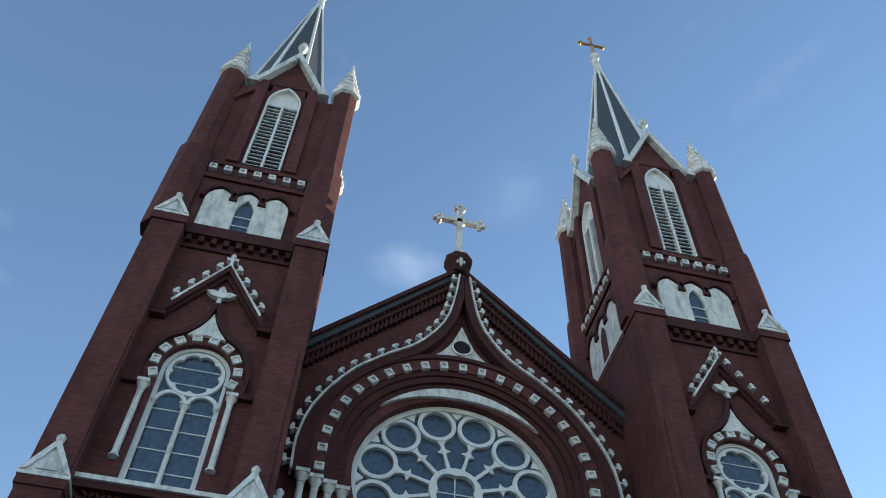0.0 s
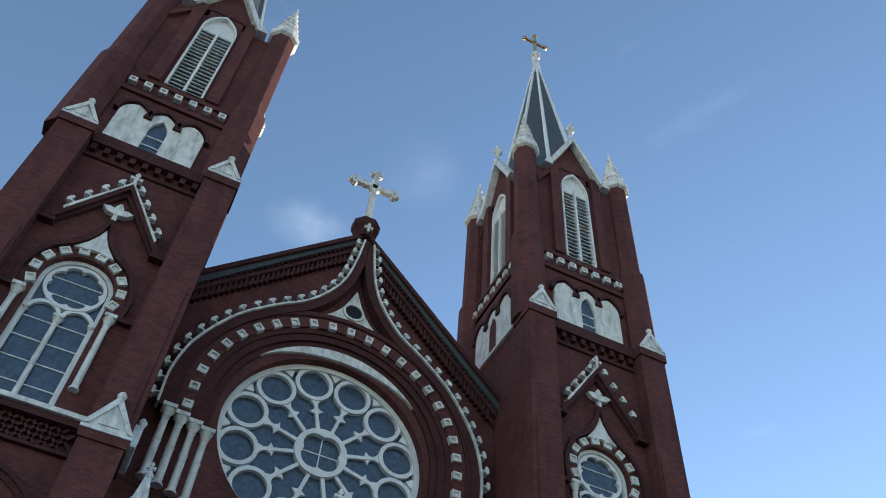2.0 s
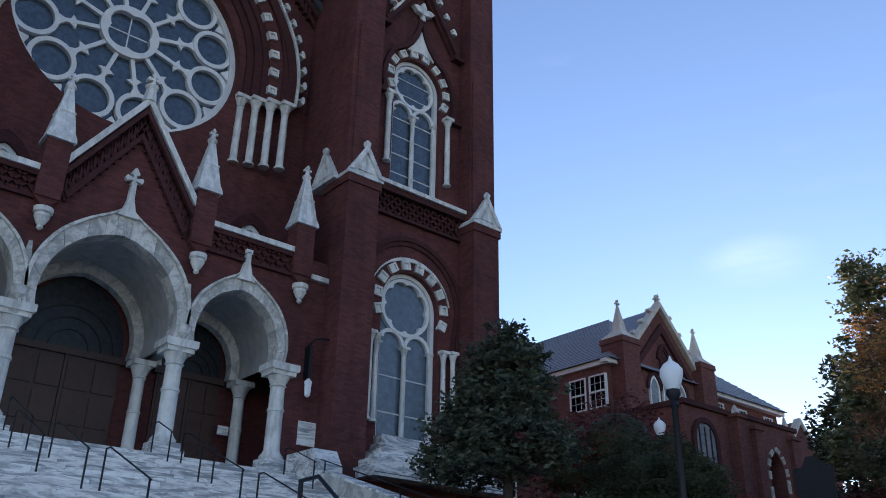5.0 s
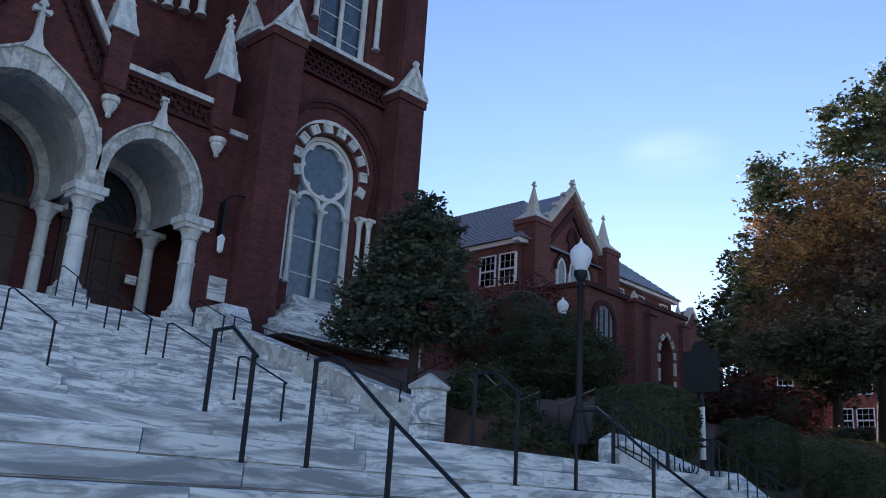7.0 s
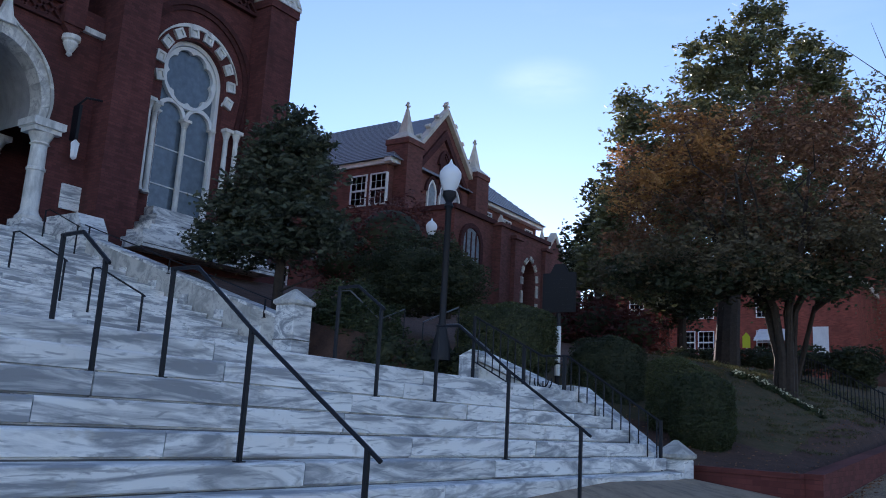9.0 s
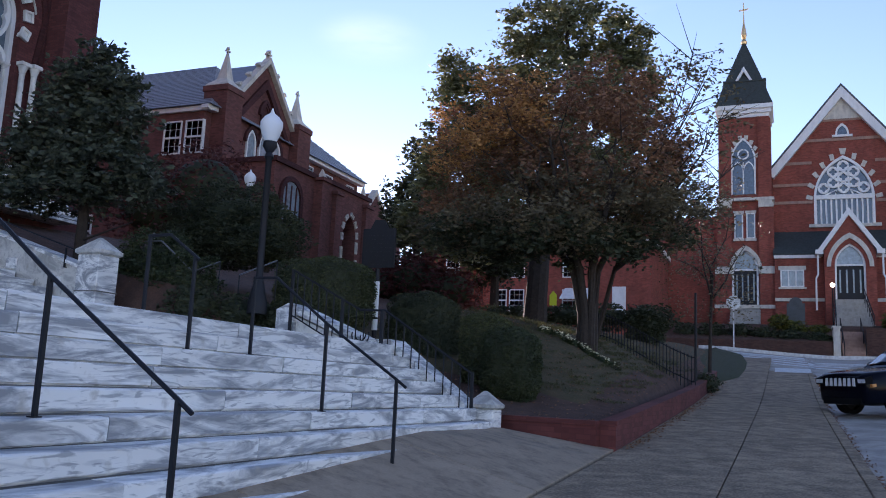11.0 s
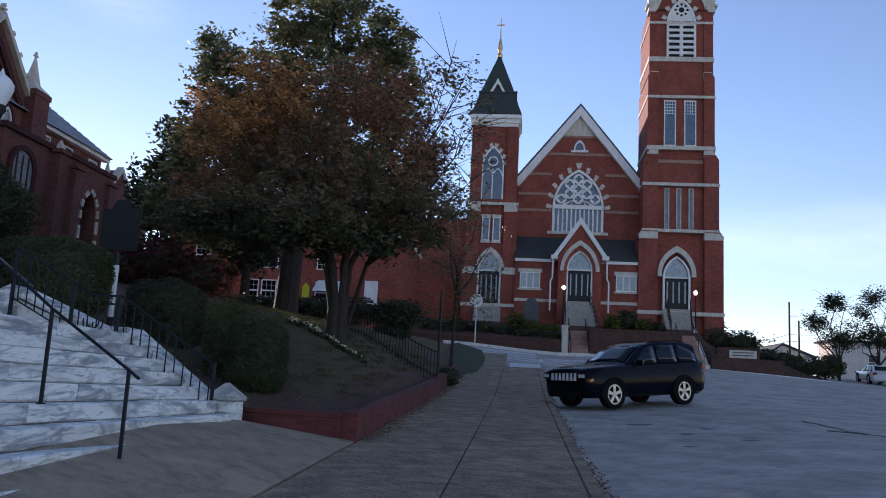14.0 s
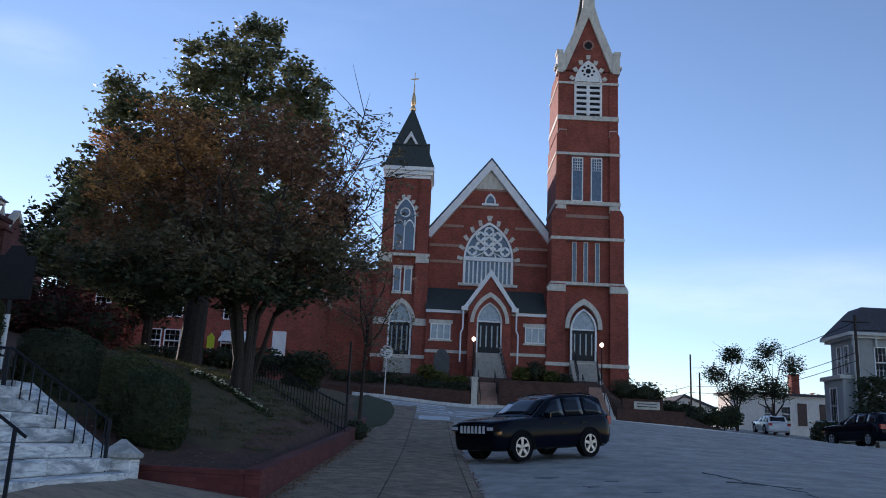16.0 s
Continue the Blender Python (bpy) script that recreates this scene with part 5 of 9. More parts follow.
for c, half, spring, peak, opeak, bay in ARCHES:
    o, i = ogee_arch(c, bay - 0.02, spring, opeak, True), round_arch(c, half, spring, peak - 0.12)
    n = len(o)
    cuts = [round(k * (n - 1) / 17) for k in range(18)]
    near = lambda p, q: (p[0] + (q[0] - p[0]) * 0.05, p[1] + (q[1] - p[1]) * 0.05)
    for a, b in zip(cuts, cuts[1:]):
        g = Geo(P)
        oo, ii = o[a:b + 1], i[a:b + 1]
        oo, ii = [near(oo[0], oo[1])] + oo[1:-1] + [near(oo[-1], oo[-2])], [near(ii[0], ii[1])] + ii[1:-1] + [near(ii[-1], ii[-2])]
        g.band(oo, ii, -0.42, 0.092 + 0.006 * (a % 3))
        part("arch_stone", g, MARBLE_WORN, porch_ob, "")
    g = Geo(P)
    g.band([(c + (u - c) * 1.0, v) for u, v in o], [(c + (u - c) * 0.955, v - 0.05) for u, v in o], 0.1, 0.17)
    part("arch_lip", g, MARBLE_WORN, porch_ob)
    # plastered vault behind the arch
    g = Geo(P)
    inn = round_arch(c, half + 0.1, spring, peak - 0.06)
    g.band([(c + (u - c) * 1.1, v + 0.1) for u, v in inn], inn, -2.55, -0.42)
    part("porch_vault", g, PLASTER, porch_ob, "grey plaster barrel vault")
    # inner arch on the door wall
    g = Geo(P)
    g.band(round_arch(c, half + 0.16, spring, peak + 0.05), round_arch(c, half - 0.16, spring, peak - 0.4), -2.62, -2.3)
    part("inner_arch", g, MARBLE_WORN, porch_ob)
    g = Geo(P)
    t = 0.42 if c else 0.5
    g.prism([(c - 0.16, opeak - 0.25), (c - 0.28, opeak - 0.42), (c + 0.28, opeak - 0.42), (c + 0.16, opeak - 0.25), (c + 0.07, opeak + 0.1), (c + 0.06, opeak + t), (c - 0.06, opeak + t), (c - 0.07, opeak + 0.1)], -0.05, 0.2)
    if c == 0:
        finial_cross(g, c, opeak + 0.35, 0.6, 0.02, 0.16)
    else:
        g.box(c - 0.1, c + 0.1, opeak + 0.38, opeak + 0.5, -0.04, 0.2)
    part("arch_finial", g, WHITE, porch_ob)
for u in COLS:
    column(P, u, FLOOR + 0.42, 8.22, 0.215, -0.12, porch_ob, 0.62, "porch_column")
    g = Geo(P)
    g.box(u - 0.42, u + 0.42, FLOOR, FLOOR + 0.24, -0.52, 0.3)
    g.box(u - 0.34, u + 0.34, FLOOR + 0.24, FLOOR + 0.44, -0.44, 0.22)
    part("column_plinth", g, MARBLE, porch_ob)
    g = Geo(P)
    g.box(u - 0.43, u + 0.43, 8.06, 8.24, -0.52, 0.27)
    g.box(u - 0.36, u + 0.36, 7.92, 8.06, -0.45, 0.2)
    part("column_abacus", g, WHITE, porch_ob)
    if abs(u) < 4.5:
        g = Geo(P)
        g.prism([(u - 0.17, 8.24), (u + 0.17, 8.24), (u + 0.13, 9.1), (u + 0.04, 9.8), (u - 0.04, 9.8), (u - 0.13, 9.1)], -0.4, 0.08)
        part("springer", g, MARBLE_WORN, porch_ob)
        g = Geo(P)
        g.lathe(u, 0.12, [(0.03, 8.3), (0.16, 8.42), (0.2, 8.56), (0.24, 8.6)], 8)
        part("corbel_knob", g, WHITE, porch_ob)
for u in (-4.86, -1.86, 1.86, 4.86):
    column(P, u, FLOOR + 0.1, 8.2, 0.17, -2.3, porch_ob, 0.5, "inner_column")
# parapet lattice and copings
for s in (-1, 1):
    g = Geo(P)
    g.box(s * 2.2, s * 4.98, 11.58, 11.74, -0.4, 0.22)
    part("parapet_coping", g, WHITE, porch_ob)
    g = Geo(P)
    g.box(s * 2.2, s * 5.0, 11.45, 11.58, 0, 0.16)
    g.box(s * 2.2, s * 5.0, 10.86, 10.96, 0, 0.12)
    for i in range(9):
        u = s * (2.2 + 0.31 * i)
        for a, b in ((u, u + s * 0.5), (u + s * 0.5, u)):
            if max(abs(a), abs(b)) < 5.05:
                g.prism([(a - 0.045, 10.96), (a + 0.045, 10.96), (b + 0.045, 11.45), (b - 0.045, 11.45)], 0.0, 0.1)
    part("parapet_lattice", g, BRICK_TRIM, porch_ob)
    g = Geo(P)
    g.box(s * 5.3, s * 6.1, 10.95, 11.1, -0.1, 0.14)
    part("wall_string", g, WHITE, porch_ob)
    for u in (1.98, 5.12):
        g = Geo(P)
        g.box(s * u - 0.3, s * u + 0.3, 10.92, 12.55, -0.3, 0.26)
        g.prism([(s * u - 0.3, 10.92), (s * u + 0.3, 10.92), (s * u, 10.62)], 0.0, 0.2)
        part("pinnacle_pier", g, BRICK, porch_ob)
        g = Geo(P)
        g.lathe(s * u, -0.02, [(0.52, 12.5), (0.5, 12.62), (0.42, 12.8), (0.3, 13.35), (0.33, 13.4), (0.27, 13.45), (0.1, 14.2)], 4, math.pi / 4)
        g.lathe(s * u, -0.02, [(0.1, 14.15), (0.15, 14.25), (0.07, 14.35), (0.06, 14.45)], 8)
        finial_cross(g, s * u, 14.3, 0.32, -0.07, 0.03)
        part("pinnacle", g, WHITE_TIN, porch_ob, "white metal pinnacle with finial")
        g = Geo(P)
        g.lathe(s * u, 0.2, [(0.03, 10.06), (0.08, 10.11), (0.06, 10.17), (0.11, 10.23), (0.19, 10.4), (0.17, 10.46), (0.23, 10.5), (0.23, 10.62)], 12)
        part("pendant_urn", g, WHITE, porch_ob)
# porch gable: coping, lattice and inner moulding
g = Geo(P)
g.band([(-2.03, 11.73), (0, 14.77), (2.03, 11.73)], [(-1.93, 11.6), (0, 14.49), (1.93, 11.6)], -0.42, 0.235)
g.lathe(0, 0.1, [(0.2, 14.6), (0.14, 15.0), (0.2, 15.1), (0.08, 15.2)], 8)
finial_cross(g, 0, 15.05, 0.45, 0.0, 0.2)
part("porch_gable_coping", g, WHITE, porch_ob)
g = Geo(P)
g.band([(-1.85, 11.62), (0, 14.4), (1.85, 11.62)], [(-1.78, 11.5), (0, 14.2), (1.78, 11.5)], 0, 0.2)
g.band([(-1.6, 11.25), (0, 13.62), (1.6, 11.25)], [(-1.5, 11.1), (0, 13.4), (1.5, 11.1)], 0, 0.14)
for i in range(13):
    for s in (-1, 1):
        t = i / 12.5
        a = (s * 1.72 * (1 - t), 11.55 + 2.6 * t)
        for du in (0.0, 0.18):
            g.prism([(a[0] - 0.035, a[1] - 0.02), (a[0] + 0.035, a[1] - 0.02), (a[0] + 0.035 - s * du, a[1] - 0.52 - du * 0.1), (a[0] - 0.035 - s * du, a[1] - 0.52 - du * 0.1)], 0, 0.1)
part("porch_gable_lattice", g, BRICK_TRIM, porch_ob)
# doors in the back wall of the porch
for c, half, spring, peak, opeak, bay in ARCHES:
    dw = half - 0.22
    d = part("church_door", Geo(P).box(c - dw, c + dw, FLOOR + 0.02, 8.1, -2.78, -2.7), WOOD, church, "closed panelled dark oak double door")
    for s in (-1, 1):
        for r in range(3):
            for q in range(2):
                g = Geo(P)
                u0 = c + s * (0.06 + q * dw / 2)
                u1 = u0 + s * (dw / 2 - 0.12)
                v0 = FLOOR + 0.15 + r * 0.92
                g.box(min(u0, u1), max(u0, u1), v0, v0 + 0.78, -2.7, -2.66)
                part("door_panel", g, WOOD, d)
    g = Geo(P)
    g.box(c - dw - 0.1, c + dw + 0.1, 8.1, 8.28, -2.8, -2.62)
    g.box(c - 0.04, c + 0.04, FLOOR, 8.1, -2.72, -2.64)
    part("door_rail", g, WOOD, d)
    g = Geo(P)
    g.prism([(c - dw, 8.28)] + pointed(c, dw, 8.5, peak - 8.85) + [(c + dw, 8.28)], -2.78, -2.72)
    part("tympanum_glass", g, GLASS_DIM, d)
    for k in range(5):
        g = Geo(P)
        rr_ = (peak - 8.6) * (0.25 + 0.16 * k)
        g.band(arc(c, 8.28, rr_ + 0.02, 180, 0, 12), arc(c, 8.28, rr_ - 0.02, 180, 0, 12), -2.72, -2.69)
        if rr_ < dw:
            part("glazing_bar", g, IRON, d)
g = Geo(P)
g.box(-6.2, 6.2, 4.2, FLOOR - 0.01, -2.8, 0.55)
part("porch_floor", g, MARBLE, church, "marble porch floor")
# wall between porch and tower: plaque, lantern, marble block
g = Geo(P)
g.box(5.56, 6.1, 6.15, 6.8, 0.0, 0.05)
part("wall_plaque", g, MARBLE, church, "square white marble wall plaque")
g = Geo(P)
g.box(4.3, 4.62, 6.6, 6.85, -2.3, -2.25)
part("small_plaque", g, MARBLE, church)
g = Geo(P)
g.lathe(5.62, 0.25, [(0.03, 7.42), (0.09, 7.48), (0.11, 7.8), (0.12, 7.84), (0.02, 7.95)], 6)
part("wall_lantern", g, GLOBE, church, "white wall lantern")
g = Geo(P)
g.box(5.58, 5.66, 7.95, 8.9, 0.0, 0.28)
g.tube([(5.62, 8.9, 0.1), (5.7, 9.1, 0.35), (6.1, 9.15, 0.4), (6.3, 9.0, 0.4), (6.3, 6.2, 0.4)], 0.035)
part("lantern_bracket", g, IRON, church)

# ---- brick church across the road ----
FY = 72.0
fb = thing("brick_church", "orange-red brick church with pale stone bands and two unequal towers", "church", (4, FY, 7))


def south(y0, xc):
    """Face axes for a wall that looks along -y."""
    return lambda u, v, w: (xc + u, y0 - w, v)


FBN = south(FY, 4.0)
fbw = Geo(FBN)
fbw.box(-5.3, -2.2, 5.5, 20.0, -0.6, 0)
fbw.box(2.2, 5.3, 5.5, 20.0, -0.6, 0)
rosep = pointed(0, 2.2, 17.6, 3.45, 12)
fbw.above(rosep, 21.2, -0.6, 0)
fbw.box(-2.2, 2.2, 5.5, 15.45, -0.6, 0)
fbw.prism([(-5.3, 20.0), (-2.2, 20.0), (-2.2, 21.2), (2.2, 21.2), (2.2, 20.0), (5.3, 20.0), (0, 26.6)], -0.6, 0)
# length behind y 102 is unseen, added to keep sun off the grey house
fbw.prism([(-5.2, 5.5), (5.2, 5.5), (5.2, 19.8), (0, 26.4), (-5.2, 19.8)], -46, -0.8)
fb_wall = split_parts("gable_wall", fbw, BRICK_FB, fb, "orange-red brick gable wall")
g = Geo(FBN)
# roof follows the added, unseen length of the sun-blocking body
g.band([(-5.7, 19.9), (0, 27.0), (5.7, 19.9)], [(-5.5, 19.5), (0, 26.35), (5.5, 19.5)], -46, 0.4)
part("main_roof", g, SLATE, fb)
g = Geo(FBN)
g.band([(-5.6, 19.75), (0, 26.75), (5.6, 19.75)], [(-5.2, 19.3), (0, 25.8), (5.2, 19.3)], 0, 0.46)
part("gable_barge", g, WHITE_PAINT, fb, "white painted barge boards")
g = Geo(FBN)
g.prism([(-1.4, 24.1), (1.4, 24.1), (0, 25.85)], 0, 0.1)
part("gable_panel", g, STONE_FB, fb)
for v in (24.05, 22.4, 20.55, 18.75, 17.3):
    half = min(5.25, (26.3 - v) * 0.8)
    lo = 0 if v > 21.5 else 2.3
    for s in (-1, 1):
        g = Geo(FBN)
        g.box(s * lo, s * half, v - 0.12, v + 0.12, 0, 0.06)
        part("stone_band", g, BAND_STONE, fb_wall)
g = Geo(FBN)
g.band([(-0.5, 22.75)] + pointed(0, 0.5, 22.85, 0.85, 6) + [(0.5, 22.75)], [(-0.36, 22.75)] + pointed(0, 0.36, 22.85, 0.64, 6) + [(0.36, 22.75)], 0, 0.15)
g.box(-0.75, 0.75, 22.56, 22.75, 0, 0.18)
part("attic_window_frame", g, WHITE_PAINT, fb_wall)
g = Geo(FBN)
g.prism([(-0.4, 22.7)] + pointed(0, 0.4, 22.85, 0.7, 6) + [(0.4, 22.7)], 0, 0.05)
part("attic_window_glass", g, GLASS, fb_wall)
# great window: tracery above six lights
fw = part("great_window", Geo(FBN).band([(-2.2, 15.45)] + rosep + [(2.2, 15.45)], [(-2.02, 15.45)] + pointed(0, 2.02, 17.6, 3.2, 12) + [(2.02, 15.45)], -0.3, 0.05), WHITE_PAINT, fb, "large white traceried window over six tall lights")
g = Geo(FBN)
g.prism([(-2.1, 15.45)] + pointed(0, 2.1, 17.6, 3.3, 12) + [(2.1, 15.45)], -0.26, -0.2)
part("great_window_glass", g, GLASS, fw)
g = Geo(FBN)
g.box(-2.2, 2.2, 17.5, 17.85, -0.2, 0.02)
part("transom", g, WHITE_PAINT, fw)
for i in range(12):
    g = Geo(FBN)
    u = -2.05 + 4.1 * i / 11
    g.box(u - 0.065, u + 0.065, 15.45, 17.5, -0.2, 0.0)
    part("window_light_bar", g, WHITE_PAINT, fw)
foils = [(-1.45, 18.4), (0, 18.4), (1.45, 18.4), (-0.74, 18.85), (0.74, 18.85), (0, 19.3), (-0.74, 19.72), (0.74, 19.72), (0, 20.2)]
for row, (u, v) in enumerate(foils):
    g = Geo(FBN)
    ins = lambda a: 0.17 + 0.13 * abs(math.cos(2 * a))
    g.band(arc(u, v, 0.45, 0, 360, 24)[:-1], [(u + ins(a) * math.cos(a), v + ins(a) * math.sin(a)) for a in (2 * math.pi * k / 24 for k in range(24))], -0.2, -0.02 + 0.004 * (row % 4), True)
    part("quatrefoil", g, WHITE_PAINT, fw)
for u in (-0.72, 0.72):
    g = Geo(FBN)
    g.band([(u - 0.05, 17.65), (u * 0.6, 18.3), (u * 1.9, 17.9)], [(u + 0.12, 17.65), (u * 0.75, 18.2), (u * 1.75, 17.8)], -0.2, -0.03)
    part("tracery_rib", g, WHITE_PAINT, fw)
crv = pointed(0, 2.25, 17.6, 3.5, 10)
for i in range(0, len(crv), 2):
    u, v = crv[i]
    a = math.atan2(v - 17.0, u)
    c, s_ = math.cos(a), math.sin(a)
    g = Geo(FBN)
    g.prism([(u + r * c - t * s_, v + r * s_ + t * c) for r, t in ((0.02, -0.15), (0.52, -0.17 - 0.1 * (i == 10)), (0.52, 0.17 + 0.1 * (i == 10)), (0.02, 0.15))], 0, 0.1)
    part("arch_block", g, STONE_FB, fb_wall)
g = Geo(FBN)
g.box(-2.6, 2.6, 15.2, 15.45, 0, 0.2)
part("great_window_sill", g, STONE_FB, fb_wall)
# lean-to roof, lower wall and gabled porch
L = south(FY - 2.4, 4.0)
g = Geo(L)
g.box(-5.2, 5.2, 5.5, 12.6, -2.4, 0)
part("narthex_wall", g, BRICK_FB, fb)
g = Geo(L)
g.add([(-5.3, 12.75, 0.2), (5.3, 12.75, 0.2), (5.3, 14.9, -2.4), (-5.3, 14.9, -2.4), (-5.3, 12.6, 0.2), (5.3, 12.6, 0.2), (5.3, 12.6, -2.4), (-5.3, 12.6, -2.4)], [(0, 1, 2, 3), (4, 5, 6, 7), (0, 1, 5, 4), (0, 3, 7, 4), (1, 2, 6, 5), (2, 3, 7, 6)])
part("narthex_roof", g, COPPER, fb, "dark lean-to roof")
for s in (-1, 1):
    g = Geo(L)
    g.box(s * 1.9, s * 5.25, 12.35, 12.75, 0, 0.16)
    part("cornice", g, WHITE_PAINT, fb)
    g = Geo(L)
    g.box(s * 1.7, s * 5.2, 9.0, 9.25, 0, 0.1)
    part("water_table", g, STONE_FB, fb)
    win = part("narthex_window", Geo(L).band([(s * 3.95 - 0.85, 10.1), (s * 3.95 + 0.85, 10.1), (s * 3.95 + 0.85, 11.45), (s * 3.95 - 0.85, 11.45)], [(s * 3.95 - 0.75, 10.2), (s * 3.95 + 0.75, 10.2), (s * 3.95 + 0.75, 11.35), (s * 3.95 - 0.75, 11.35)], 0, 0.1, True), WHITE_PAINT, fb, "white framed window with blinds")
    g = Geo(L)
    g.box(s * 3.95 - 0.78, s * 3.95 + 0.78, 10.18, 11.38, 0.0, 0.04)
    part("pane", g, GLASS_PALE, win)
    for k in (-1, 1):
        g = Geo(L)
        g.box(s * 3.95 + k * 0.27 - 0.05, s * 3.95 + k * 0.27 + 0.05, 10.2, 11.36, 0.04, 0.08)
        part("window_mullion", g, WHITE_PAINT, win)
    g = Geo(L)
    g.box(s * 3.95 - 1.0, s * 3.95 + 1.0, 9.95, 10.1, 0, 0.14)
    part("window_sill", g, STONE_FB, win)
    g = Geo(L)
    g.box(s * 3.95 - 1.0, s * 3.95 + 1.0, 11.45, 11.75, 0, 0.08)
    part("window_lintel", g, STONE_FB, win)
PO = south(FY - 3.6, 4.05)
g = Geo(PO)
pd = pointed(0, 1.05, 11.6, 1.65, 9)
g.box(-1.75, -1.05, 5.5, 12.7, -1.2, 0)
g.box(1.05, 1.75, 5.5, 12.7, -1.2, 0)
g.above(pd, 13.5, -1.2, 0)
g.prism([(-1.75, 12.7), (-1.05, 12.7), (-1.05, 13.5), (1.05, 13.5), (1.05, 12.7), (1.75, 12.7), (0, 15.5)], -1.2, 0)
fb_porch = part("entrance_porch", g, BRICK_FB, fb)
g = Geo(PO)
g.band([(-2.2, 12.75), (0, 16.0), (2.2, 12.75)], [(-1.85, 12.7), (0, 15.4), (1.85, 12.7)], -1.3, 0.22)
for s in (-1, 1):
    g.box(s * 1.8, s * 2.35, 12.45, 12.78, -1.3, 0.25)
    g.tube([(s * 2.2, 12.6, 0.1), (s * 2.2, 10.9, 0.1), (s * 2.35, 10.6, 0.1), (s * 2.35, 8.2, 0.1)], 0.07)
part("porch_barge", g, WHITE_PAINT, fb_porch, "white gable boards with downpipes")
g = Geo(PO)
g.band(pointed(0, 1.6, 11.5, 2.55, 9), pointed(0, 1.3, 11.5, 2.15, 9), 0, 0.14)
part("porch_hood", g, STONE_FB, fb_porch)


def fb_door(face, half, foot, head, rise, parent):
    d = part("entrance_door", Geo(face).box(-half, half, foot, head, -0.4, -0.32), IRON, parent, "closed dark double door with glazed strips")
    g = Geo(face)
    g.band([(-half - 0.16, foot)] + pointed(0, half + 0.16, head, rise + 0.16, 8) + [(half + 0.16, foot)], [(-half, foot)] + pointed(0, half, head, rise, 8) + [(half, foot)], -0.4, -0.1)
    g.box(-half, half, head - 0.02, head + 0.1, -0.38, -0.2)
    part("door_frame", g, WHITE_PAINT, d)
    g = Geo(face)
    g.prism([(-half, head + 0.08)] + pointed(0, half, head + 0.08, rise - 0.08, 8) + [(half, head + 0.08)], -0.36, -0.3)
    part("fanlight", g, GLASS_PALE, d)
    for k in range(4):
        u = -half + 2 * half * (k + 0.5) / 4
        g = Geo(face)
        g.box(u - 0.055, u + 0.055, foot + 0.5, head - 0.3, -0.32, -0.3)
        part("door_light", g, GLASS_PALE, d)


fb_door(PO, 0.92, 9.05, 11.6, 1.5, fb)
for k in range(9):
    g = Geo(PO)
    g.box(-1.1 - 0.02 * k, 1.1 + 0.02 * k, 6.4, 8.96 - 0.26 * k, 0.34 * k - 0.3, 0.34 * k)
    g.box(-1.13 - 0.02 * k, 1.13 + 0.02 * k, 8.96 - 0.26 * k, 9.03 - 0.26 * k, 0.34 * k - 0.3, 0.34 * k + 0.06)
    part("entrance_step", g, STEP_STONE, fb)


def fb_tower(xc, body, stages, bands, quoins, top, w0):
    """A square tower: corner buttresses (foot, head, half width, depth), stone bands (level, thickness) and quoin levels."""
    T = south(FY - w0, xc)
    g = Geo(T)
    g.box(-body, body, 5.0, top, -2 * body, 0)
    tb = part("tower_body", g, BRICK_FB, fb, "square brick tower with stone bands")
    for a, b, half, o in stages:
        for s in (-1, 1):
            g = Geo(T)
            g.prism([(s * (body - 0.72), a), (s * half, a), (s * half, b - 0.45), (s * (half - 0.25), b), (s * (body - 0.72), b)], -2 * body - 0.2, o)
            part("corner_buttress", g, BRICK_FB, tb)
    reach = lambda v: next((q[2:] for q in stages if q[0] < v <= q[1]), stages[-1][2:])
    for v, thick in bands:
        half, o = reach(v)
        g = Geo(T)
        g.box(-half - 0.06, half + 0.06, v - thick / 2, v + thick / 2, -2 * body - 0.26, o + 0.07)
        part("stone_band", g, STONE_FB, tb)
    for v in quoins:
        half, o = reach(v)
        for s in (-1, 1):
            for k in range(3):
                g = Geo(T)
                g.box(s * (body - 0.74), s * (half - (0.0 if k else 0.12)), v - 0.2 * k - 0.19, v - 0.2 * k, 0, o + 0.05 + 0.02 * k)
                part("quoin", g, STONE_FB, tb)
    return T, tb


TX = 12.3
TR, trb = fb_tower(TX, 2.62, [(5.0, 15.3, 3.42, 0.5), (15.3, 21.9, 3.1, 0.38), (21.9, 29.2, 2.78, 0.24), (29.2, 34.8, 2.68, 0.1)],
                   [(8.5, 0.3), (15.35, 0.26), (19.3, 0.26), (22.5, 0.34), (27.0, 0.24), (30.42, 0.42), (33.75, 0.22)], [15.2, 22.3, 29.3], 35.0, 2.2)
# brown strip stands for the band of shade below the window sill
g = Geo(TR)
g.box(-1.95, 1.95, 21.2, 21.5, 0, 0.08)
part("brown_shade_band", g, BAND_STONE, trb)
# belfry opening with rose head and louvres
g = Geo(TR)
g.band([(-1.24, 30.6)] + pointed(0, 1.24, 33.7, 2.3, 9) + [(1.24, 30.6)], [(-1.05, 30.7)] + pointed(0, 1.05, 33.7, 2.05, 9) + [(1.05, 30.7)], 0, 0.16)
g.box(-0.14, 0.14, 30.7, 34.1, 0, 0.14)
g.prism(pointed(0, 1.15, 33.95, 1.9, 9), 0.02, 0.1)
part("belfry_frame", g, WHITE_PAINT, trb)
# dark sheet stands for the shade behind the louvres
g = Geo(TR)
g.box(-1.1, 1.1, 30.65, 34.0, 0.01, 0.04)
part("belfry_shade_sheet", g, DARK, trb)
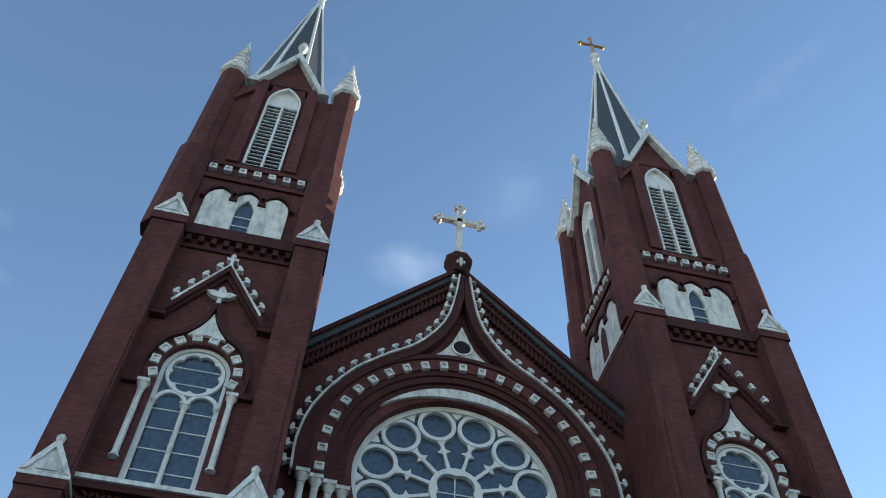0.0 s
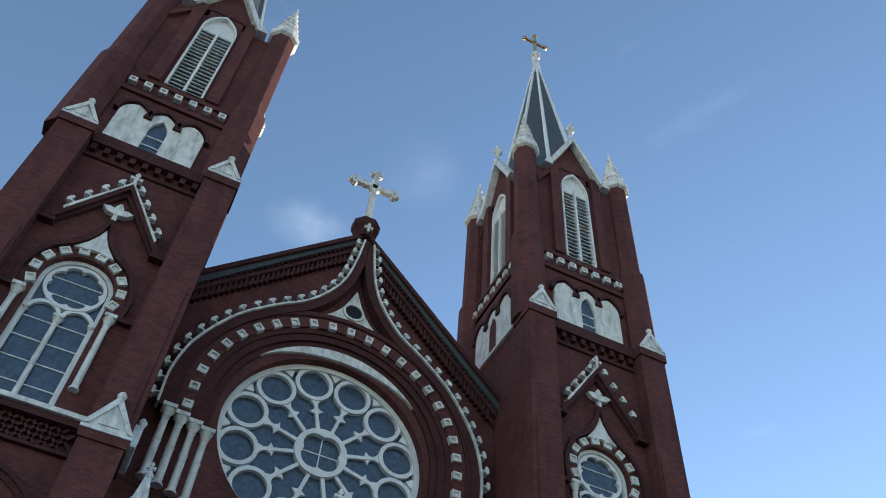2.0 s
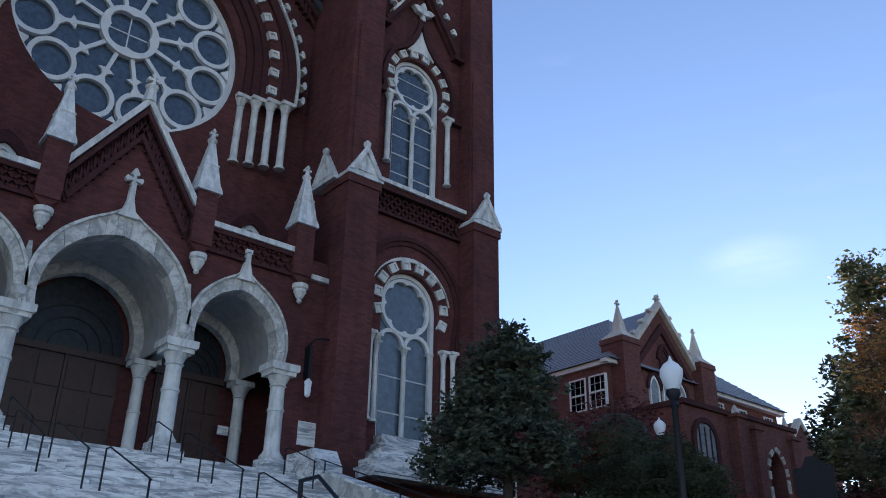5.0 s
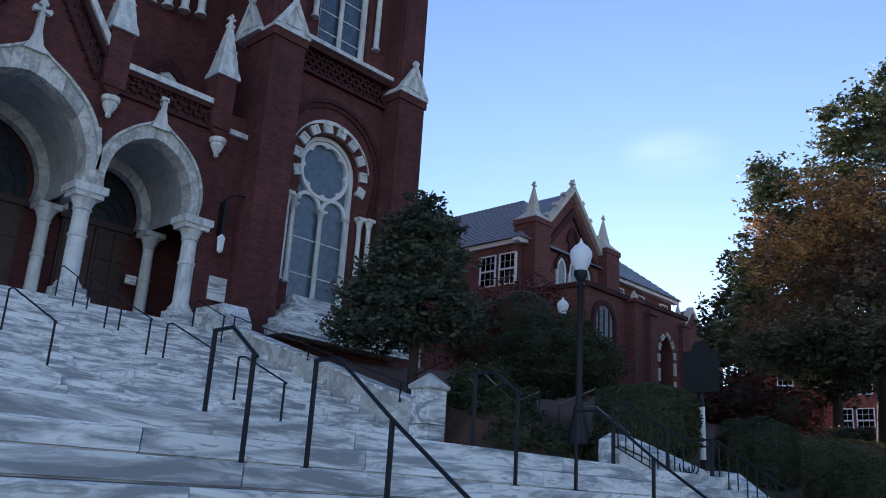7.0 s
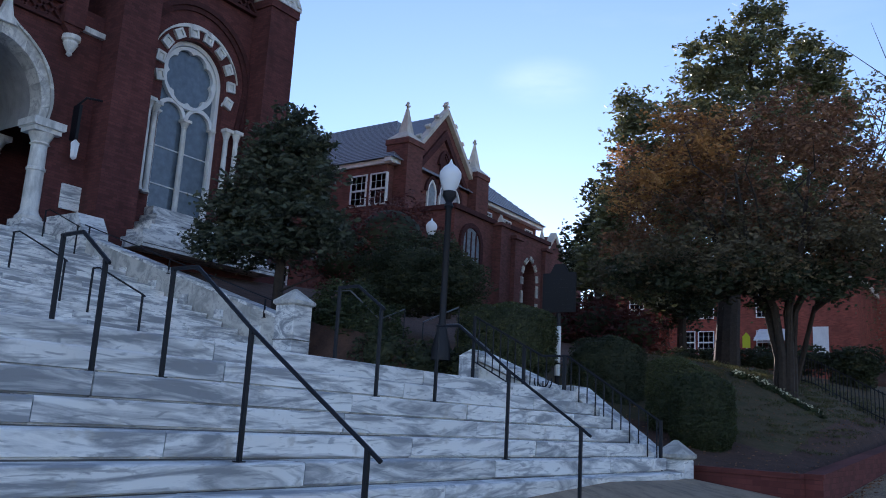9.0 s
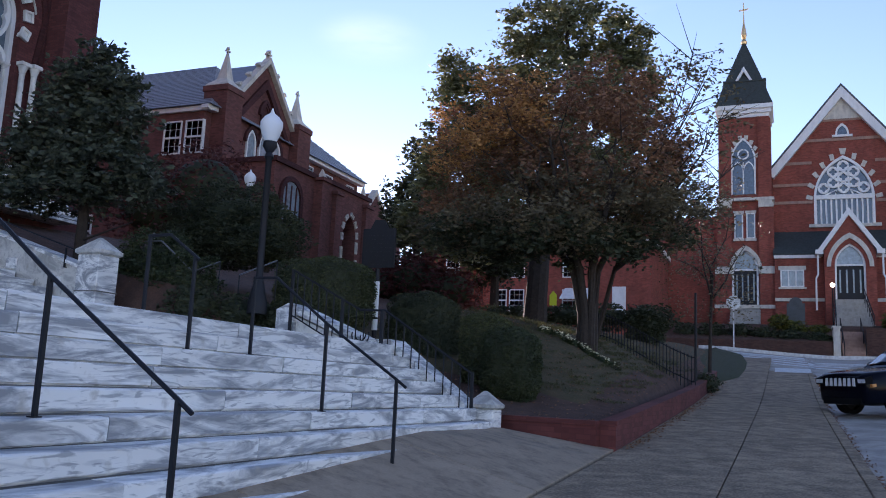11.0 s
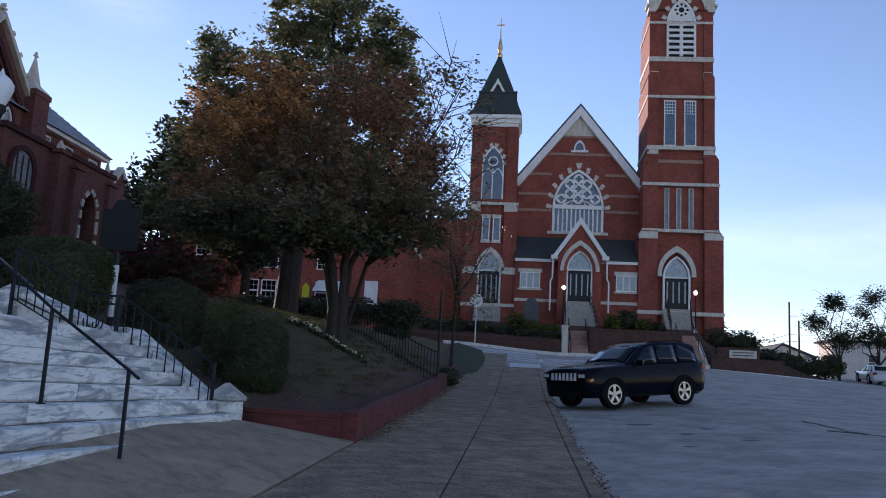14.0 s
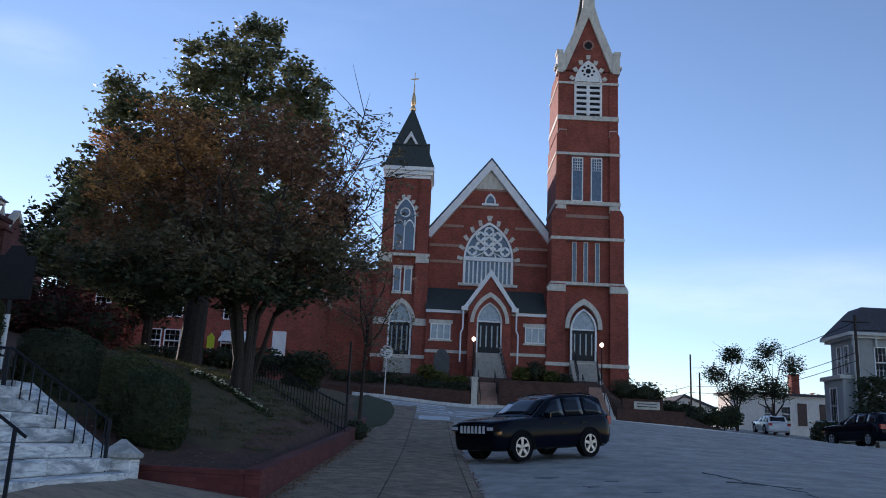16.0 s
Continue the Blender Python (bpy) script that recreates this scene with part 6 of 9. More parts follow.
for s in (-1, 1):
    for i in range(6):
        g = Geo(TR)
        v = 30.9 + 0.52 * i
        g.prism([(s * 0.14, v), (s * 1.05, v), (s * 1.05, v + 0.24), (s * 0.14, v + 0.24)], 0.04, 0.13)
        part("louvre", g, WHITE_PAINT, trb)
# dark discs on the plate stand for its shaded holes
for k in range(9):
    a = 2 * math.pi * k / 8
    r_, q_ = (0.5, 0.11) if k < 8 else (0.0, 0.24)
    g = Geo(TR)
    g.prism(arc(r_ * math.cos(a), 34.95 + r_ * math.sin(a), q_, 0, 360, 10)[:-1], 0.08, 0.12)
    part("rose_hole_shade", g, DARK, trb)
crv = pointed(0, 1.3, 33.7, 2.4, 7)
for i in range(1, len(crv) - 1, 2):
    u, v = crv[i]
    a = math.atan2(v - 33.2, u)
    c, s_ = math.cos(a), math.sin(a)
    g = Geo(TR)
    g.prism([(u + r * c - t * s_, v + r * s_ + t * c) for r, t in ((0.02, -0.17), (0.42, -0.19), (0.42, 0.19), (0.02, 0.17))], 0, 0.14)
    part("arch_block", g, STONE_FB, trb)
g = Geo(TR)
g.prism([(-2.55, 34.9), (2.55, 34.9), (0, 41.2)], -0.5, 0)
g.box(-2.55, 2.55, 34.9, 35.6, -5.2, -0.5)
part("tower_gable", g, BRICK_FB, trb)
g = Geo(TR)
g.band([(-2.72, 34.9), (-2.3, 36.4), (-1.05, 39.5), (-0.55, 41.3), (-0.42, 43.2), (0, 43.5), (0.42, 43.2), (0.55, 41.3), (1.05, 39.5), (2.3, 36.4), (2.72, 34.9)],
       [(-2.05, 34.9), (-1.75, 35.7), (-0.75, 38.3), (-0.3, 39.5), (-0.1, 40.0), (0, 40.2), (0.1, 40.0), (0.3, 39.5), (0.75, 38.3), (1.75, 35.7), (2.05, 34.9)], -0.4, 0.25)
for s in (-1, 1):
    g.box(s * 2.2, s * 2.82, 34.7, 36.5, -0.8, 0.3)
    g.box(s * 2.3, s * 2.9, 36.5, 36.85, -0.8, 0.34)
    g.box(s * 2.6, s * 3.0, 35.2, 35.4, -0.8, 0.36)
part("tower_gable_coping", g, STONE_FB, trb, "pale stone gable coping with corner blocks")
g = Geo(TR)
g.band(arc(0, 37.5, 0.5, 0, 360, 16)[:-1], arc(0, 37.5, 0.38, 0, 360, 16)[:-1], 0, 0.12, True)
part("gable_roundel", g, BAND_STONE, trb)
# four dark discs painted as the roundel's shaded hollow
g = Geo(TR)
for a in range(4):
    g.prism(arc(0.17 * math.cos(a * math.pi / 2), 37.5 + 0.17 * math.sin(a * math.pi / 2), 0.19, 0, 360, 8)[:-1], 0.02, 0.06 + 0.004 * a)
part("roundel_hole_shade", g, DARK, trb)
g = Geo(TR)
g.lathe(0, -2.62, [(2.6, 35.6), (0.8, 42.0), (0.4, 44.0), (0.05, 52.0)], 4, math.pi / 4)
part("tower_spire", g, COPPER, trb)
# tall paired and triple lights
for u in (-0.9, 0.78):
    win = part("tower_window", Geo(TR).band([(u - 0.5, 22.68), (u + 0.5, 22.68), (u + 0.5, 26.75), (u - 0.5, 26.75)], [(u - 0.4, 22.8), (u + 0.4, 22.8), (u + 0.4, 26.62), (u - 0.4, 26.62)], 0, 0.1, True), WHITE_PAINT, trb)
    g = Geo(TR)
    g.box(u - 0.42, u + 0.42, 22.7, 26.7, 0, 0.04)
    part("tower_glass", g, GLASS, win)
    g = Geo(TR)
    for a in (-0.2, 0.0, 0.2):
        g.box(u + a - 0.02, u + a + 0.02, 25.55, 26.62, 0.04, 0.07)
    for v in (25.55, 25.82, 26.09, 26.36):
        g.box(u - 0.4, u + 0.4, v - 0.02, v + 0.02, 0.04, 0.07)
    part("tower_window_lattice", g, WHITE_PAINT, win)
for u in (-1.1, -0.12, 0.88):
    win = part("slit_window", Geo(TR).band([(u - 0.2, 15.5), (u + 0.2, 15.5), (u + 0.2, 19.05), (u - 0.2, 19.05)], [(u - 0.13, 15.55), (u + 0.13, 15.55), (u + 0.13, 19.0), (u - 0.13, 19.0)], 0, 0.09, True), STONE_FB, trb)
    g = Geo(TR)
    g.box(u - 0.15, u + 0.15, 15.52, 19.02, 0.0, 0.05)
    part("slit_glass", g, GLASS, win)
TD = south(FY - 2.75, 11.98)
g = Geo(TD)
g.band([(-1.55, 11.5)] + pointed(0, 1.55, 11.7, 2.35, 9) + [(1.55, 11.5)], [(-1.2, 11.5)] + pointed(0, 1.2, 11.7, 1.85, 9) + [(1.2, 11.5)], -0.5, 0.0)
part("door_hood", g, STONE_FB, trb)
fb_door(TD, 0.95, 8.85, 11.4, 1.65, fb)
for k in range(8):
    g = Geo(TD)
    g.box(-1.15, 1.15, 6.2, 8.76 - 0.27 * k, 0.34 * k - 0.3, 0.34 * k)
    g.box(-1.18, 1.18, 8.76 - 0.27 * k, 8.83 - 0.27 * k, 0.34 * k - 0.3, 0.34 * k + 0.06)
    part("entrance_step", g, STEP_STONE, fb)
# small tower with its slate spire
TL, tlb = fb_tower(-3.36, 1.75, [(5.0, 11.9, 2.3, 0.45), (11.9, 17.4, 2.15, 0.34), (17.4, 24.4, 2.02, 0.16)], [(8.6, 0.28), (17.3, 0.24)], [11.8, 17.2], 24.5, 1.7)
for a, b, v0, v1 in ((1.95, 0.2, 24.2, 24.5), (2.1, 0.36, 24.5, 24.85), (2.24, 0.5, 24.85, 25.2)):
    g = Geo(TL)
    g.box(-a, a, v0, v1, -3.5 - b, b)
    part("tower_cornice", g, WHITE_PAINT, tlb)
g = Geo(TL)
g.lathe(0, -1.75, [(3.16, 25.2), (2.66, 26.2), (2.18, 27.4)], 4, math.pi / 4)
part("spire_skirt", g, COPPER, tlb, "dark flared slate skirt")
g = Geo(TL)
g.lathe(0, -1.75, [(2.28, 27.38), (2.28, 27.5), (2.08, 27.55), (0.14, 31.4)], 4, math.pi / 4)
part("tower_spire", g, COPPER, tlb, "dark green-black slate spire")
for s in (-1, 1):
    g = Geo(TL)
    g.box(s * 1.46, s * 1.72, 27.1, 28.1, -1.9, -1.6)
    part("spire_lucarne", g, COPPER, tlb)
g = Geo(TL)
g.band([(-0.68, 27.5), (0, 28.75), (0.68, 27.5)], [(-0.46, 27.5), (0, 28.3), (0.46, 27.5)], -0.9, -0.2)
part("spire_dormer", g, WHITE_PAINT, tlb)
g = Geo(TL)
g.lathe(0, -1.75, [(0.24, 31.3), (0.27, 31.5), (0.14, 31.75), (0.24, 32.1), (0.2, 32.5), (0.08, 33.1), (0.04, 34.0)], 8)
g.box(-0.035, 0.035, 33.9, 35.1, -1.79, -1.71)
g.prism([(-0.38, 34.35), (0.3, 34.4), (0.42, 34.55), (0.2, 34.5), (-0.38, 34.45)], -1.79, -1.71)
part("spire_finial", g, GOLD, tlb, "gilt finial with weathervane")
# its tall traceried window and the paired lights below
crv = pointed(-0.1, 0.95, 20.6, 1.9, 8)
win = part("tower_window", Geo(TL).band([(-1.05, 17.7)] + crv + [(0.85, 17.7)], [(-0.93, 17.8)] + pointed(-0.1, 0.83, 20.6, 1.7, 8) + [(0.73, 17.8)], 0, 0.12), WHITE_PAINT, tlb)
g = Geo(TL)
g.prism([(-1.0, 17.75)] + pointed(-0.1, 0.9, 20.6, 1.82, 8) + [(0.8, 17.75)], 0, 0.05)
part("window_glass", g, GLASS, win)
g = Geo(TL)
g.box(-0.15, -0.05, 17.8, 20.4, 0.05, 0.1)
for q in (-0.52, 0.32):
    g.band(pointed(q, 0.42, 19.8, 0.7, 6), pointed(q, 0.34, 19.8, 0.58, 6), 0.05, 0.1)
g.band(arc(-0.1, 21.1, 0.45, 0, 360, 16)[:-1], arc(-0.1, 21.1, 0.34, 0, 360, 16)[:-1], 0.05, 0.1, True)
part("tracery", g, WHITE_PAINT, win)
for i in range(1, len(crv) - 1, 2):
    u, v = crv[i]
    a = math.atan2(v - 20.2, u + 0.1)
    c, s_ = math.cos(a), math.sin(a)
    g = Geo(TL)
    g.prism([(u + r * c - t * s_, v + r * s_ + t * c) for r, t in ((0.02, -0.14), (0.36, -0.16), (0.36, 0.16), (0.02, 0.14))], 0, 0.1)
    part("arch_block", g, STONE_FB, tlb)
for u in (-0.5, 0.42):
    win = part("tower_window", Geo(TL).band([(u - 0.34, 14.1), (u + 0.34, 14.1), (u + 0.34, 16.2), (u - 0.34, 16.2)], [(u - 0.24, 14.2), (u + 0.24, 14.2), (u + 0.24, 16.1), (u - 0.24, 16.1)], 0, 0.12, True), WHITE_PAINT, tlb)
    g = Geo(TL)
    g.box(u - 0.26, u + 0.26, 14.15, 16.15, 0, 0.05)
    part("window_glass", g, GLASS, win)
    for v in (14.02, 16.28):
        g = Geo(TL)
        g.box(u - 0.42, u + 0.42, v - 0.1, v + 0.1, 0, 0.16)
        part("window_block", g, STONE_FB, win)
g = Geo(TL)
g.band([(-1.25, 11.4)] + pointed(0, 1.25, 11.5, 2.0, 8) + [(1.25, 11.4)], [(-1.0, 11.4)] + pointed(0, 1.0, 11.5, 1.6, 8) + [(1.0, 11.4)], 0, 0.5)
part("door_hood", g, STONE_FB, tlb)
fb_door(south(FY - 2.1, -3.4), 0.85, 8.6, 11.5, 1.5, fb)
for k in range(7):
    g = Geo(south(FY - 2.1, -3.4))
    g.box(-1.1, 1.1, 6.2, 8.51 - 0.27 * k, 0.34 * k - 0.3, 0.34 * k)
    g.box(-1.13, 1.13, 8.51 - 0.27 * k, 8.58 - 0.27 * k, 0.34 * k - 0.3, 0.34 * k + 0.06)
    part("entrance_step", g, STEP_STONE, fb)
# low wing to the west with its flat parapet
g = Geo(south(FY - 0.5, -11.5))
g.box(-6.0, 6.2, 5.5, 16.2, -14, 0)
part("west_wing", g, BRICK_FB, fb)

# ---- gabled school house on the hill beside the church ----
BX = -27.2
school = thing("school_house", "brown-red brick gabled hall with slate roof and stone pinnacles", "building", (BX, 38, 6))
BF = front(BX, 0)
g = Geo(BF)
g.box(32.7, 49.3, 4.5, 14.8, -32, -0.3)
g.box(34.3, 40.1, 4.5, 15.6, -1.2, 0)
g.prism([(34.3, 15.6), (40.1, 15.6), (37.3, 18.6)], -0.6, 0)
part("hall_wall", g, BRICK_BG, school, "brown-red brick wall")
# hipped slate roof laid in courses, and the gable's own roof running back into it
eave, ridge = 14.75, 20.6
g = Geo(lambda u, v, w: (u, v, w))
NC = 26
rings = []
for k in range(NC + 1):
    for f, lift in ((k, 0.0), (k, 0.05)):
        f /= NC
        e, z, x = 8.6 * f, eave + (ridge - eave) * f + lift, BX + 0.3 - 6.7 * f
        rings.append([(-60, 32.4 + e, z), (x, 32.4 + e, z), (x, 49.6 - e, z), (-60, 49.6 - e, z)])
g.add([p for r_ in rings for p in r_], [(4 * i + q, 4 * i + q + 1, 4 * i + q + 5, 4 * i + q + 4) for i in range(len(rings) - 1) for q in range(3)])
part("hall_roof", g, SLATE_BLUE, school, "blue-grey slate hipped roof in courses")
g = Geo(BF)
g.band([(34.1, 15.5), (37.3, 18.7), (40.3, 15.5)], [(34.3, 15.25), (37.3, 18.4), (40.1, 15.25)], -2.4, -0.2)
part("gable_roof", g, SLATE_BLUE, school)
g = Geo(BF)
g.box(32.4, 34, 14.55, 14.8, -0.3, 0.12)
part("eaves_gutter", g, WHITE_PAINT, school)
g = Geo(BF)
g.box(40.4, 49.6, 14.55, 14.8, -0.3, 0.12)
part("eaves_gutter", g, WHITE_PAINT, school)
g = Geo(south(32.7, 0))
g.box(-60, BX + 0.1, 14.5, 14.75, -0.1, 0.16)
part("eaves_gutter", g, WHITE_PAINT, school)
g = Geo(BF)
g.band([(34.3, 15.7), (37.3, 19.05), (40.4, 15.7)], [(34.5, 15.6), (37.3, 18.7), (40.15, 15.6)], -0.2, 0.25)
for k in range(3):
    for s in (-1, 1):
        crocket(g, 37.3 + s * (0.8 + 0.8 * k), 19.05 - (0.8 + 0.8 * k) * 1.05, 1, -1.05 * s, 0.2, -0.1, 0.2)
finial_cross(g, 37.3, 18.95, 0.5, -0.1, 0.15)
part("gable_coping", g, STONE_FB, school, "pale stone gable coping")
g = Geo(BF)
g.band([(34.7, 14.9), (37.3, 17.75), (39.8, 14.9)], [(35.1, 14.9), (37.3, 17.2), (39.4, 14.9)], 0, 0.18)
part("gable_moulding", g, BRICK_TRIM, school)
for u in (33.95, 40.85):
    g = Geo(BF)
    g.box(u - 0.68, u + 0.68, 4.5, 15.75, -0.9, 0.55)
    g.box(u - 0.74, u + 0.74, 15.75, 16.05, -0.96, 0.61)
    part("corner_pier", g, BRICK_BG, school)
    g = Geo(BF)
    g.lathe(u, -0.17, [(1.0, 16.05), (0.95, 16.15), (0.52, 16.45), (0.42, 16.55), (0.08, 17.95)], 4, math.pi / 4)
    finial_cross(g, u, 17.9, 0.42, -0.23, -0.11)
    part("pier_pinnacle", g, STONE_FB, school, "pale stone pinnacle")


def sash(face, u, v0, v1, half, parent):
    win = part("sash_window", Geo(face).band([(u - half, v0), (u + half, v0), (u + half, v1), (u - half, v1)], [(u - half + 0.07, v0 + 0.07), (u + half - 0.07, v0 + 0.07), (u + half - 0.07, v1 - 0.07), (u - half + 0.07, v1 - 0.07)], -0.1, 0.08, True), WHITE_PAINT, parent)
    g = Geo(face)
    g.box(u - half + 0.05, u + half - 0.05, v0 + 0.05, v1 - 0.05, -0.05, 0.0)
    part("pane", g, GLASS, win)
    g = Geo(face)
    g.box(u - half, u + half, (v0 + v1) / 2 - 0.05, (v0 + v1) / 2 + 0.05, 0, 0.06)
    for a in (-0.33, 0.33):
        g.box(u + a * half - 0.01, u + a * half + 0.01, v0, v1, 0, 0.03)
    for b in (0.25, 0.75):
        g.box(u - half, u + half, v0 + (v1 - v0) * b - 0.01, v0 + (v1 - v0) * b + 0.01, 0, 0.03)
    part("sash_bar", g, WHITE_PAINT, win)
    return win


WF = front(BX - 0.3, 0)
for u, v0, v1, h in ((42.9, 12.9, 13.8, 0.45), (45.3, 12.9, 13.8, 0.5), (48.2, 12.9, 13.8, 0.5)):
    sash(WF, u, v0 + 0.5, v1 + 0.5, h, school)
for u in (-29.35, -28.0, -36.0, -34.6):
    for v0 in (12.3, 7.6):
        sash(south(32.7, 0), u, v0, v0 + 1.75, 0.56, school)
for u, h, v0, v1, m in ((36.3, 0.42, 12.5, 14.3, GLASS_PALE), (37.45, 0.42, 12.5, 14.45, GLASS_PALE), (38.7, 0.42, 12.5, 14.3, GLASS_PALE), (37.4, 0.4, 15.0, 16.1, BRICK_TRIM)):
    g = Geo(BF)
    g.band([(u - h, v0)] + pointed(u, h, v1 - 0.5, 0.75, 6) + [(u + h, v0)], [(u - h + 0.09, v0)] + pointed(u, h - 0.09, v1 - 0.5, 0.6, 6) + [(u + h - 0.09, v0)], 0, 0.12)
    part("lancet_frame", g, WHITE_PAINT if m is GLASS_PALE else BRICK_TRIM, school)
    g = Geo(BF)
    g.prism([(u - h + 0.05, v0)] + pointed(u, h - 0.05, v1 - 0.5, 0.68, 6) + [(u + h - 0.05, v0)], 0, 0.05)
    part("lancet_glass", g, m, school)
    g = Geo(BF)
    g.band(pointed(u, h + 0.22, v1 - 0.5, 1.0, 6), pointed(u, h + 0.04, v1 - 0.5, 0.8, 6), 0, 0.16)
    part("lancet_hood", g, BRICK_TRIM, school)
# flat-roofed forebuilding: two blocks with an arched window and an arched door
EF = front(BX + 4.0, 0)
g = Geo(EF)
g.box(32.9, 36.9, 4.5, 11.75, -4, 0)
part("forebuilding_wall", g, BRICK_BG, school)
g = Geo(EF)
door = pointed(40.15, 0.72, 9.3, 1.1, 8)
g.box(37.3, 39.43, 4.5, 11.75, -4, 0.3)
g.box(40.87, 42.4, 4.5, 11.75, -4, 0.3)
g.above(door, 11.75, -0.8, 0.3)
g.box(39.43, 40.87, 4.5, 11.75, -4, -1.5)
part("porch_block_wall", g, BRICK_BG, school)
g = Geo(EF)
g.box(32.8, 37.0, 11.7, 11.95, -4, 0.15)
part("parapet_cap", g, BRICK_TRIM, school)
g = Geo(EF)
g.box(37.2, 42.5, 11.7, 11.92, -4, 0.42)
part("parapet_cap", g, BRICK_TRIM, school)
for u, top, w in ((36.95, 11.6, 0.5), (38.4, 11.2, 0.55), (41.9, 11.2, 0.55)):
    g = Geo(EF)
    g.box(u - 0.32, u + 0.32, 4.5, top, 0, w)
    g.prism([(u - 0.45, top), (u + 0.45, top), (u + 0.45, top + 0.18), (u - 0.45, top + 0.18)], -0.1, w + 0.12)
    part("forebuilding_pier", g, BRICK_BG, school)
g = Geo(EF)
g.lathe(36.95, 0.25, [(0.3, 11.75), (0.18, 12.0), (0.04, 12.3)], 4, math.pi / 4)
part("pier_pinnacle", g, STONE_FB, school)
voussoirs(EF, [(39.4, 7.0 + 0.5 * k) for k in range(5)] + pointed(40.15, 0.75, 9.3, 1.14, 5) + [(40.9, 9.0 - 0.5 * k) for k in range(5)], 0.22, 0.3, 0.38, school, 2, "arch_block", STONE_FB)
g = Geo(EF)
g.prism([(33.6, 9.0), (35.2, 9.0), (35.2, 10.2)] + arc(34.4, 10.2, 0.8, 0, 180, 10)[1:], 0, 0.06)
part("arched_window_glass", g, GLASS_PALE, school)
for u in (33.95, 34.4, 34.85):
    g = Geo(EF)
    g.box(u - 0.04, u + 0.04, 9.0, 10.8, 0.06, 0.1)
    part("arched_window_bar", g, BRICK_TRIM, school)
g = Geo(EF)
g.band([(33.35, 9.0)] + arc(34.4, 10.2, 1.05, 180, 0, 12) + [(35.45, 9.0)], [(33.6, 9.0)] + arc(34.4, 10.2, 0.8, 180, 0, 12) + [(35.2, 9.0)], 0, 0.15)
part("window_hood", g, BRICK_TRIM, school)
# small gables beyond
for u, top in ((44.9, 11.6), (47.6, 11.2)):
    g = Geo(front(BX + 3.4, 0))
    g.prism([(u - 1.2, 4.5), (u + 1.2, 4.5), (u + 1.2, top), (u, top + 1.3), (u - 1.2, top)], -5, 0)
    part("far_gable", g, BRICK_BG, school)
    g = Geo(front(BX + 3.4, 0))
    g.band([(u - 1.35, top), (u, top + 1.5), (u + 1.35, top)], [(u - 1.1, top), (u, top + 1.2), (u + 1.1, top)], -0.3, 0.1)
    g.lathe(u - 1.3, -0.2, [(0.28, top - 0.2), (0.26, top + 0.5), (0.04, top + 1.4)], 4, math.pi / 4)
    part("far_gable_coping", g, STONE_FB, school)

# ---- stair cheek wall, newel posts and railings ----
cheek = thing("cheek_wall", "white marble stair cheek wall with stepped coping and iron railing", "wall", (-6, 11, 1))
CW = lambda u, v, w: (u, 10.95 + w, v)
g = Geo(CW)
prof = [(-4.6, 0.2), (-4.6, 0.72), (-4.85, 0.93), (-5.95, 1.83), (-6.4, 1.83), (-7.75, 2.34), (-7.9, 2.34), (-7.9, 0.2)]
g.prism(prof, -0.2, 0.2)
part("cheek_body", g, MARBLE_WORN, cheek)
for k, (a, b) in enumerate((((-4.72, 0.94), (-5.95, 1.84)), ((-5.95, 1.84), (-6.38, 1.84)), ((-6.38, 1.84), (-7.72, 2.37)))):
    dx, dz = b[0] - a[0], b[1] - a[1]
    n = 3 if k == 0 else 2
    for i in range(n):
        p, q = (a[0] + dx * i / n, a[1] + dz * i / n), (a[0] + dx * (i + 1) / n + 0.01, a[1] + dz * (i + 1) / n)
        g = Geo(CW)
        g.prism([p, q, (q[0], q[1] + 0.13), (p[0], p[1] + 0.13)], -0.26, 0.26)
        part("coping_stone", g, MARBLE, cheek)
g = Geo(CW)
g.prism([(-7.95, 1.2), (-7.62, 1.2), (-7.62, 2.42), (-7.74, 2.5), (-7.95, 2.4)], -0.27, 0.27)
part("coping_block", g, MARBLE, cheek)


def newel(name, x, y, z0, half, h, label):
    n = thing(name, label, "newel post", (x, y, z0))
    g = Geo(lambda u, v, w: (x + u, y + w, z0 + v))
    g.box(-half * 1.12, half * 1.12, 0, h * 0.12, -half * 1.12, half * 1.12)
    g.box(-half, half, h * 0.12, h - half * 1.35, -half, half)
    part("shaft", g, MARBLE, n, bevel=0.015)
    if h > 1:
        g = Geo(lambda u, v, w: (x + u, y + w, z0 + v))
        g.box(-half * 1.03, half * 1.03, h * 0.45, h * 0.462, -half * 1.03, half * 1.03)
        part("shaft_joint", g, DARK_STONE, n)
    g = Geo(lambda u, v, w: (x + u, y + w, z0 + v))
    s2 = math.sqrt(2)
    g.lathe(0, 0, [(half * s2, h - half * 1.35), (half * s2 * 1.16, h - half * 1.22), (half * s2 * 1.16, h - half * 0.98), (half * s2 * 1.05, h - half * 0.9), (0.03, h)], 4, math.pi / 4)
    part("cap", g, MARBLE_WORN, n, "pyramid-topped marble cap")
    return n


newel("newel_post", -4.55, 11.05, 0.52, 0.19, 0.76, "short white marble newel post with pyramid cap")
newel("newel_post", -11.85, 10.85, 1.86, 0.245, 1.8, "tall white marble newel pier with pyramid cap")

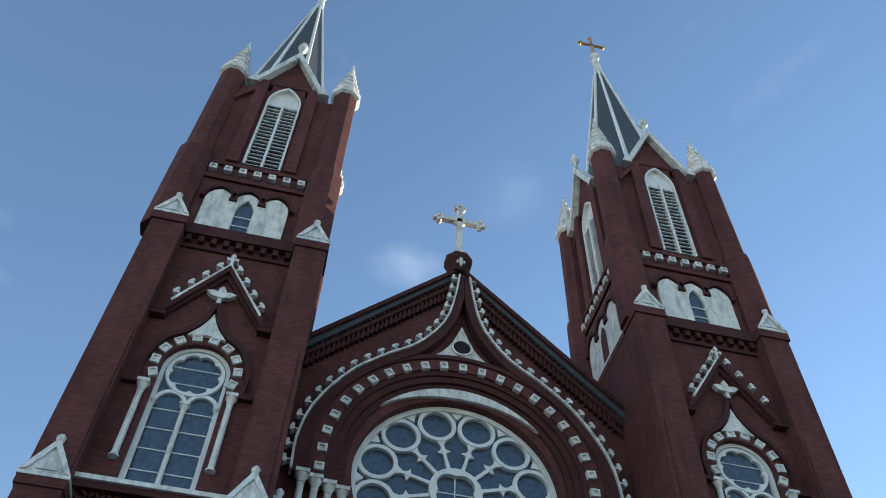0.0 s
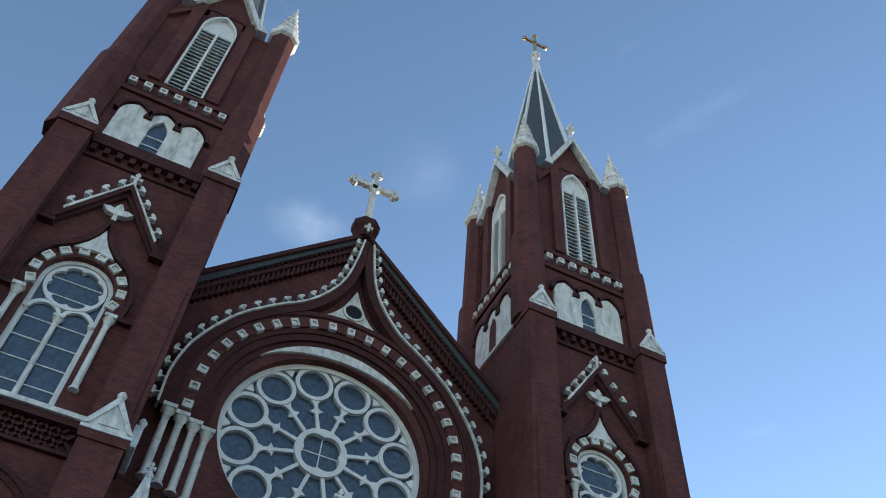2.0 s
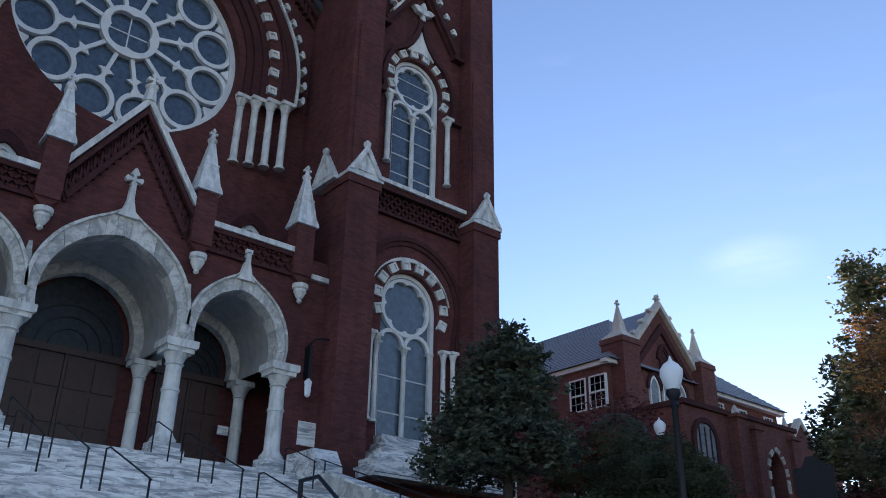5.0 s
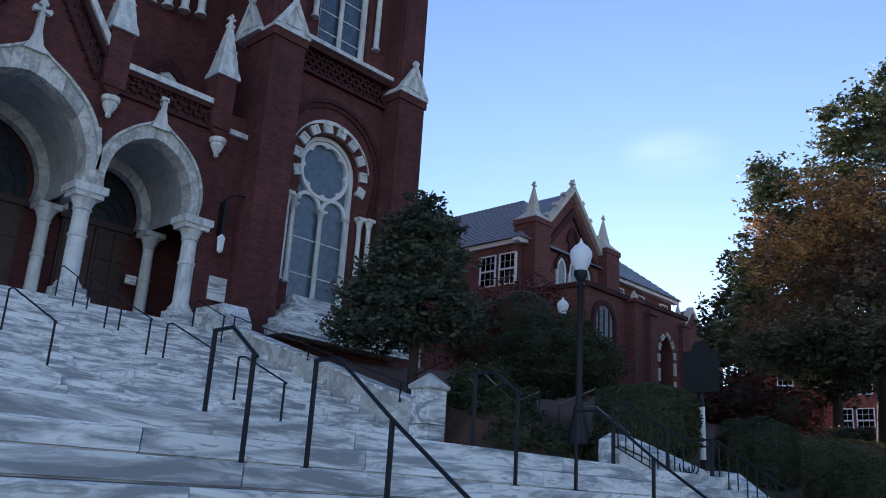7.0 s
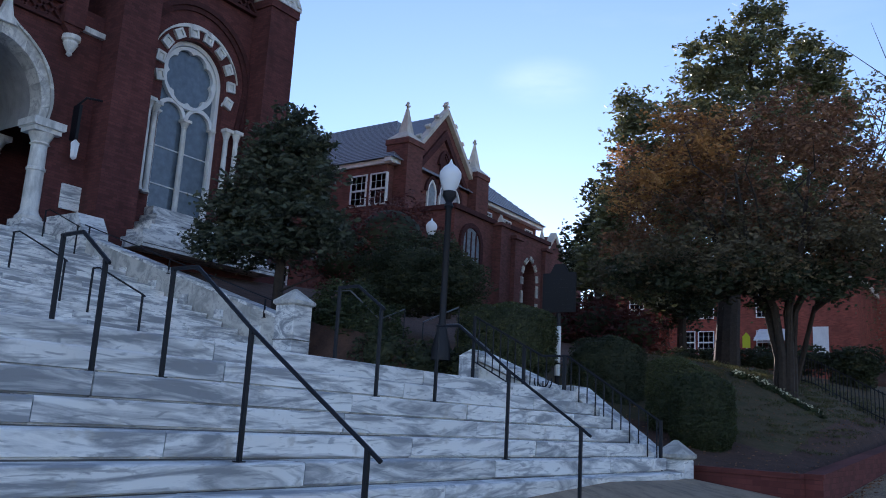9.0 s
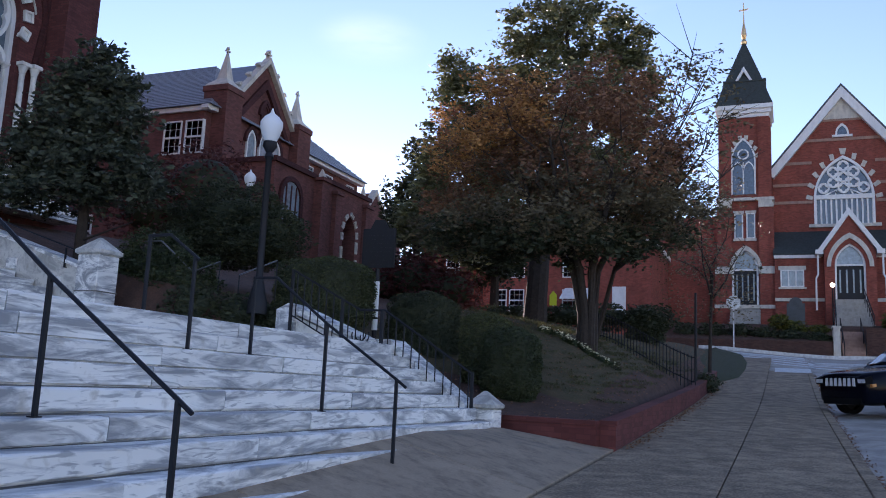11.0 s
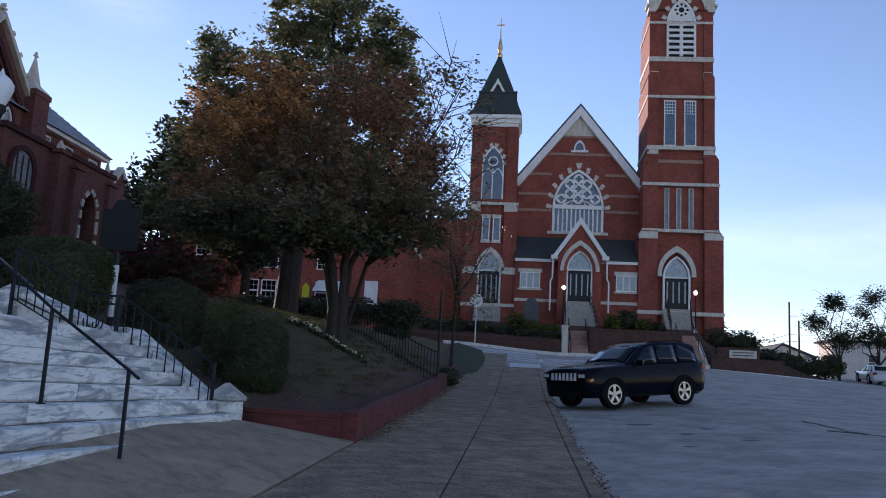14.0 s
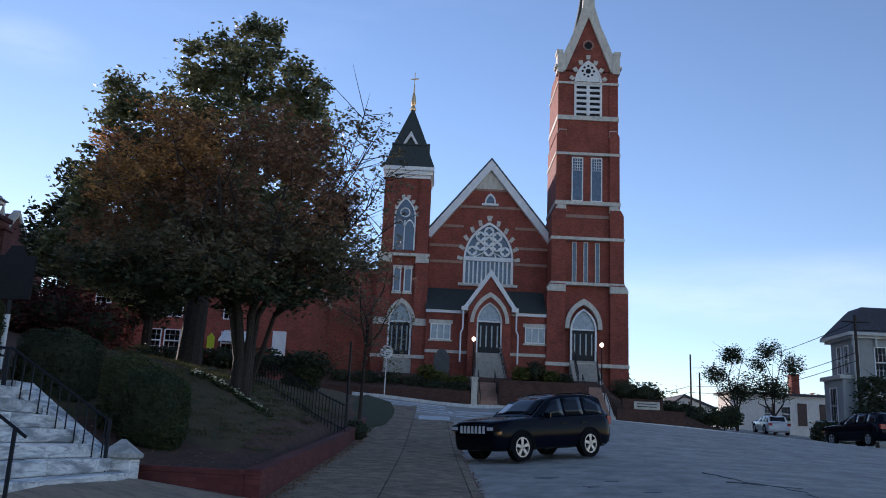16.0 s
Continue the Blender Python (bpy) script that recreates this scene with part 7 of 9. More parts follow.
upper_wall = thing("stair_side_wall", "sloping white marble side wall of the upper stairs", "wall", (-15, 10.8, 3.5))
UW = lambda u, v, w: (u, 10.85 + w, v)
g = Geo(UW)
g.prism([(-12.05, 2.0), (-12.05, 3.08), (-18.7, 5.15), (-18.7, 2.0)], -0.2, 0.2)
part("side_wall_body", g, MARBLE_WORN, upper_wall)
for i in range(6):
    g = Geo(UW)
    u0, u1 = -12.05 - 6.65 * i / 6, -12.05 - 6.65 * (i + 1) / 6 + 0.012
    z0, z1 = 3.08 + 2.07 * i / 6, 3.08 + 2.07 * (i + 1) / 6
    g.prism([(u0, z0), (u1, z1), (u1, z1 + 0.06), (u0, z0 + 0.06)], -0.24, 0.24)
    part("coping_stone", g, MARBLE, upper_wall)
    g = Geo(UW)
    m = (u0 + u1) / 2
    g.box(m - 0.12, m + 0.12, (z0 + z1) / 2 - 0.5, (z0 + z1) / 2 - 0.3, -0.23, -0.2)
    part("carved_panel", g, MARBLE, upper_wall)
g = Geo(UW)
g.prism([(-18.6, 4.0), (-18.6, 5.3), (-18.9, 5.75), (-20.2, 5.75), (-20.2, 4.0)], -0.35, 0.35)
part("end_block", g, MARBLE, upper_wall)


def rail(pts, posts, name="stair_handrail", r=0.015, group="stair handrails"):
    """A flat-topped iron handrail along pts, with square posts (x, y, foot, top)."""
    t = thing(name, "black iron stair handrail with square posts on marble steps", "handrail", posts[0][:3], group)
    g = Geo()
    for a, b in zip(pts, pts[1:]):
        g.rod(a, b, r, r, 6)
    part("top_rail", g, IRON, t)
    for x, y, z0, z1 in posts:
        g = Geo(lambda u, v, w: (x + u, y + w, v))
        g.box(-0.0135, 0.0135, z0, z1, -0.0135, 0.0135)
        part("post", g, IRON, t)
        g = Geo(lambda u, v, w: (x + u, y + w, v))
        g.box(-0.03, 0.03, z0, z0 + 0.008, -0.03, 0.03)
        part("foot_plate", g, IRON, t)
    return t


H = 0.80


def lower_rail(y, low, bend):
    """Handrail of the lower flight; low is its bottom post (x, foot, top), bend its middle post (x, foot, top)."""
    line = [(low[0] + 0.1, y, low[2] - 0.07), (low[0], y, low[2]), (bend[0], y, bend[2]), (-5.235, y, 2.315), (-5.51, y, 2.315)]
    return rail(line, [(low[0], y, low[1], low[2]), (bend[0], y, bend[1], bend[2]), (-5.49, y, 1.54, 2.31)])


lower_rail(6.5, (-3.86, 0.42, 1.36), (-4.63, 1.03, 1.865))
lower_rail(3.14, (-3.6, 0.35, 1.18), (-4.63, 1.03, 1.87))
# short rails over the edge of the landing
for y, top in ((2.6, 2.285), (5.55, 2.385)):
    rail([(-5.46, y, top - 0.03), (-5.5, y, top), (-5.805, y, top + 0.21), (-6.06, y, top + 0.205)], [(-5.5, y, 1.54, top), (-6.04, y, 1.88, top + 0.205)])
# staggered rails of the upper flight: lower post, upper post
for y, x0, x1 in ((7.34, -11.63, -13.02), (7.0, -13.3, -15.0), (6.8, -15.28, -17.2), (7.1, -17.2, -18.9), (6.85, -19.05, -20.1), (9.95, -17.9, -19.3), (3.9, -15.2, -17.4), (4.25, -13.2, -15.35), (3.35, -15.95, -18.15), (3.6, -17.9, -20.0)):
    za, zb = stair_z(x0), stair_z(x1)
    rail([(x0 + 0.06, y, za + H - 0.03), (x0, y, za + H), (x1 + 0.18, y, zb + H), (x1, y, zb + H)], [(x0, y, za - 0.1, za + H), (x1, y, zb - 0.1, zb + H)])
rail([(-12.2, 10.62, 3.42), (-18.7, 10.62, 5.45), (-19.0, 10.62, 5.5)], [(-12.4, 10.62, 3.1, 3.45), (-15.4, 10.62, 4.1, 4.4), (-18.5, 10.62, 5.1, 5.4)])

# iron balustrade on the cheek wall, with its scroll
bal = thing("iron_balustrade", "black wrought iron balustrade with thin bars and scroll", "railing", (-6, 10.6, 1))
path = [(-4.6, 0.80), (-6.02, 1.69), (-6.43, 1.69), (-7.63, 2.3)]
for off, nm, rb in ((0.0, "bottom_bar", 0.012), (0.7, "top_bar", 0.017)):
    g = Geo(CW)
    for a, b in zip(path, path[1:]):
        g.rod((a[0], a[1] + off, -0.33), (b[0], b[1] + off, -0.33), rb, rb, 6)
    part(nm, g, IRON, bal)
for u, v0, v1 in ((-4.61, 0.5, 1.53), (-6.06, 1.5, 2.4), (-6.74, 1.55, 2.55), (-7.65, 1.95, 3.02)):
    g = Geo(CW)
    g.box(u - 0.02, u + 0.02, v0, v1, -0.35, -0.31)
    part("standard", g, IRON, bal)
for (a, b), n in zip(zip(path, path[1:]), (11, 3, 9)):
    for i in range(n):
        f = (i + 0.5) / n
        u, v = a[0] + (b[0] - a[0]) * f, a[1] + (b[1] - a[1]) * f
        if n == 3 and i == 1:
            continue
        g = Geo(CW)
        g.box(u - 0.007, u + 0.007, v, v + 0.7, -0.337, -0.323)
        part("bar", g, IRON, bal)
g = Geo(CW)
g.rod((-6.41, 1.69, -0.33), (-6.41, 2.02, -0.33), 0.01, 0.01, 6)
part("scroll_stem", g, IRON, bal)
for r in (0.145, 0.085):
    g = Geo(CW)
    g.tube([(-6.41 + r * math.cos(a), 2.02 + r * math.sin(a), -0.33) for a in (math.pi * 0.9 + math.pi * 1.2 * k / 12 for k in range(13))], 0.011)
    part("scroll", g, IRON, bal)


# ---- lamps, signs ----
def lamp(x, y, z0, zg, label):
    """A post lamp with an acorn globe."""
    t = thing("lamp_post", label, "street lamp", (x, y, z0), "post lamps")
    P_ = lambda u, v, w: (x + u, y + w, v)
    g = Geo(P_)
    g.lathe(0, 0, [(0.17, z0), (0.17, z0 + 0.2), (0.1, z0 + 0.5), (0.06, z0 + 0.7), (0.055, zg - 0.55), (0.09, zg - 0.5), (0.06, zg - 0.42), (0.13, zg - 0.3), (0.12, zg - 0.22)], 12)
    part("post", g, IRON, t, smooth=True)
    g = Geo(P_)
    g.lathe(0, 0, [(0.1, zg - 0.22), (0.16, zg - 0.1), (0.205, zg + 0.05), (0.2, zg + 0.14), (0.13, zg + 0.24), (0.05, zg + 0.3)], 14)
    part("globe", g, GLOBE, t, "white acorn globe", smooth=True)
    g = Geo(P_)
    g.lathe(0, 0, [(0.05, zg + 0.29), (0.03, zg + 0.34), (0.01, zg + 0.4)], 8)
    part("finial", g, GLOBE, t)
    return t


lamp(-8.95, 11.6, 2.4, 5.68, "black lamp post with white acorn globe beside the stairs")
lamp(-17.4, 22.9, 4.8, 7.95, "black lamp post with white globe behind shrubs")
sp = thing("slim_post", "slim dark metal post beside the pavement", "post", (-2.98, 25.3, 1.6))
g = Geo()
g.rod((-2.98, 25.3, 1.4), (-2.98, 25.3, 4.4), 0.045, 0.035, 8)
part("shaft", g, IRON, sp)

sign = thing("historic_marker", "dark green marker board on a white-sleeved post", "sign", (-8.13, 14.5, 1.9))
M_ = lambda u, v, w: (-8.13 + u, 14.5 - w, v)
g = Geo(M_)
g.lathe(0, 0, [(0.045, 1.8), (0.045, 3.6)], 8)
part("post", g, IRON, sign)
g = Geo(M_)
g.lathe(0, 0, [(0.06, 2.62), (0.06, 3.34)], 8)
g.lathe(0, 0, [(0.06, 2.36), (0.06, 2.58)], 8)
part("sleeve", g, WHITE_PAINT, sign, "white reflective sleeve")
g = Geo(M_)
g.box(-0.36, 0.36, 3.62, 4.42, -0.03, 0.03)
g.prism([(-0.2, 4.42), (0.2, 4.42), (0.1, 4.6), (-0.1, 4.6)], -0.03, 0.03)
part("board", g, IRON, sign)
for k in range(8):
    g = Geo(M_)
    g.box(-0.3, 0.3 - 0.05 * (k % 3), 4.3 - 0.085 * k - 0.02, 4.3 - 0.085 * k + 0.015, 0.03, 0.034)
    part("lettering_bar", g, IRON, sign)

stop = thing("stop_sign", "octagonal road sign seen from behind on a steel post", "sign", (-3.3, 51.2, 4.3))
S_ = south(51.2, -3.3)
g = Geo(S_)
g.box(-0.035, 0.035, 4.1, 7.2, -0.03, 0.03)
part("post", g, WHITE_TIN, stop)
g = Geo(S_)
g.prism(arc(0, 6.9, 0.42, 22.5, 382.5, 8)[:-1], 0.03, 0.05)
part("plate", g, WHITE_TIN, stop)
YEL = mat("fluorescent_yellow", (0.75, 0.8, 0.05), 0.5, vary=0.05)
for x, y, z in ((-11.9, 42.9, 6.2), (-19.2, 43.6, 6.8)):
    t = thing("warning_sign", "bright yellow-green crossing sign on a post", "sign", (x, y, z - 2.4), "crossing signs")
    S_ = south(y, x)
    g = Geo(S_)
    g.box(-0.03, 0.03, z - 2.6, z + 0.3, -0.03, 0.03)
    part("post", g, WHITE_TIN, t)
    g = Geo(S_)
    g.prism([(-0.19, z - 0.4), (0.19, z - 0.4), (0.19, z + 0.16), (0, z + 0.38), (-0.19, z + 0.16)], 0.03, 0.05)
    part("plate", g, YEL, t)


# ---- trees and shrubs ----
def leaves(name, blobs, count, size, material, parent, seed, hollow=0.55, gap=0.0, label="", flat=0.5, boxy=0, tuft=0.0, per=40):
    """Many small leaves in and over a set of clumps (x, y, z, rx, ry, rz); tuft gathers them in sprays of that radius, so many per spray."""
    r = np.random.RandomState(seed)
    b = np.array(blobs, float)
    total = count
    if tuft:
        count = max(8, total // per)
    wgt = (b[:, 3] * b[:, 4] + b[:, 4] * b[:, 5] + b[:, 3] * b[:, 5])
    pick = r.choice(len(b), count, p=wgt / wgt.sum())
    d = r.normal(size=(count, 3))
    d /= np.linalg.norm(d, axis=1)[:, None]
    rad = hollow + (1 - hollow) * r.rand(count) ** 0.6
    rad *= 1 + 0.16 * np.sin(d[:, 0] * 7 + pick) * np.sin(d[:, 1] * 6 + pick * 2) + 0.1 * np.sin(d[:, 2] * 11 + pick)
    if boxy:
        rad = (hollow + (1 - hollow) * r.rand(count)) / (np.abs(d) ** boxy).sum(1) ** (1 / boxy)
        rad *= 1 + 0.03 * np.sin(d[:, 0] * 9 + pick) + 0.02 * np.sin(d[:, 2] * 14)
    c = b[pick, :3] + d * rad[:, None] * b[pick, 3:]
    if gap:
        f = np.sin(c[:, 0] * 2.3 + 1.3 * c[:, 2]) + np.sin(c[:, 1] * 2.1 - c[:, 2] * 1.7) + np.sin(c[:, 2] * 2.9 + c[:, 0])
        c = c[f > gap]
    if tuft:
        c = np.repeat(c, per, 0)
        away = r.normal(size=(len(c), 3)) * (0.5, 0.5, 0.36)
        c = c + away * tuft * np.repeat(0.5 + r.rand(len(c) // per), per)[:, None]
    n = len(c)
    a = r.normal(size=(n, 3))
    a /= np.linalg.norm(a, axis=1)[:, None]
    a[:, 2] *= flat
    t = np.cross(a, r.normal(size=(n, 3)))
    t /= np.linalg.norm(t, axis=1)[:, None] + 1e-9
    s = size * (0.6 + 0.8 * r.rand(n))[:, None]
    v = np.stack([c - a * s, c + t * s * 0.42, c + a * s, c - t * s * 0.42], 1).reshape(-1, 3)
    me = bpy.data.meshes.new(name)
    me.vertices.add(4 * n)
    me.vertices.foreach_set("co", v.ravel())
    me.loops.add(4 * n)
    me.loops.foreach_set("vertex_index", np.arange(4 * n))
    me.polygons.add(n)
    me.polygons.foreach_set("loop_start", np.arange(0, 4 * n, 4))
    me.update()
    me.validate()
    me.materials.append(material)
    return part(name, me, material, parent, label)


def limbs(g, base, tips, r0, bend=0.25, seed=1, twigs=3):
    """Tapered, crooked limbs from a trunk's head to the given tips, with side twigs."""
    r = random.Random(seed)
    for tip in tips:
        p, q = Vector(base), Vector(tip)
        pts = [p.lerp(q, k / 4) + Vector((r.uniform(-1, 1), r.uniform(-1, 1), r.uniform(-0.3, 0.6))) * bend * (1 if 0 < k < 4 else 0) for k in range(5)]
        g.tube(pts, r0, 6, taper=[1 - k / 4.6 for k in range(5)])
        for _ in range(twigs):
            k = r.randint(1, 3)
            a = pts[k].lerp(pts[k + 1], r.random())
            b = a + Vector((r.uniform(-1, 1), r.uniform(-1, 1), r.uniform(0.1, 1))) * (q - p).length * 0.22
            g.rod(a, b, r0 * 0.3, r0 * 0.08, 5)


def tree(name, label, at, group=""):
    return thing(name, label, "tree", at, group)


# magnolia
mg = tree("magnolia_tree", "tall dark green magnolia with dense glossy crown", (-8.8, 28.4, 3.6))
g = Geo()
g.rod((-8.8, 28.4, 2.8), (-8.75, 28.4, 4.5), 0.5, 0.4, 10)
g.rod((-8.75, 28.4, 4.5), (-8.5, 28.5, 9.0), 0.4, 0.3, 10)
limbs(g, (-8.5, 28.5, 8.0), [(-12, 27.5, 12), (-7.2, 28.6, 16.5), (-5.2, 29, 13.5), (-9.5, 29, 15), (-11.5, 28, 9), (-5.5, 28, 9.5)], 0.2, 0.4, 3)
part("trunk", g, BARK, mg)
leaves("crown", [(-7.5, 28.5, 15.9, 0.9, 1.0, 1.0), (-9.0, 28.6, 15.0, 1.35, 1.4, 1.1), (-7.4, 28.6, 14.2, 1.9, 1.8, 1.3), (-5.7, 28.8, 14.1, 0.95, 1.2, 1.2), (-9.9, 28.6, 13.9, 0.75, 1.0, 0.6), (-11.75, 27.6, 13.1, 0.75, 0.85, 0.75),
                 (-11.5, 27.4, 11.8, 0.95, 1.0, 0.9), (-12.1, 27.2, 10.2, 0.9, 1.0, 0.85), (-12.5, 27.0, 8.6, 0.85, 1.0, 0.85), (-12.9, 27.0, 7.2, 1.0, 1.0, 0.9), (-10.2, 28.0, 11.9, 1.9, 1.9, 1.5), (-7.8, 28.4, 11.9, 2.6, 2.3, 1.7), (-5.5, 28.8, 11.9, 1.3, 1.6, 1.7),
                 (-11.2, 27.6, 9.0, 2.0, 2.0, 1.7), (-8.2, 28.2, 9.0, 2.8, 2.4, 2.0), (-5.4, 28.6, 9.0, 1.7, 1.9, 1.8), (-11.4, 27.0, 6.9, 1.6, 1.5, 1.1)],
       66000, 0.112, MAGNOLIA, mg, 3, 0.5, -1.9, tuft=0.33, per=46)
# crape myrtle in autumn colour before it
cm = tree("crape_myrtle", "multi-stemmed russet autumn tree with thinning leaves", (-5.1, 19.9, 2.3))
rr = random.Random(8)
for k in range(6):
    a = 2 * math.pi * k / 6 + 0.3
    g = Geo()
    g.tube([(-5.05 + 0.16 * math.cos(a), 19.9 + 0.16 * math.sin(a), 2.0), (-5.02 + 0.15 * math.cos(a), 19.9 + 0.15 * math.sin(a), 3.2), (-5.1 + 0.3 * math.cos(a), 19.9 + 0.3 * math.sin(a), 4.3), (-5.3 + 1.1 * math.cos(a), 20.0 + 1.1 * math.sin(a), 5.6), (-5.4 + 1.6 * math.cos(a), 20.1 + 1.5 * math.sin(a), 7.4)],
           0.1, 8, taper=[1.25, 1, 0.85, 0.6, 0.3])
    t = (-5.3 + 1.1 * math.cos(a), 20.0 + 1.1 * math.sin(a), 5.6)
    limbs(g, t, [(t[0] + 1.8 * math.cos(a + d), t[1] + 1.4 * math.sin(a + d), t[2] + rr.uniform(1.2, 3.4)) for d in (-0.5, 0.5)], 0.045, 0.25, k, 1)
    part("stem", g, BARK, cm)
leaves("crown", [(-6.0, 20.2, 8.4, 2.2, 2.0, 1.4), (-7.8, 20.4, 7.9, 1.7, 1.6, 1.4), (-4.4, 20.2, 8.5, 1.6, 1.7, 1.3), (-9.0, 20.6, 6.6, 1.1, 1.3, 1.1), (-6.8, 19.8, 6.8, 2.0, 2.0, 1.4), (-4.5, 19.8, 6.9, 1.9, 2.0, 1.5), (-3.2, 20.2, 7.2, 0.95, 1.2, 1.3)],
       32000, 0.066, RUSSET, cm, 5, 0.2, -1.0, tuft=0.28, per=30)
# sunlight on the crown's left and shade below are put into leaf colours
leaves("crown_lit", [(-8.2, 19.7, 8.5, 1.0, 1.1, 0.9), (-7.3, 19.4, 9.1, 1.1, 1.0, 0.6), (-8.7, 19.8, 7.3, 0.9, 1.0, 0.8), (-7.3, 18.9, 7.9, 1.1, 0.9, 0.8), (-6.3, 18.8, 8.3, 0.8, 0.8, 0.6)], 9000, 0.058, AMBER_LIT, cm, 7, 0.3, -0.6, tuft=0.24, per=22)
leaves("crown_low_shade", [(-5.9, 19.2, 4.9, 2.4, 1.8, 0.55), (-4.0, 19.5, 5.0, 1.5, 1.5, 0.55), (-7.8, 19.6, 5.2, 1.6, 1.5, 0.6)], 9000, 0.08, DARKLEAF, cm, 8, 0.0, -1.2, tuft=0.26, per=24)
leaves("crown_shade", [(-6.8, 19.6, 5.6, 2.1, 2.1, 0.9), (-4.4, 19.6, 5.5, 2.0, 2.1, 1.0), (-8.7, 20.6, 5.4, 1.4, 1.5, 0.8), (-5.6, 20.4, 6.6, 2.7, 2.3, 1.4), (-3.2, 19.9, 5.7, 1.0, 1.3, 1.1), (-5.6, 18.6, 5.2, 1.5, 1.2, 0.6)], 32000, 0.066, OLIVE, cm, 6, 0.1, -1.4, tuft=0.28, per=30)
# half-bare tree to its side
bt = tree("bare_tree", "half-bare tree with a few dark leaves", (-2.9, 22.2, 2.0))
g = Geo()
limbs(g, (-4.6, 21.2, 4.5), [(-2.2, 20.6, 9.6), (-1.8, 20.4, 8.4), (-2.6, 21, 10.2), (-1.6, 20.6, 7.0), (-3.0, 21, 9.4), (-1.9, 21, 6.2), (-2.4, 21.5, 8.0)], 0.045, 0.25, 12, 22)
g.rod((-5.25, 21.4, 2.2), (-4.6, 21.2, 4.6), 0.08, 0.05, 7)
part("trunk", g, BARK, bt)
leaves("crown", [(-2.5, 20.7, 9.0, 1.0, 1.0, 1.2), (-2.1, 20.6, 7.6, 0.9, 1.0, 1.2), (-2.2, 20.8, 6.1, 0.8, 1.1, 1.1), (-3.2, 21, 9.5, 0.9, 1.0, 0.9), (-3.0, 20.8, 7.4, 0.9, 1.0, 1.4)], 4200, 0.065, OLIVE, bt, 14, 0.1, -0.6, tuft=0.16, per=7)
# young tree at the pavement with brown leaves hanging over the far tower
yt = tree("young_tree", "thin young tree with sparse russet leaves", (-2.6, 30, 2.0))
g = Geo()
g.rod((-2.9, 29.0, 1.6), (-2.8, 29.0, 5.5), 0.07, 0.04, 7)
limbs(g, (-2.8, 29, 4.6), [(-3.8, 29, 8), (-1.9, 29, 8.6), (-2.9, 28.5, 9.2), (-1.6, 29, 6.6), (-4.0, 29, 6.5)], 0.035, 0.3, 22, 7)
part("trunk", g, BARK, yt)
leaves("crown", [(-2.9, 29, 8.0, 1.4, 1.2, 1.6), (-2.2, 29, 6.2, 1.4, 1.2, 1.3), (-3.6, 29, 5.6, 1.2, 1.2, 1.4), (-2.6, 29, 4.6, 1.6, 1.3, 1.0)], 4500, 0.055, OLIVE, yt, 23, 0.1, -0.6)
# broadleaf evergreen beside the church tower
ev = tree("evergreen_tree", "dark young magnolia beside the church tower", (-13.8, 12.3, 3.4))
g = Geo()
g.rod((-13.8, 12.3, 3.0), (-13.8, 12.25, 8.2), 0.13, 0.03, 8)
for k in range(14):
    a, z = k * 2.4, 3.9 + 0.3 * k
    g.rod((-13.8, 12.28, z), (-13.8 + 1.3 * (1 - k / 18) * math.cos(a), 12.28 + 1.3 * (1 - k / 18) * math.sin(a), z + 0.35), 0.03, 0.01, 5)
part("trunk", g, BARK, ev)
leaves("crown", [(-13.73, 12.2, 8.45, 0.3, 0.3, 0.35), (-13.78, 12.2, 7.85, 0.52, 0.5, 0.5), (-14.15, 12.2, 7.2, 0.75, 0.7, 0.55), (-13.2, 12.25, 7.05, 0.6, 0.6, 0.5), (-14.3, 12.2, 6.45, 1.0, 0.95, 0.55), (-13.1, 12.3, 6.25, 0.85, 0.9, 0.55), (-14.8, 12.0, 5.75, 1.0, 1.0, 0.5), (-13.4, 12.3, 5.45, 1.25, 1.2, 0.6), (-15.5, 11.9, 5.25, 0.75, 0.7, 0.35), (-14.2, 12.1, 4.85, 1.3, 1.2, 0.45), (-15.0, 11.9, 4.8, 0.7, 0.8, 0.3), (-12.6, 12.5, 5.0, 0.6, 0.7, 0.4)],
       28000, 0.078, EVERGREEN, ev, 31, 0.3, -1.5, tuft=0.2, per=26)


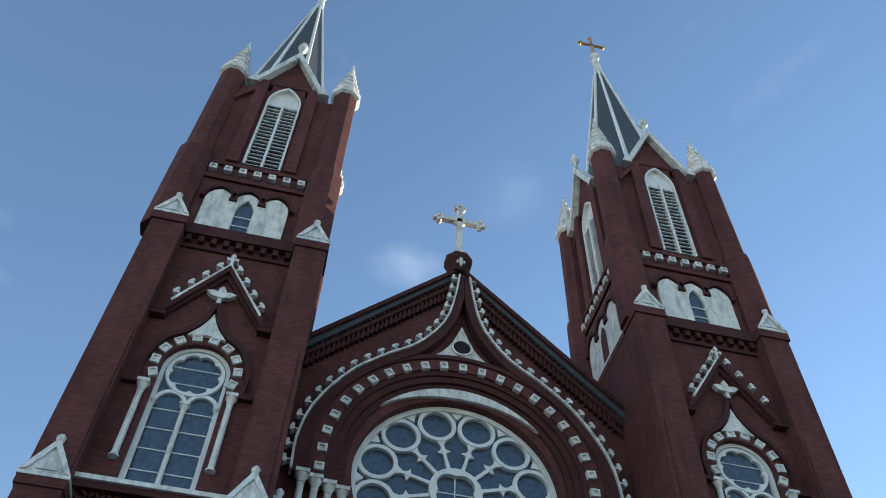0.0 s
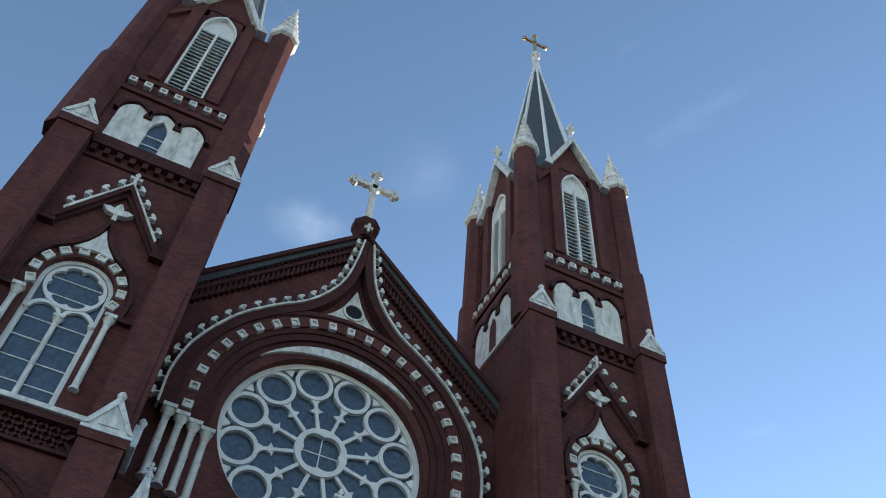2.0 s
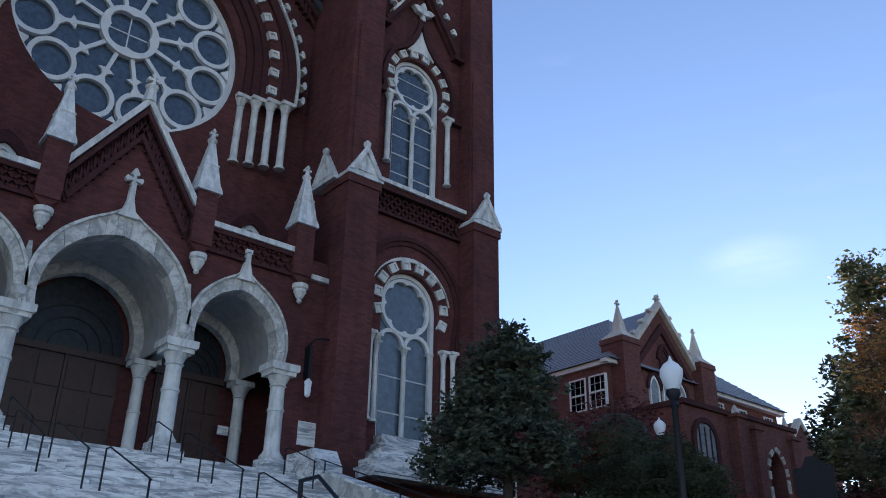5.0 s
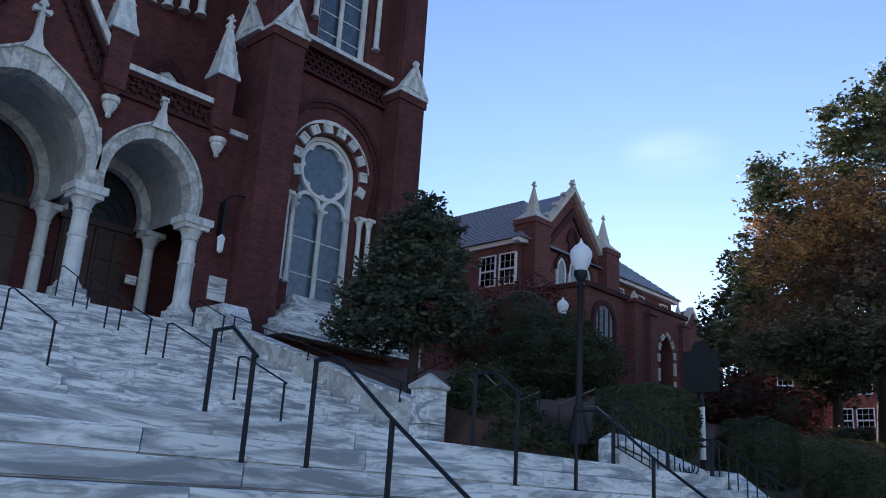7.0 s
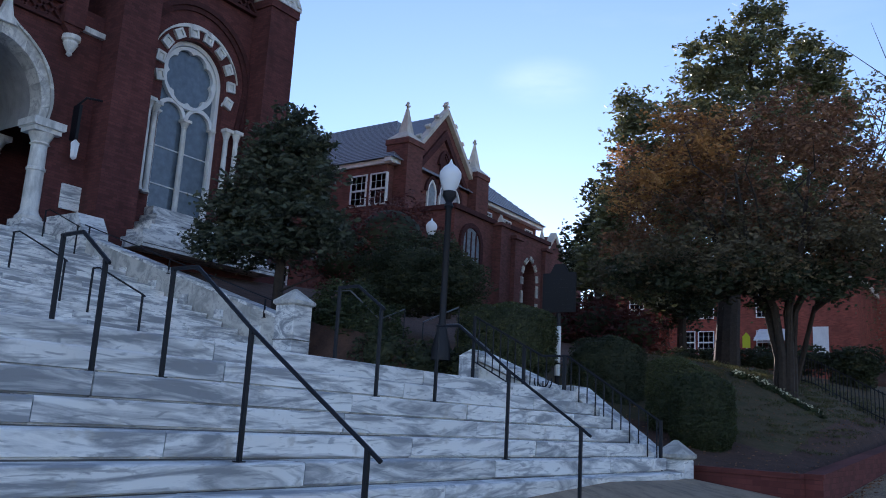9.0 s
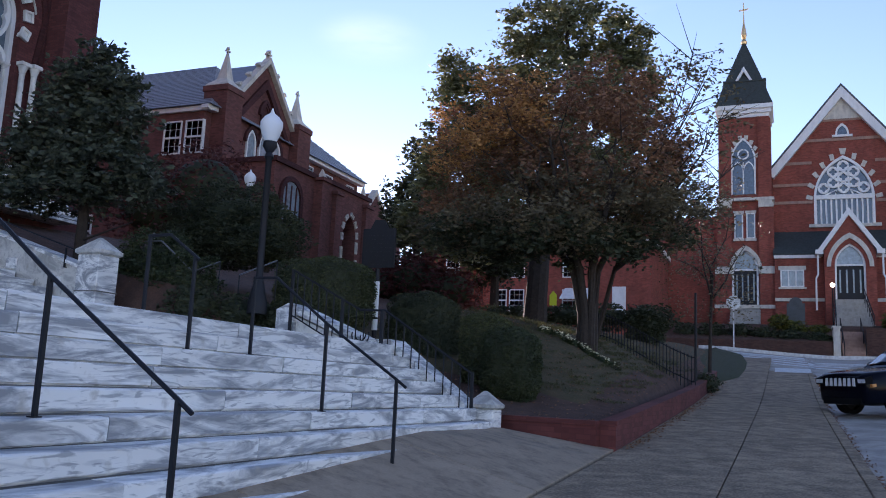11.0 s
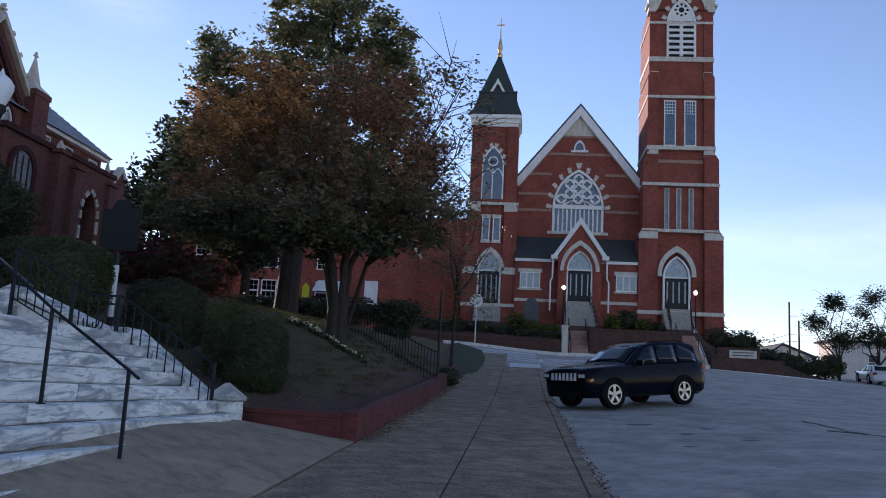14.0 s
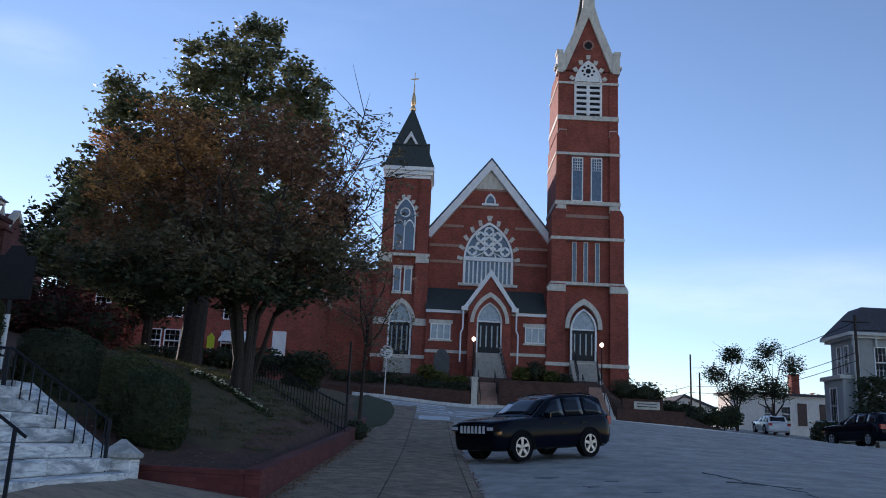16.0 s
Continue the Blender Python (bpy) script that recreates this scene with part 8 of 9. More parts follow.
def shrub(name, label, blobs, count, size, material, seed, hollow=0.8, category="shrub"):
    x, y, z = blobs[0][0], blobs[0][1], min(b[2] - b[5] for b in blobs)
    t = thing(name, label, category, (x, y, z))
    g = Geo()
    for b in blobs[:3]:
        g.rod((b[0], b[1], b[2] - b[5] - 0.1), (b[0], b[1], b[2]), 0.06, 0.03, 6)
        for k in range(5):
            g.rod((b[0], b[1], b[2] - b[5] * 0.4), (b[0] + b[3] * 0.7 * math.cos(k * 1.3), b[1] + b[4] * 0.7 * math.sin(k * 1.3), b[2] + b[5] * 0.5), 0.025, 0.01, 5)
    part("stems", g, BARK, t)
    clipped = 4 if hollow > 0.85 else 0
    leaves("foliage", blobs, count, size, material, t, seed, hollow, boxy=clipped)
    core, q_ = Geo(), 0.93 if clipped else 0.6
    for b in blobs:
        vs, fs, nu, nv = [], [], 16, 9
        for j in range(nv + 1):
            for i in range(nu):
                el, az = math.pi * (j / nv - 0.5), 2 * math.pi * i / nu
                d = (math.cos(el) * math.cos(az), math.cos(el) * math.sin(az), math.sin(el))
                k_ = q_ / (sum(abs(e) ** 4 for e in d) ** 0.25 if clipped else 1)
                vs.append((b[0] + d[0] * k_ * b[3], b[1] + d[1] * k_ * b[4], b[2] + d[2] * k_ * b[5]))
        fs = [(j * nu + i, j * nu + (i + 1) % nu, (j + 1) * nu + (i + 1) % nu, (j + 1) * nu + i) for j in range(nv) for i in range(nu)]
        core.add(vs, fs)
    part("inner_growth", core, DARKLEAF, t)
    return t


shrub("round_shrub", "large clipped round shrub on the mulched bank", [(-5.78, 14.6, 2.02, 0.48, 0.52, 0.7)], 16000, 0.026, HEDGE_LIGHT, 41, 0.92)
shrub("round_shrub", "broad clipped shrub lower on the mulched bank", [(-5.08, 13.9, 1.72, 0.5, 0.52, 0.68)], 16000, 0.026, HEDGE_M, 141, 0.92)
shrub("hedge_block", "tall clipped dark hedge on the bank", [(-7.55, 15.6, 2.35, 0.75, 0.6, 0.88)], 16000, 0.028, DARKLEAF, 42, 0.92, "hedge")
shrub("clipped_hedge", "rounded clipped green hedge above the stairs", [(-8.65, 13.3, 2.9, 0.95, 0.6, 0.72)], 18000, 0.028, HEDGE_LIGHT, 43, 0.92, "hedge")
shrub("large_shrub", "large dark round-headed shrub on bare stems beside the path", [(-11.85, 14.8, 4.75, 1.25, 1.3, 0.85), (-12.65, 14.7, 4.45, 0.85, 1.0, 0.7), (-11.05, 14.9, 4.4, 0.85, 1.0, 0.7), (-11.8, 14.6, 4.15, 1.4, 1.2, 0.5)], 30000, 0.045, DARKLEAF, 44, 0.75)
shrub("dark_shrub", "dark leafy shrub behind the stair landing", [(-12.0, 12.5, 3.35, 0.85, 0.8, 0.8), (-11.3, 12.4, 3.0, 0.8, 0.8, 0.75), (-12.5, 12.4, 2.9, 0.6, 0.6, 0.8)], 16000, 0.045, HEDGE_M, 45, 0.7)
shrub("low_shrubs", "dark low shrubs along the landing", [(-9.6, 12.0, 2.35, 0.7, 0.5, 0.5), (-8.9, 12.3, 2.3, 0.7, 0.5, 0.45), (-10.4, 11.7, 2.5, 0.6, 0.4, 0.5)], 3500, 0.06, DARKLEAF, 46, 0.6)
shrub("red_shrub", "deep red-leaved shrub on the lawn", [(-12.6, 26.5, 5.0, 1.5, 1.3, 1.0), (-11.2, 26.4, 4.6, 1.3, 1.2, 0.9), (-14.0, 26.6, 4.8, 1.2, 1.2, 0.9)], 5000, 0.1, RED_BUSH, 47, 0.5)
shrub("brown_shrub", "bare brown-twigged shrub before the school house", [(-20.5, 24.5, 8.2, 2.2, 2.0, 1.8), (-22.5, 24.0, 7.6, 2.0, 2.0, 1.8)], 5000, 0.1, RED_BUSH, 48, 0.4)
shrub("long_hedge", "long low hedge behind the magnolia", [(-13.5 + 1.6 * k, 33.5, 4.35, 1.2, 0.8, 0.55) for k in range(6)], 7000, 0.09, DARKLEAF, 49, 0.7, "hedge")
shrub("bank_shrub", "leafy shrub at the side-street corner", [(-5.6, 33.0, 3.9, 0.8, 0.8, 0.9)], 4000, 0.09, DARKLEAF, 50, 0.5)
shrub("wall_end_shrub", "small dark shrub at the end of the brick wall", [(-2.75, 26.2, 1.75, 0.4, 0.5, 0.35)], 900, 0.05, DARKLEAF, 51, 0.5)
# darker trees behind, towards the side street
for k, (x, y, zb, h, r) in enumerate(((-16.9, 36.0, 5.2, 8.2, 1.75), (-13.2, 37.0, 5.2, 7.0, 2.0), (-14.5, 38.5, 5.2, 6.0, 1.8))):
    t = tree("background_tree", "dark evergreen tree behind the lawn", (x, y, zb), "background trees")
    g = Geo()
    g.rod((x, y, zb - 0.6), (x, y, zb + h * 0.7), 0.25, 0.08, 7)
    limbs(g, (x, y, zb + h * 0.3), [(x - r * 0.7, y, zb + h * 0.7), (x + r * 0.7, y, zb + h * 0.75), (x, y + 1, zb + h * 0.9)], 0.08, 0.3, k, 4)
    part("trunk", g, BARK, t)
    leaves("crown", [(x, y, zb + h * 0.8, r * 0.7, r * 0.7, h * 0.2), (x - r * 0.4, y, zb + h * 0.55, r * 0.8, r * 0.8, h * 0.22), (x + r * 0.4, y, zb + h * 0.55, r * 0.8, r * 0.8, h * 0.22), (x, y, zb + h * 0.35, r, r, h * 0.2)], 7000, 0.16, DARKLEAF, t, 80 + k, 0.3, -0.8)
t = tree("golden_tree", "thin far tree with pale golden leaves", (-28, 62, 6))
g = Geo()
g.rod((-28, 62, 5), (-28, 62, 12), 0.2, 0.08, 7)
limbs(g, (-28, 62, 9), [(-30, 62, 17), (-27, 62, 18), (-25.5, 62, 15.5), (-29, 62, 19)], 0.08, 0.4, 5, 6)
part("trunk", g, BARK, t)
leaves("crown", [(-29, 62, 16.5, 2.2, 2, 2), (-26.5, 62, 15.5, 2.0, 2, 1.8)], 1500, 0.16, YELLOW_BUSH, t, 90, 0.2, -0.2)
# pansies along the bank, fallen leaves
fl = thing("pansy_bed", "row of small white and yellow pansies under the tree", "flowers", (-4.6, 17.4, 2.2), kind="stuff")
r = np.random.RandomState(9)
pts = [(-6.1 + 1.9 * q + r.normal() * 0.1, 19.5 - 0.6 * q + r.normal() * 0.1) for q in r.rand(110)]
leaves("petals", [(x, y, lawn_z(x, y) + 0.14, 0.03, 0.03, 0.03) for x, y in pts], 260, 0.028, mat("pansy_petals", (0.7, 0.66, 0.45), 0.7, vary=0.2, scale=0.2), fl, 91, 0.2)
leaves("pansy_leaves", [(x, y, lawn_z(x, y) + 0.06, 0.08, 0.08, 0.06) for x, y in pts], 2500, 0.05, HEDGE_M, fl, 92, 0.2)
lit = thing("fallen_leaves", "scattered brown fallen leaves", "leaves", (-3, 16, 1), kind="stuff")
pts = []
for _ in range(2600):
    y = 5 + 31 * r.rand()
    x = [-2.66 + abs(r.normal()) * 0.1, 0.45 + abs(r.normal()) * 0.07][r.rand() > 0.5 or y < 11.5]
    pts.append((x, y, (walk_z(y) if x < 0.3 else street_z(x, y)) + 0.012, 0.02, 0.02, 0.004))
for _ in range(4200):
    y, x = 11.8 + 30 * r.rand(), -3.2 - 7 * r.rand()
    pts.append((x, y, lawn_z(x, y) + 0.05, 0.02, 0.02, 0.006))
leaves("leaf_litter", pts, 12000, 0.022, RUSSET, lit, 93, 0.2, flat=0.1)
gr = thing("grass_blades", "short thin grass on the bank", "grass", (-6, 20, 2.5), kind="stuff")
gp = [(-9 + 5.6 * r.rand(), 15 + 14 * r.rand()) for _ in range(400)]
leaves("blades", [(x, y, lawn_z(x, y) + 0.06, 0.35, 0.35, 0.03) for x, y in gp], 30000, 0.02, leaf_mat("grass_blade_green", (0.065, 0.075, 0.028), (0.12, 0.105, 0.045)), gr, 94, 0.0, flat=1.6)

# low iron fence on the bank
fence = thing("iron_fence", "black iron picket fence stepping down the bank", "fence", (-4.5, 24.6, 2.4))
fx = [(-6.4 + 3.6 * k / 34, 26.2 - 2.9 * k / 34) for k in range(35)]
for x, y in fx:
    z = lawn_z(x, y)
    g = Geo(lambda u, v, w: (x + u, y + w, v))
    g.box(-0.012, 0.012, z - 0.1, z + 0.85, -0.012, 0.012)
    part("picket", g, IRON, fence)
for off in (0.15, 0.8):
    g = Geo()
    g.tube([(x, y, lawn_z(x, y) + off) for x, y in fx], 0.018)
    part("fence_rail", g, IRON, fence)
# path railings behind the stairs
pr = thing("path_railing", "grey metal handrails of a path beside the hedge", "handrail", (-9.5, 12.4, 2.3))
for line in (((-9.54, 12.3, 3.12), (-9.05, 12.3, 3.12), (-8.39, 12.35, 2.64)), ((-11.9, 12.0, 3.8), (-11.48, 12.0, 3.8), (-10.8, 12.2, 3.2)), ((-11.07, 12.2, 3.17), (-10.4, 12.4, 3.45)), ((-9.87, 12.3, 3.18), (-9.2, 12.5, 3.47))):
    for a, b in zip(line, line[1:]):
        g = Geo()
        g.rod(a, b, 0.014)
        part("rail_bar", g, RAIL_GREY, pr)
    for p in (line[0], line[-1]):
        g = Geo()
        g.rod((p[0], p[1], p[2] - 0.95), p, 0.012)
        part("rail_post", g, IRON, pr)

# ---- vehicles ----
PAINT = mat("black_car_paint", (0.003, 0.004, 0.009), 0.12, vary=0.1, spec=0.1, bump=0.0)
PAINT_W = mat("white_car_paint", (0.7, 0.71, 0.72), 0.3, vary=0.03, coat=0.6, bump=0.0)
CAR_GLASS = mat("tinted_car_glass", (0.008, 0.011, 0.016), 0.06, vary=0.1, bump=0.0, spec=0.3)
# pale, hardly metallic base in place of the sky that chrome would mirror
CHROME = mat("pale_painted_chrome", (0.78, 0.78, 0.80), 0.3, metal=0.1, vary=0.05, bump=0.0)
RUBBER = mat("tyre_rubber", (0.006, 0.006, 0.007), 0.9, vary=0.2, spec=0.15)
ALLOY = mat("alloy_wheel", (0.45, 0.45, 0.47), 0.3, metal=0.8, vary=0.1, bump=0.0)
LENS = mat("headlamp_lens", (0.62, 0.64, 0.68), 0.1, vary=0.2, bump=0.0)
AMBER_LENS = mat("amber_lens", (0.5, 0.2, 0.06), 0.2, vary=0.2, bump=0.0)
TAIL = mat("tail_lamp_red", (0.35, 0.02, 0.02), 0.2, vary=0.1, bump=0.0)


def wheels_of(t, L, Wd, s):
    """The two wheels and arches of one flank."""
    for x in (L * 0.5 - 0.88, -L * 0.5 + 0.93):
        g = Geo(lambda u, v, w: (x + u, w, 0.36 + v))
        ring = [(0.36 * math.cos(a), 0.36 * math.sin(a)) for a in (2 * math.pi * k / 24 for k in range(24))]
        inner = [(0.235 * math.cos(a), 0.25 * math.sin(a)) for a in (2 * math.pi * k / 24 for k in range(24))]
        w0, w1 = (Wd - 0.2, Wd + 0.006) if s > 0 else (-Wd - 0.006, -Wd + 0.2)
        g.band(ring, inner, w0, w1, True)
        ty = part("wheel", g, RUBBER, t)
        g = Geo(lambda u, v, w: (x + u, w, 0.36 + v))
        wf = Wd + 0.004 if s > 0 else -Wd - 0.004
        w2 = wf - s * 0.05
        g.band(inner, [(a * 0.88, b2 * 0.88) for a, b2 in inner], min(wf, w2), max(wf, w2), True)
        for k in range(5):
            a = 2 * math.pi * k / 5 + 0.3
            c_, s_ = math.cos(a), math.sin(a)
            g.prism([(r_ * c_ - t_ * s_, r_ * s_ + t_ * c_) for r_, t_ in ((0.02, -0.03), (0.22, -0.045), (0.22, 0.045), (0.02, 0.03))], min(wf, w2), max(wf, w2))
        g.prism([(0.06 * math.cos(a), 0.06 * math.sin(a)) for a in (2 * math.pi * k / 10 for k in range(10))], min(wf, w2), max(wf, w2))
        part("rim", g, ALLOY, ty)
        # dark disc for the shade behind the spokes
        g = Geo(lambda u, v, w: (x + u, w, 0.36 + v))
        g.prism([(a * 0.95, b2 * 0.95) for a, b2 in inner], min(wf, w2) - s * 0.06, max(wf, w2) - s * 0.06)
        part("brake_void_shade", g, DARK, ty)
        g = Geo(lambda u, v, w: (x + u, w, 0.36 + v))
        ra = [(0.43 * math.cos(radians(q)), 0.43 * math.sin(radians(q))) for q in range(-10, 191, 10)]
        rb = [(0.37 * math.cos(radians(q)), 0.37 * math.sin(radians(q))) for q in range(-10, 191, 10)]
        ww = sorted((s * (Wd - 0.12), s * (Wd + 0.02)))
        g.band(ra, rb, ww[0], ww[1])
        part("wheel_arch", g, RUBBER, t)


def vehicle(name, label, paint, length, width, height, suv, group=""):
    """A car pointing along +x with its wheels on z = 0, lofted through stations from nose to tail."""
    t = thing(name, label, "car", (0, 0, 0), group)
    L, Wd, k = length, width / 2, height / 1.68
    hb = 1.07 * k
    st = [(0.5, 0.40, 0.90, 0.76), (0.492, 0.32, 0.96, 0.86), (0.47, 0.28, 1.0, 0.93), (0.42, 0.27, 1.03, 0.98), (0.34, 0.27, 1.055, 1.0), (0.22, 0.27, 1.09, 1.0), (0.14, 0.27, 1.11, 1.0), (0.0, 0.27, 1.11, 1.0), (-0.2, 0.27, 1.12, 1.0),
          (-0.36, 0.27, 1.14, 1.0), (-0.44, 0.26, 1.12 if suv else 1.07, 0.97), (-0.48, 0.32, 1.06 if suv else 1.0, 0.92), (-0.497, 0.42, 0.95, 0.86)]
    g = Geo()
    vs, fs = [], []
    for sx, zb, zt, wf in st:
        w, zb, zt = Wd * wf, zb * k, zt * k
        h = zt - zb
        half = [(0, zb), (w * 0.84, zb), (w * 0.96, zb + 0.07), (w * 0.99, zb + 0.25 * h), (w, zb + 0.55 * h), (w * 0.985, zb + 0.75 * h), (w * 0.955, zt - 0.05), (w * 0.9, zt - 0.012), (w * 0.75, zt + 0.012), (w * 0.35, zt + 0.03), (0, zt + 0.035)]
        sec = half + [(-y, z) for y, z in half[-2:0:-1]]
        vs += [(sx * L, y, z) for y, z in sec]
    n = 20
    for q in range(len(st) - 1):
        fs += [(q * n + i, q * n + (i + 1) % n, (q + 1) * n + (i + 1) % n, (q + 1) * n + i) for i in range(n)]
    fs += [tuple(range(n)), tuple(range((len(st) - 1) * n, len(st) * n))]
    g.add(vs, fs)
    part("body", g, paint, t, smooth=True)
    # cabin: x, top height, half width at the top
    cab = [(0.19, 1.11, 0.86), (0.14, 1.25, 0.82), (0.09, 1.41, 0.78), (0.045, 1.53, 0.75), (0.0, 1.61, 0.73), (-0.08, 1.66, 0.71), (-0.18, 1.68, 0.70), (-0.3, 1.675, 0.69), (-0.4, 1.65, 0.69), (-0.44, 1.58, 0.70), (-0.455, 1.38, 0.69), (-0.478, 1.2, 0.73), (-0.488, 1.08, 0.78)]
    if not suv:
        cab = [(x * 0.95 + (0.07 if x < -0.2 else 0) * (-x / 0.5), z, w) for x, z, w in cab]
    cx = [c[0] for c in cab][::-1]
    top = lambda x: float(np.interp(x, cx, [c[1] for c in cab][::-1])) * k
    wid = lambda x: float(np.interp(x, cx, [c[2] for c in cab][::-1])) * Wd
    belt = lambda x: (1.07 + 0.06 * max(0, -x)) * k
    g = Geo()
    vs, fs = [], []
    for x, _, _ in cab:
        zt, w, zb = top(x), wid(x), belt(x)
        zt = max(zt, zb + 0.03)
        sec = [(Wd * 0.9, zb - 0.03), (Wd * 0.9 + (w - Wd * 0.9) * 0.5, zb + (zt - zb) * 0.5), (w, zt - 0.08 * (zt - zb)), (w * 0.93, zt - 0.02), (w * 0.6, zt + 0.005), (0, zt + 0.012)]
        sec = sec + [(-y, z) for y, z in sec[-2::-1]]
        vs += [(x * L, y, z) for y, z in sec]
    n = 11
    for q in range(len(cab) - 1):
        fs += [(q * n + i, q * n + i + 1, (q + 1) * n + i + 1, (q + 1) * n + i) for i in range(n - 1)]
    fs += [tuple(range(n)), tuple(range((len(cab) - 1) * n, len(cab) * n)), tuple(q * n for q in range(len(cab))), tuple(q * n + n - 1 for q in range(len(cab)))]
    g.add(vs, fs)
    part("cabin", g, paint, t, smooth=True)

    def patch(nm, grid_pts, m):
        gg = Geo()
        nc = len(grid_pts[0])
        gg.add([p for row in grid_pts for p in row], [(i * nc + j, i * nc + j + 1, (i + 1) * nc + j + 1, (i + 1) * nc + j) for i in range(len(grid_pts) - 1) for j in range(nc - 1)])
        ob = part(nm, gg, m, t, smooth=True)
        md = ob.modifiers.new("thick", "SOLIDIFY")
        md.thickness = 0.006

    x_a, x_b = cab[0][0] - 0.02, cab[3][0] - 0.02
    patch("windscreen", [[(x * L + 0.012, y * wid(x) * 0.9, top(x) + 0.016 - 0.012 * y * y) for y in (-1, -0.5, 0, 0.5, 1)] for x in (x_a + (x_b - x_a) * q / 5 for q in range(6))], CAR_GLASS)
    x_a, x_b = cab[9][0] + 0.005, cab[-2][0]
    patch("rear_window", [[(x * L - 0.012, y * wid(x) * 0.86, top(x) + 0.012) for y in (-1, -0.5, 0, 0.5, 1)] for x in (x_a + (x_b - x_a) * q / 3 for q in range(4))], CAR_GLASS)

    def flank(x, f, s):
        zb, zt, w = belt(x), top(x), wid(x)
        return (x * L, s * (Wd * 0.9 + (w - Wd * 0.9) * f + 0.012), zb + (zt - zb) * f)

    z0, fx0 = hb, 0.17 * L
    for s in (-1, 1):
        for q, (xa, xb) in enumerate(((0.105, -0.075), (-0.095, -0.25), (-0.27, -0.42))):
            rows_ = []
            for e in range(5):
                x = xa + (xb - xa) * e / 4
                fmax = 0.84 if q else min(0.84, 0.35 + 0.9 * e / 4)
                fmax = min(fmax, 0.84 - (0.35 * (e / 4) ** 2 if q == 2 else 0))
                rows_.append([flank(x, 0.08 + (fmax - 0.08) * v / 3, s) for v in range(4)])
            patch("side_window", rows_, CAR_GLASS)
        g = Geo()
        g.tube([(-0.05 * L, s * Wd * 0.62, 1.6 * k), (-0.1 * L, s * Wd * 0.62, 1.68 * k), (-0.3 * L, s * Wd * 0.61, 1.7 * k), (-0.38 * L, s * Wd * 0.61, 1.65 * k)], 0.016)
        part("roof_rail", g, RUBBER, t)
        g = Geo()
        g.lathe(fx0 - 0.32, s * (Wd + 0.06), [(0.02, z0 - 0.02), (0.09, z0 + 0.02), (0.1, z0 + 0.13), (0.03, z0 + 0.17)], 8)
        g.v = [(u, w, v) for u, v, w in g.v]
        part("wing_mirror", g, paint, t, smooth=True)
        g = Geo()
        hy0, hy1 = (0.58, 0.84) if suv else (0.5, 0.86)
        g.prism([(L * 0.503, 0.76 * k), (L * 0.503, 0.89 * k), (L * 0.462, 0.95 * k), (L * 0.45, 0.78 * k)], s * Wd * (hy0 + 0.06), s * Wd * (hy1 + 0.09))
        g.v = [(u, w, v) for u, v, w in g.v]
        lamp_ob = part("headlamp", g, RUBBER, t, "dark-rimmed headlamp")
        for a_, b_ in ((0.08, 0.19), (0.21, 0.33)):
            g = Geo()
            g.prism([(L * 0.5055, 0.79 * k), (L * 0.5055, 0.87 * k), (L * 0.478, 0.9 * k), (L * 0.478, 0.8 * k)], s * Wd * (hy0 + a_), s * Wd * (hy0 + b_))
            g.v = [(u, w, v) for u, v, w in g.v]
            part("lens", g, LENS, lamp_ob)
        if suv:
            g = Geo()
            g.prism([(L * 0.476, 0.69 * k), (L * 0.476, 0.76 * k), (L * 0.452, 0.77 * k), (L * 0.452, 0.7 * k)], s * Wd * 0.9, s * Wd * 1.0)
            g.v = [(u, w, v) for u, v, w in g.v]
            part("side_marker", g, AMBER_LENS, t, "amber side light")
        g = Geo()
        g.box(-L * 0.5, -L * 0.47, s * Wd * 0.62, s * Wd * 0.9, hb * 0.78, hb * 1.0)
        g.v = [(a, b2, c) for a, b2, c in g.v]
        part("tail_lamp", g, TAIL, t)
        wheels_of(t, L, Wd, s)
        for x in (-0.06 * L, -0.23 * L):
            g = Geo()
            g.box(x - 0.1, x + 0.1, s * Wd * 0.985 - 0.01, s * Wd * 0.985 + 0.022, hb * 0.84, hb * 0.87)
            part("door_handle", g, paint, t)
    if suv:
        for q in range(7):
            g = Geo()
            y = -0.45 + 0.15 * q
            g.prism([(L * 0.488, 0.70 * k), (L * 0.509, 0.72 * k), (L * 0.503, 0.90 * k), (L * 0.488, 0.90 * k)], y - 0.034, y + 0.034)
            g.v = [(a, c, b2) for a, b2, c in g.v]
            part("grille_slot", g, CHROME, t)
    g = Geo()
    g.box(L * 0.485, L * 0.503, -Wd * 0.7, Wd * 0.7, 0.3 * k, 0.44 * k)
    part("bumper", g, RUBBER, t)
    g = Geo()
    g.box(-L * 0.503, -L * 0.49, -0.17, 0.17, 0.6, 0.71)
    part("number_plate", g, WHITE_PAINT, t)
    return t


def park(t, x, y, heading, z0, pitch=0.0, roll=0.0):
    t.matrix_basis = Matrix.Translation((x, y, z0)) @ Matrix.Rotation(radians(heading), 4, "Z") @ Matrix.Rotation(radians(pitch), 4, "Y") @ Matrix.Rotation(radians(roll), 4, "X")


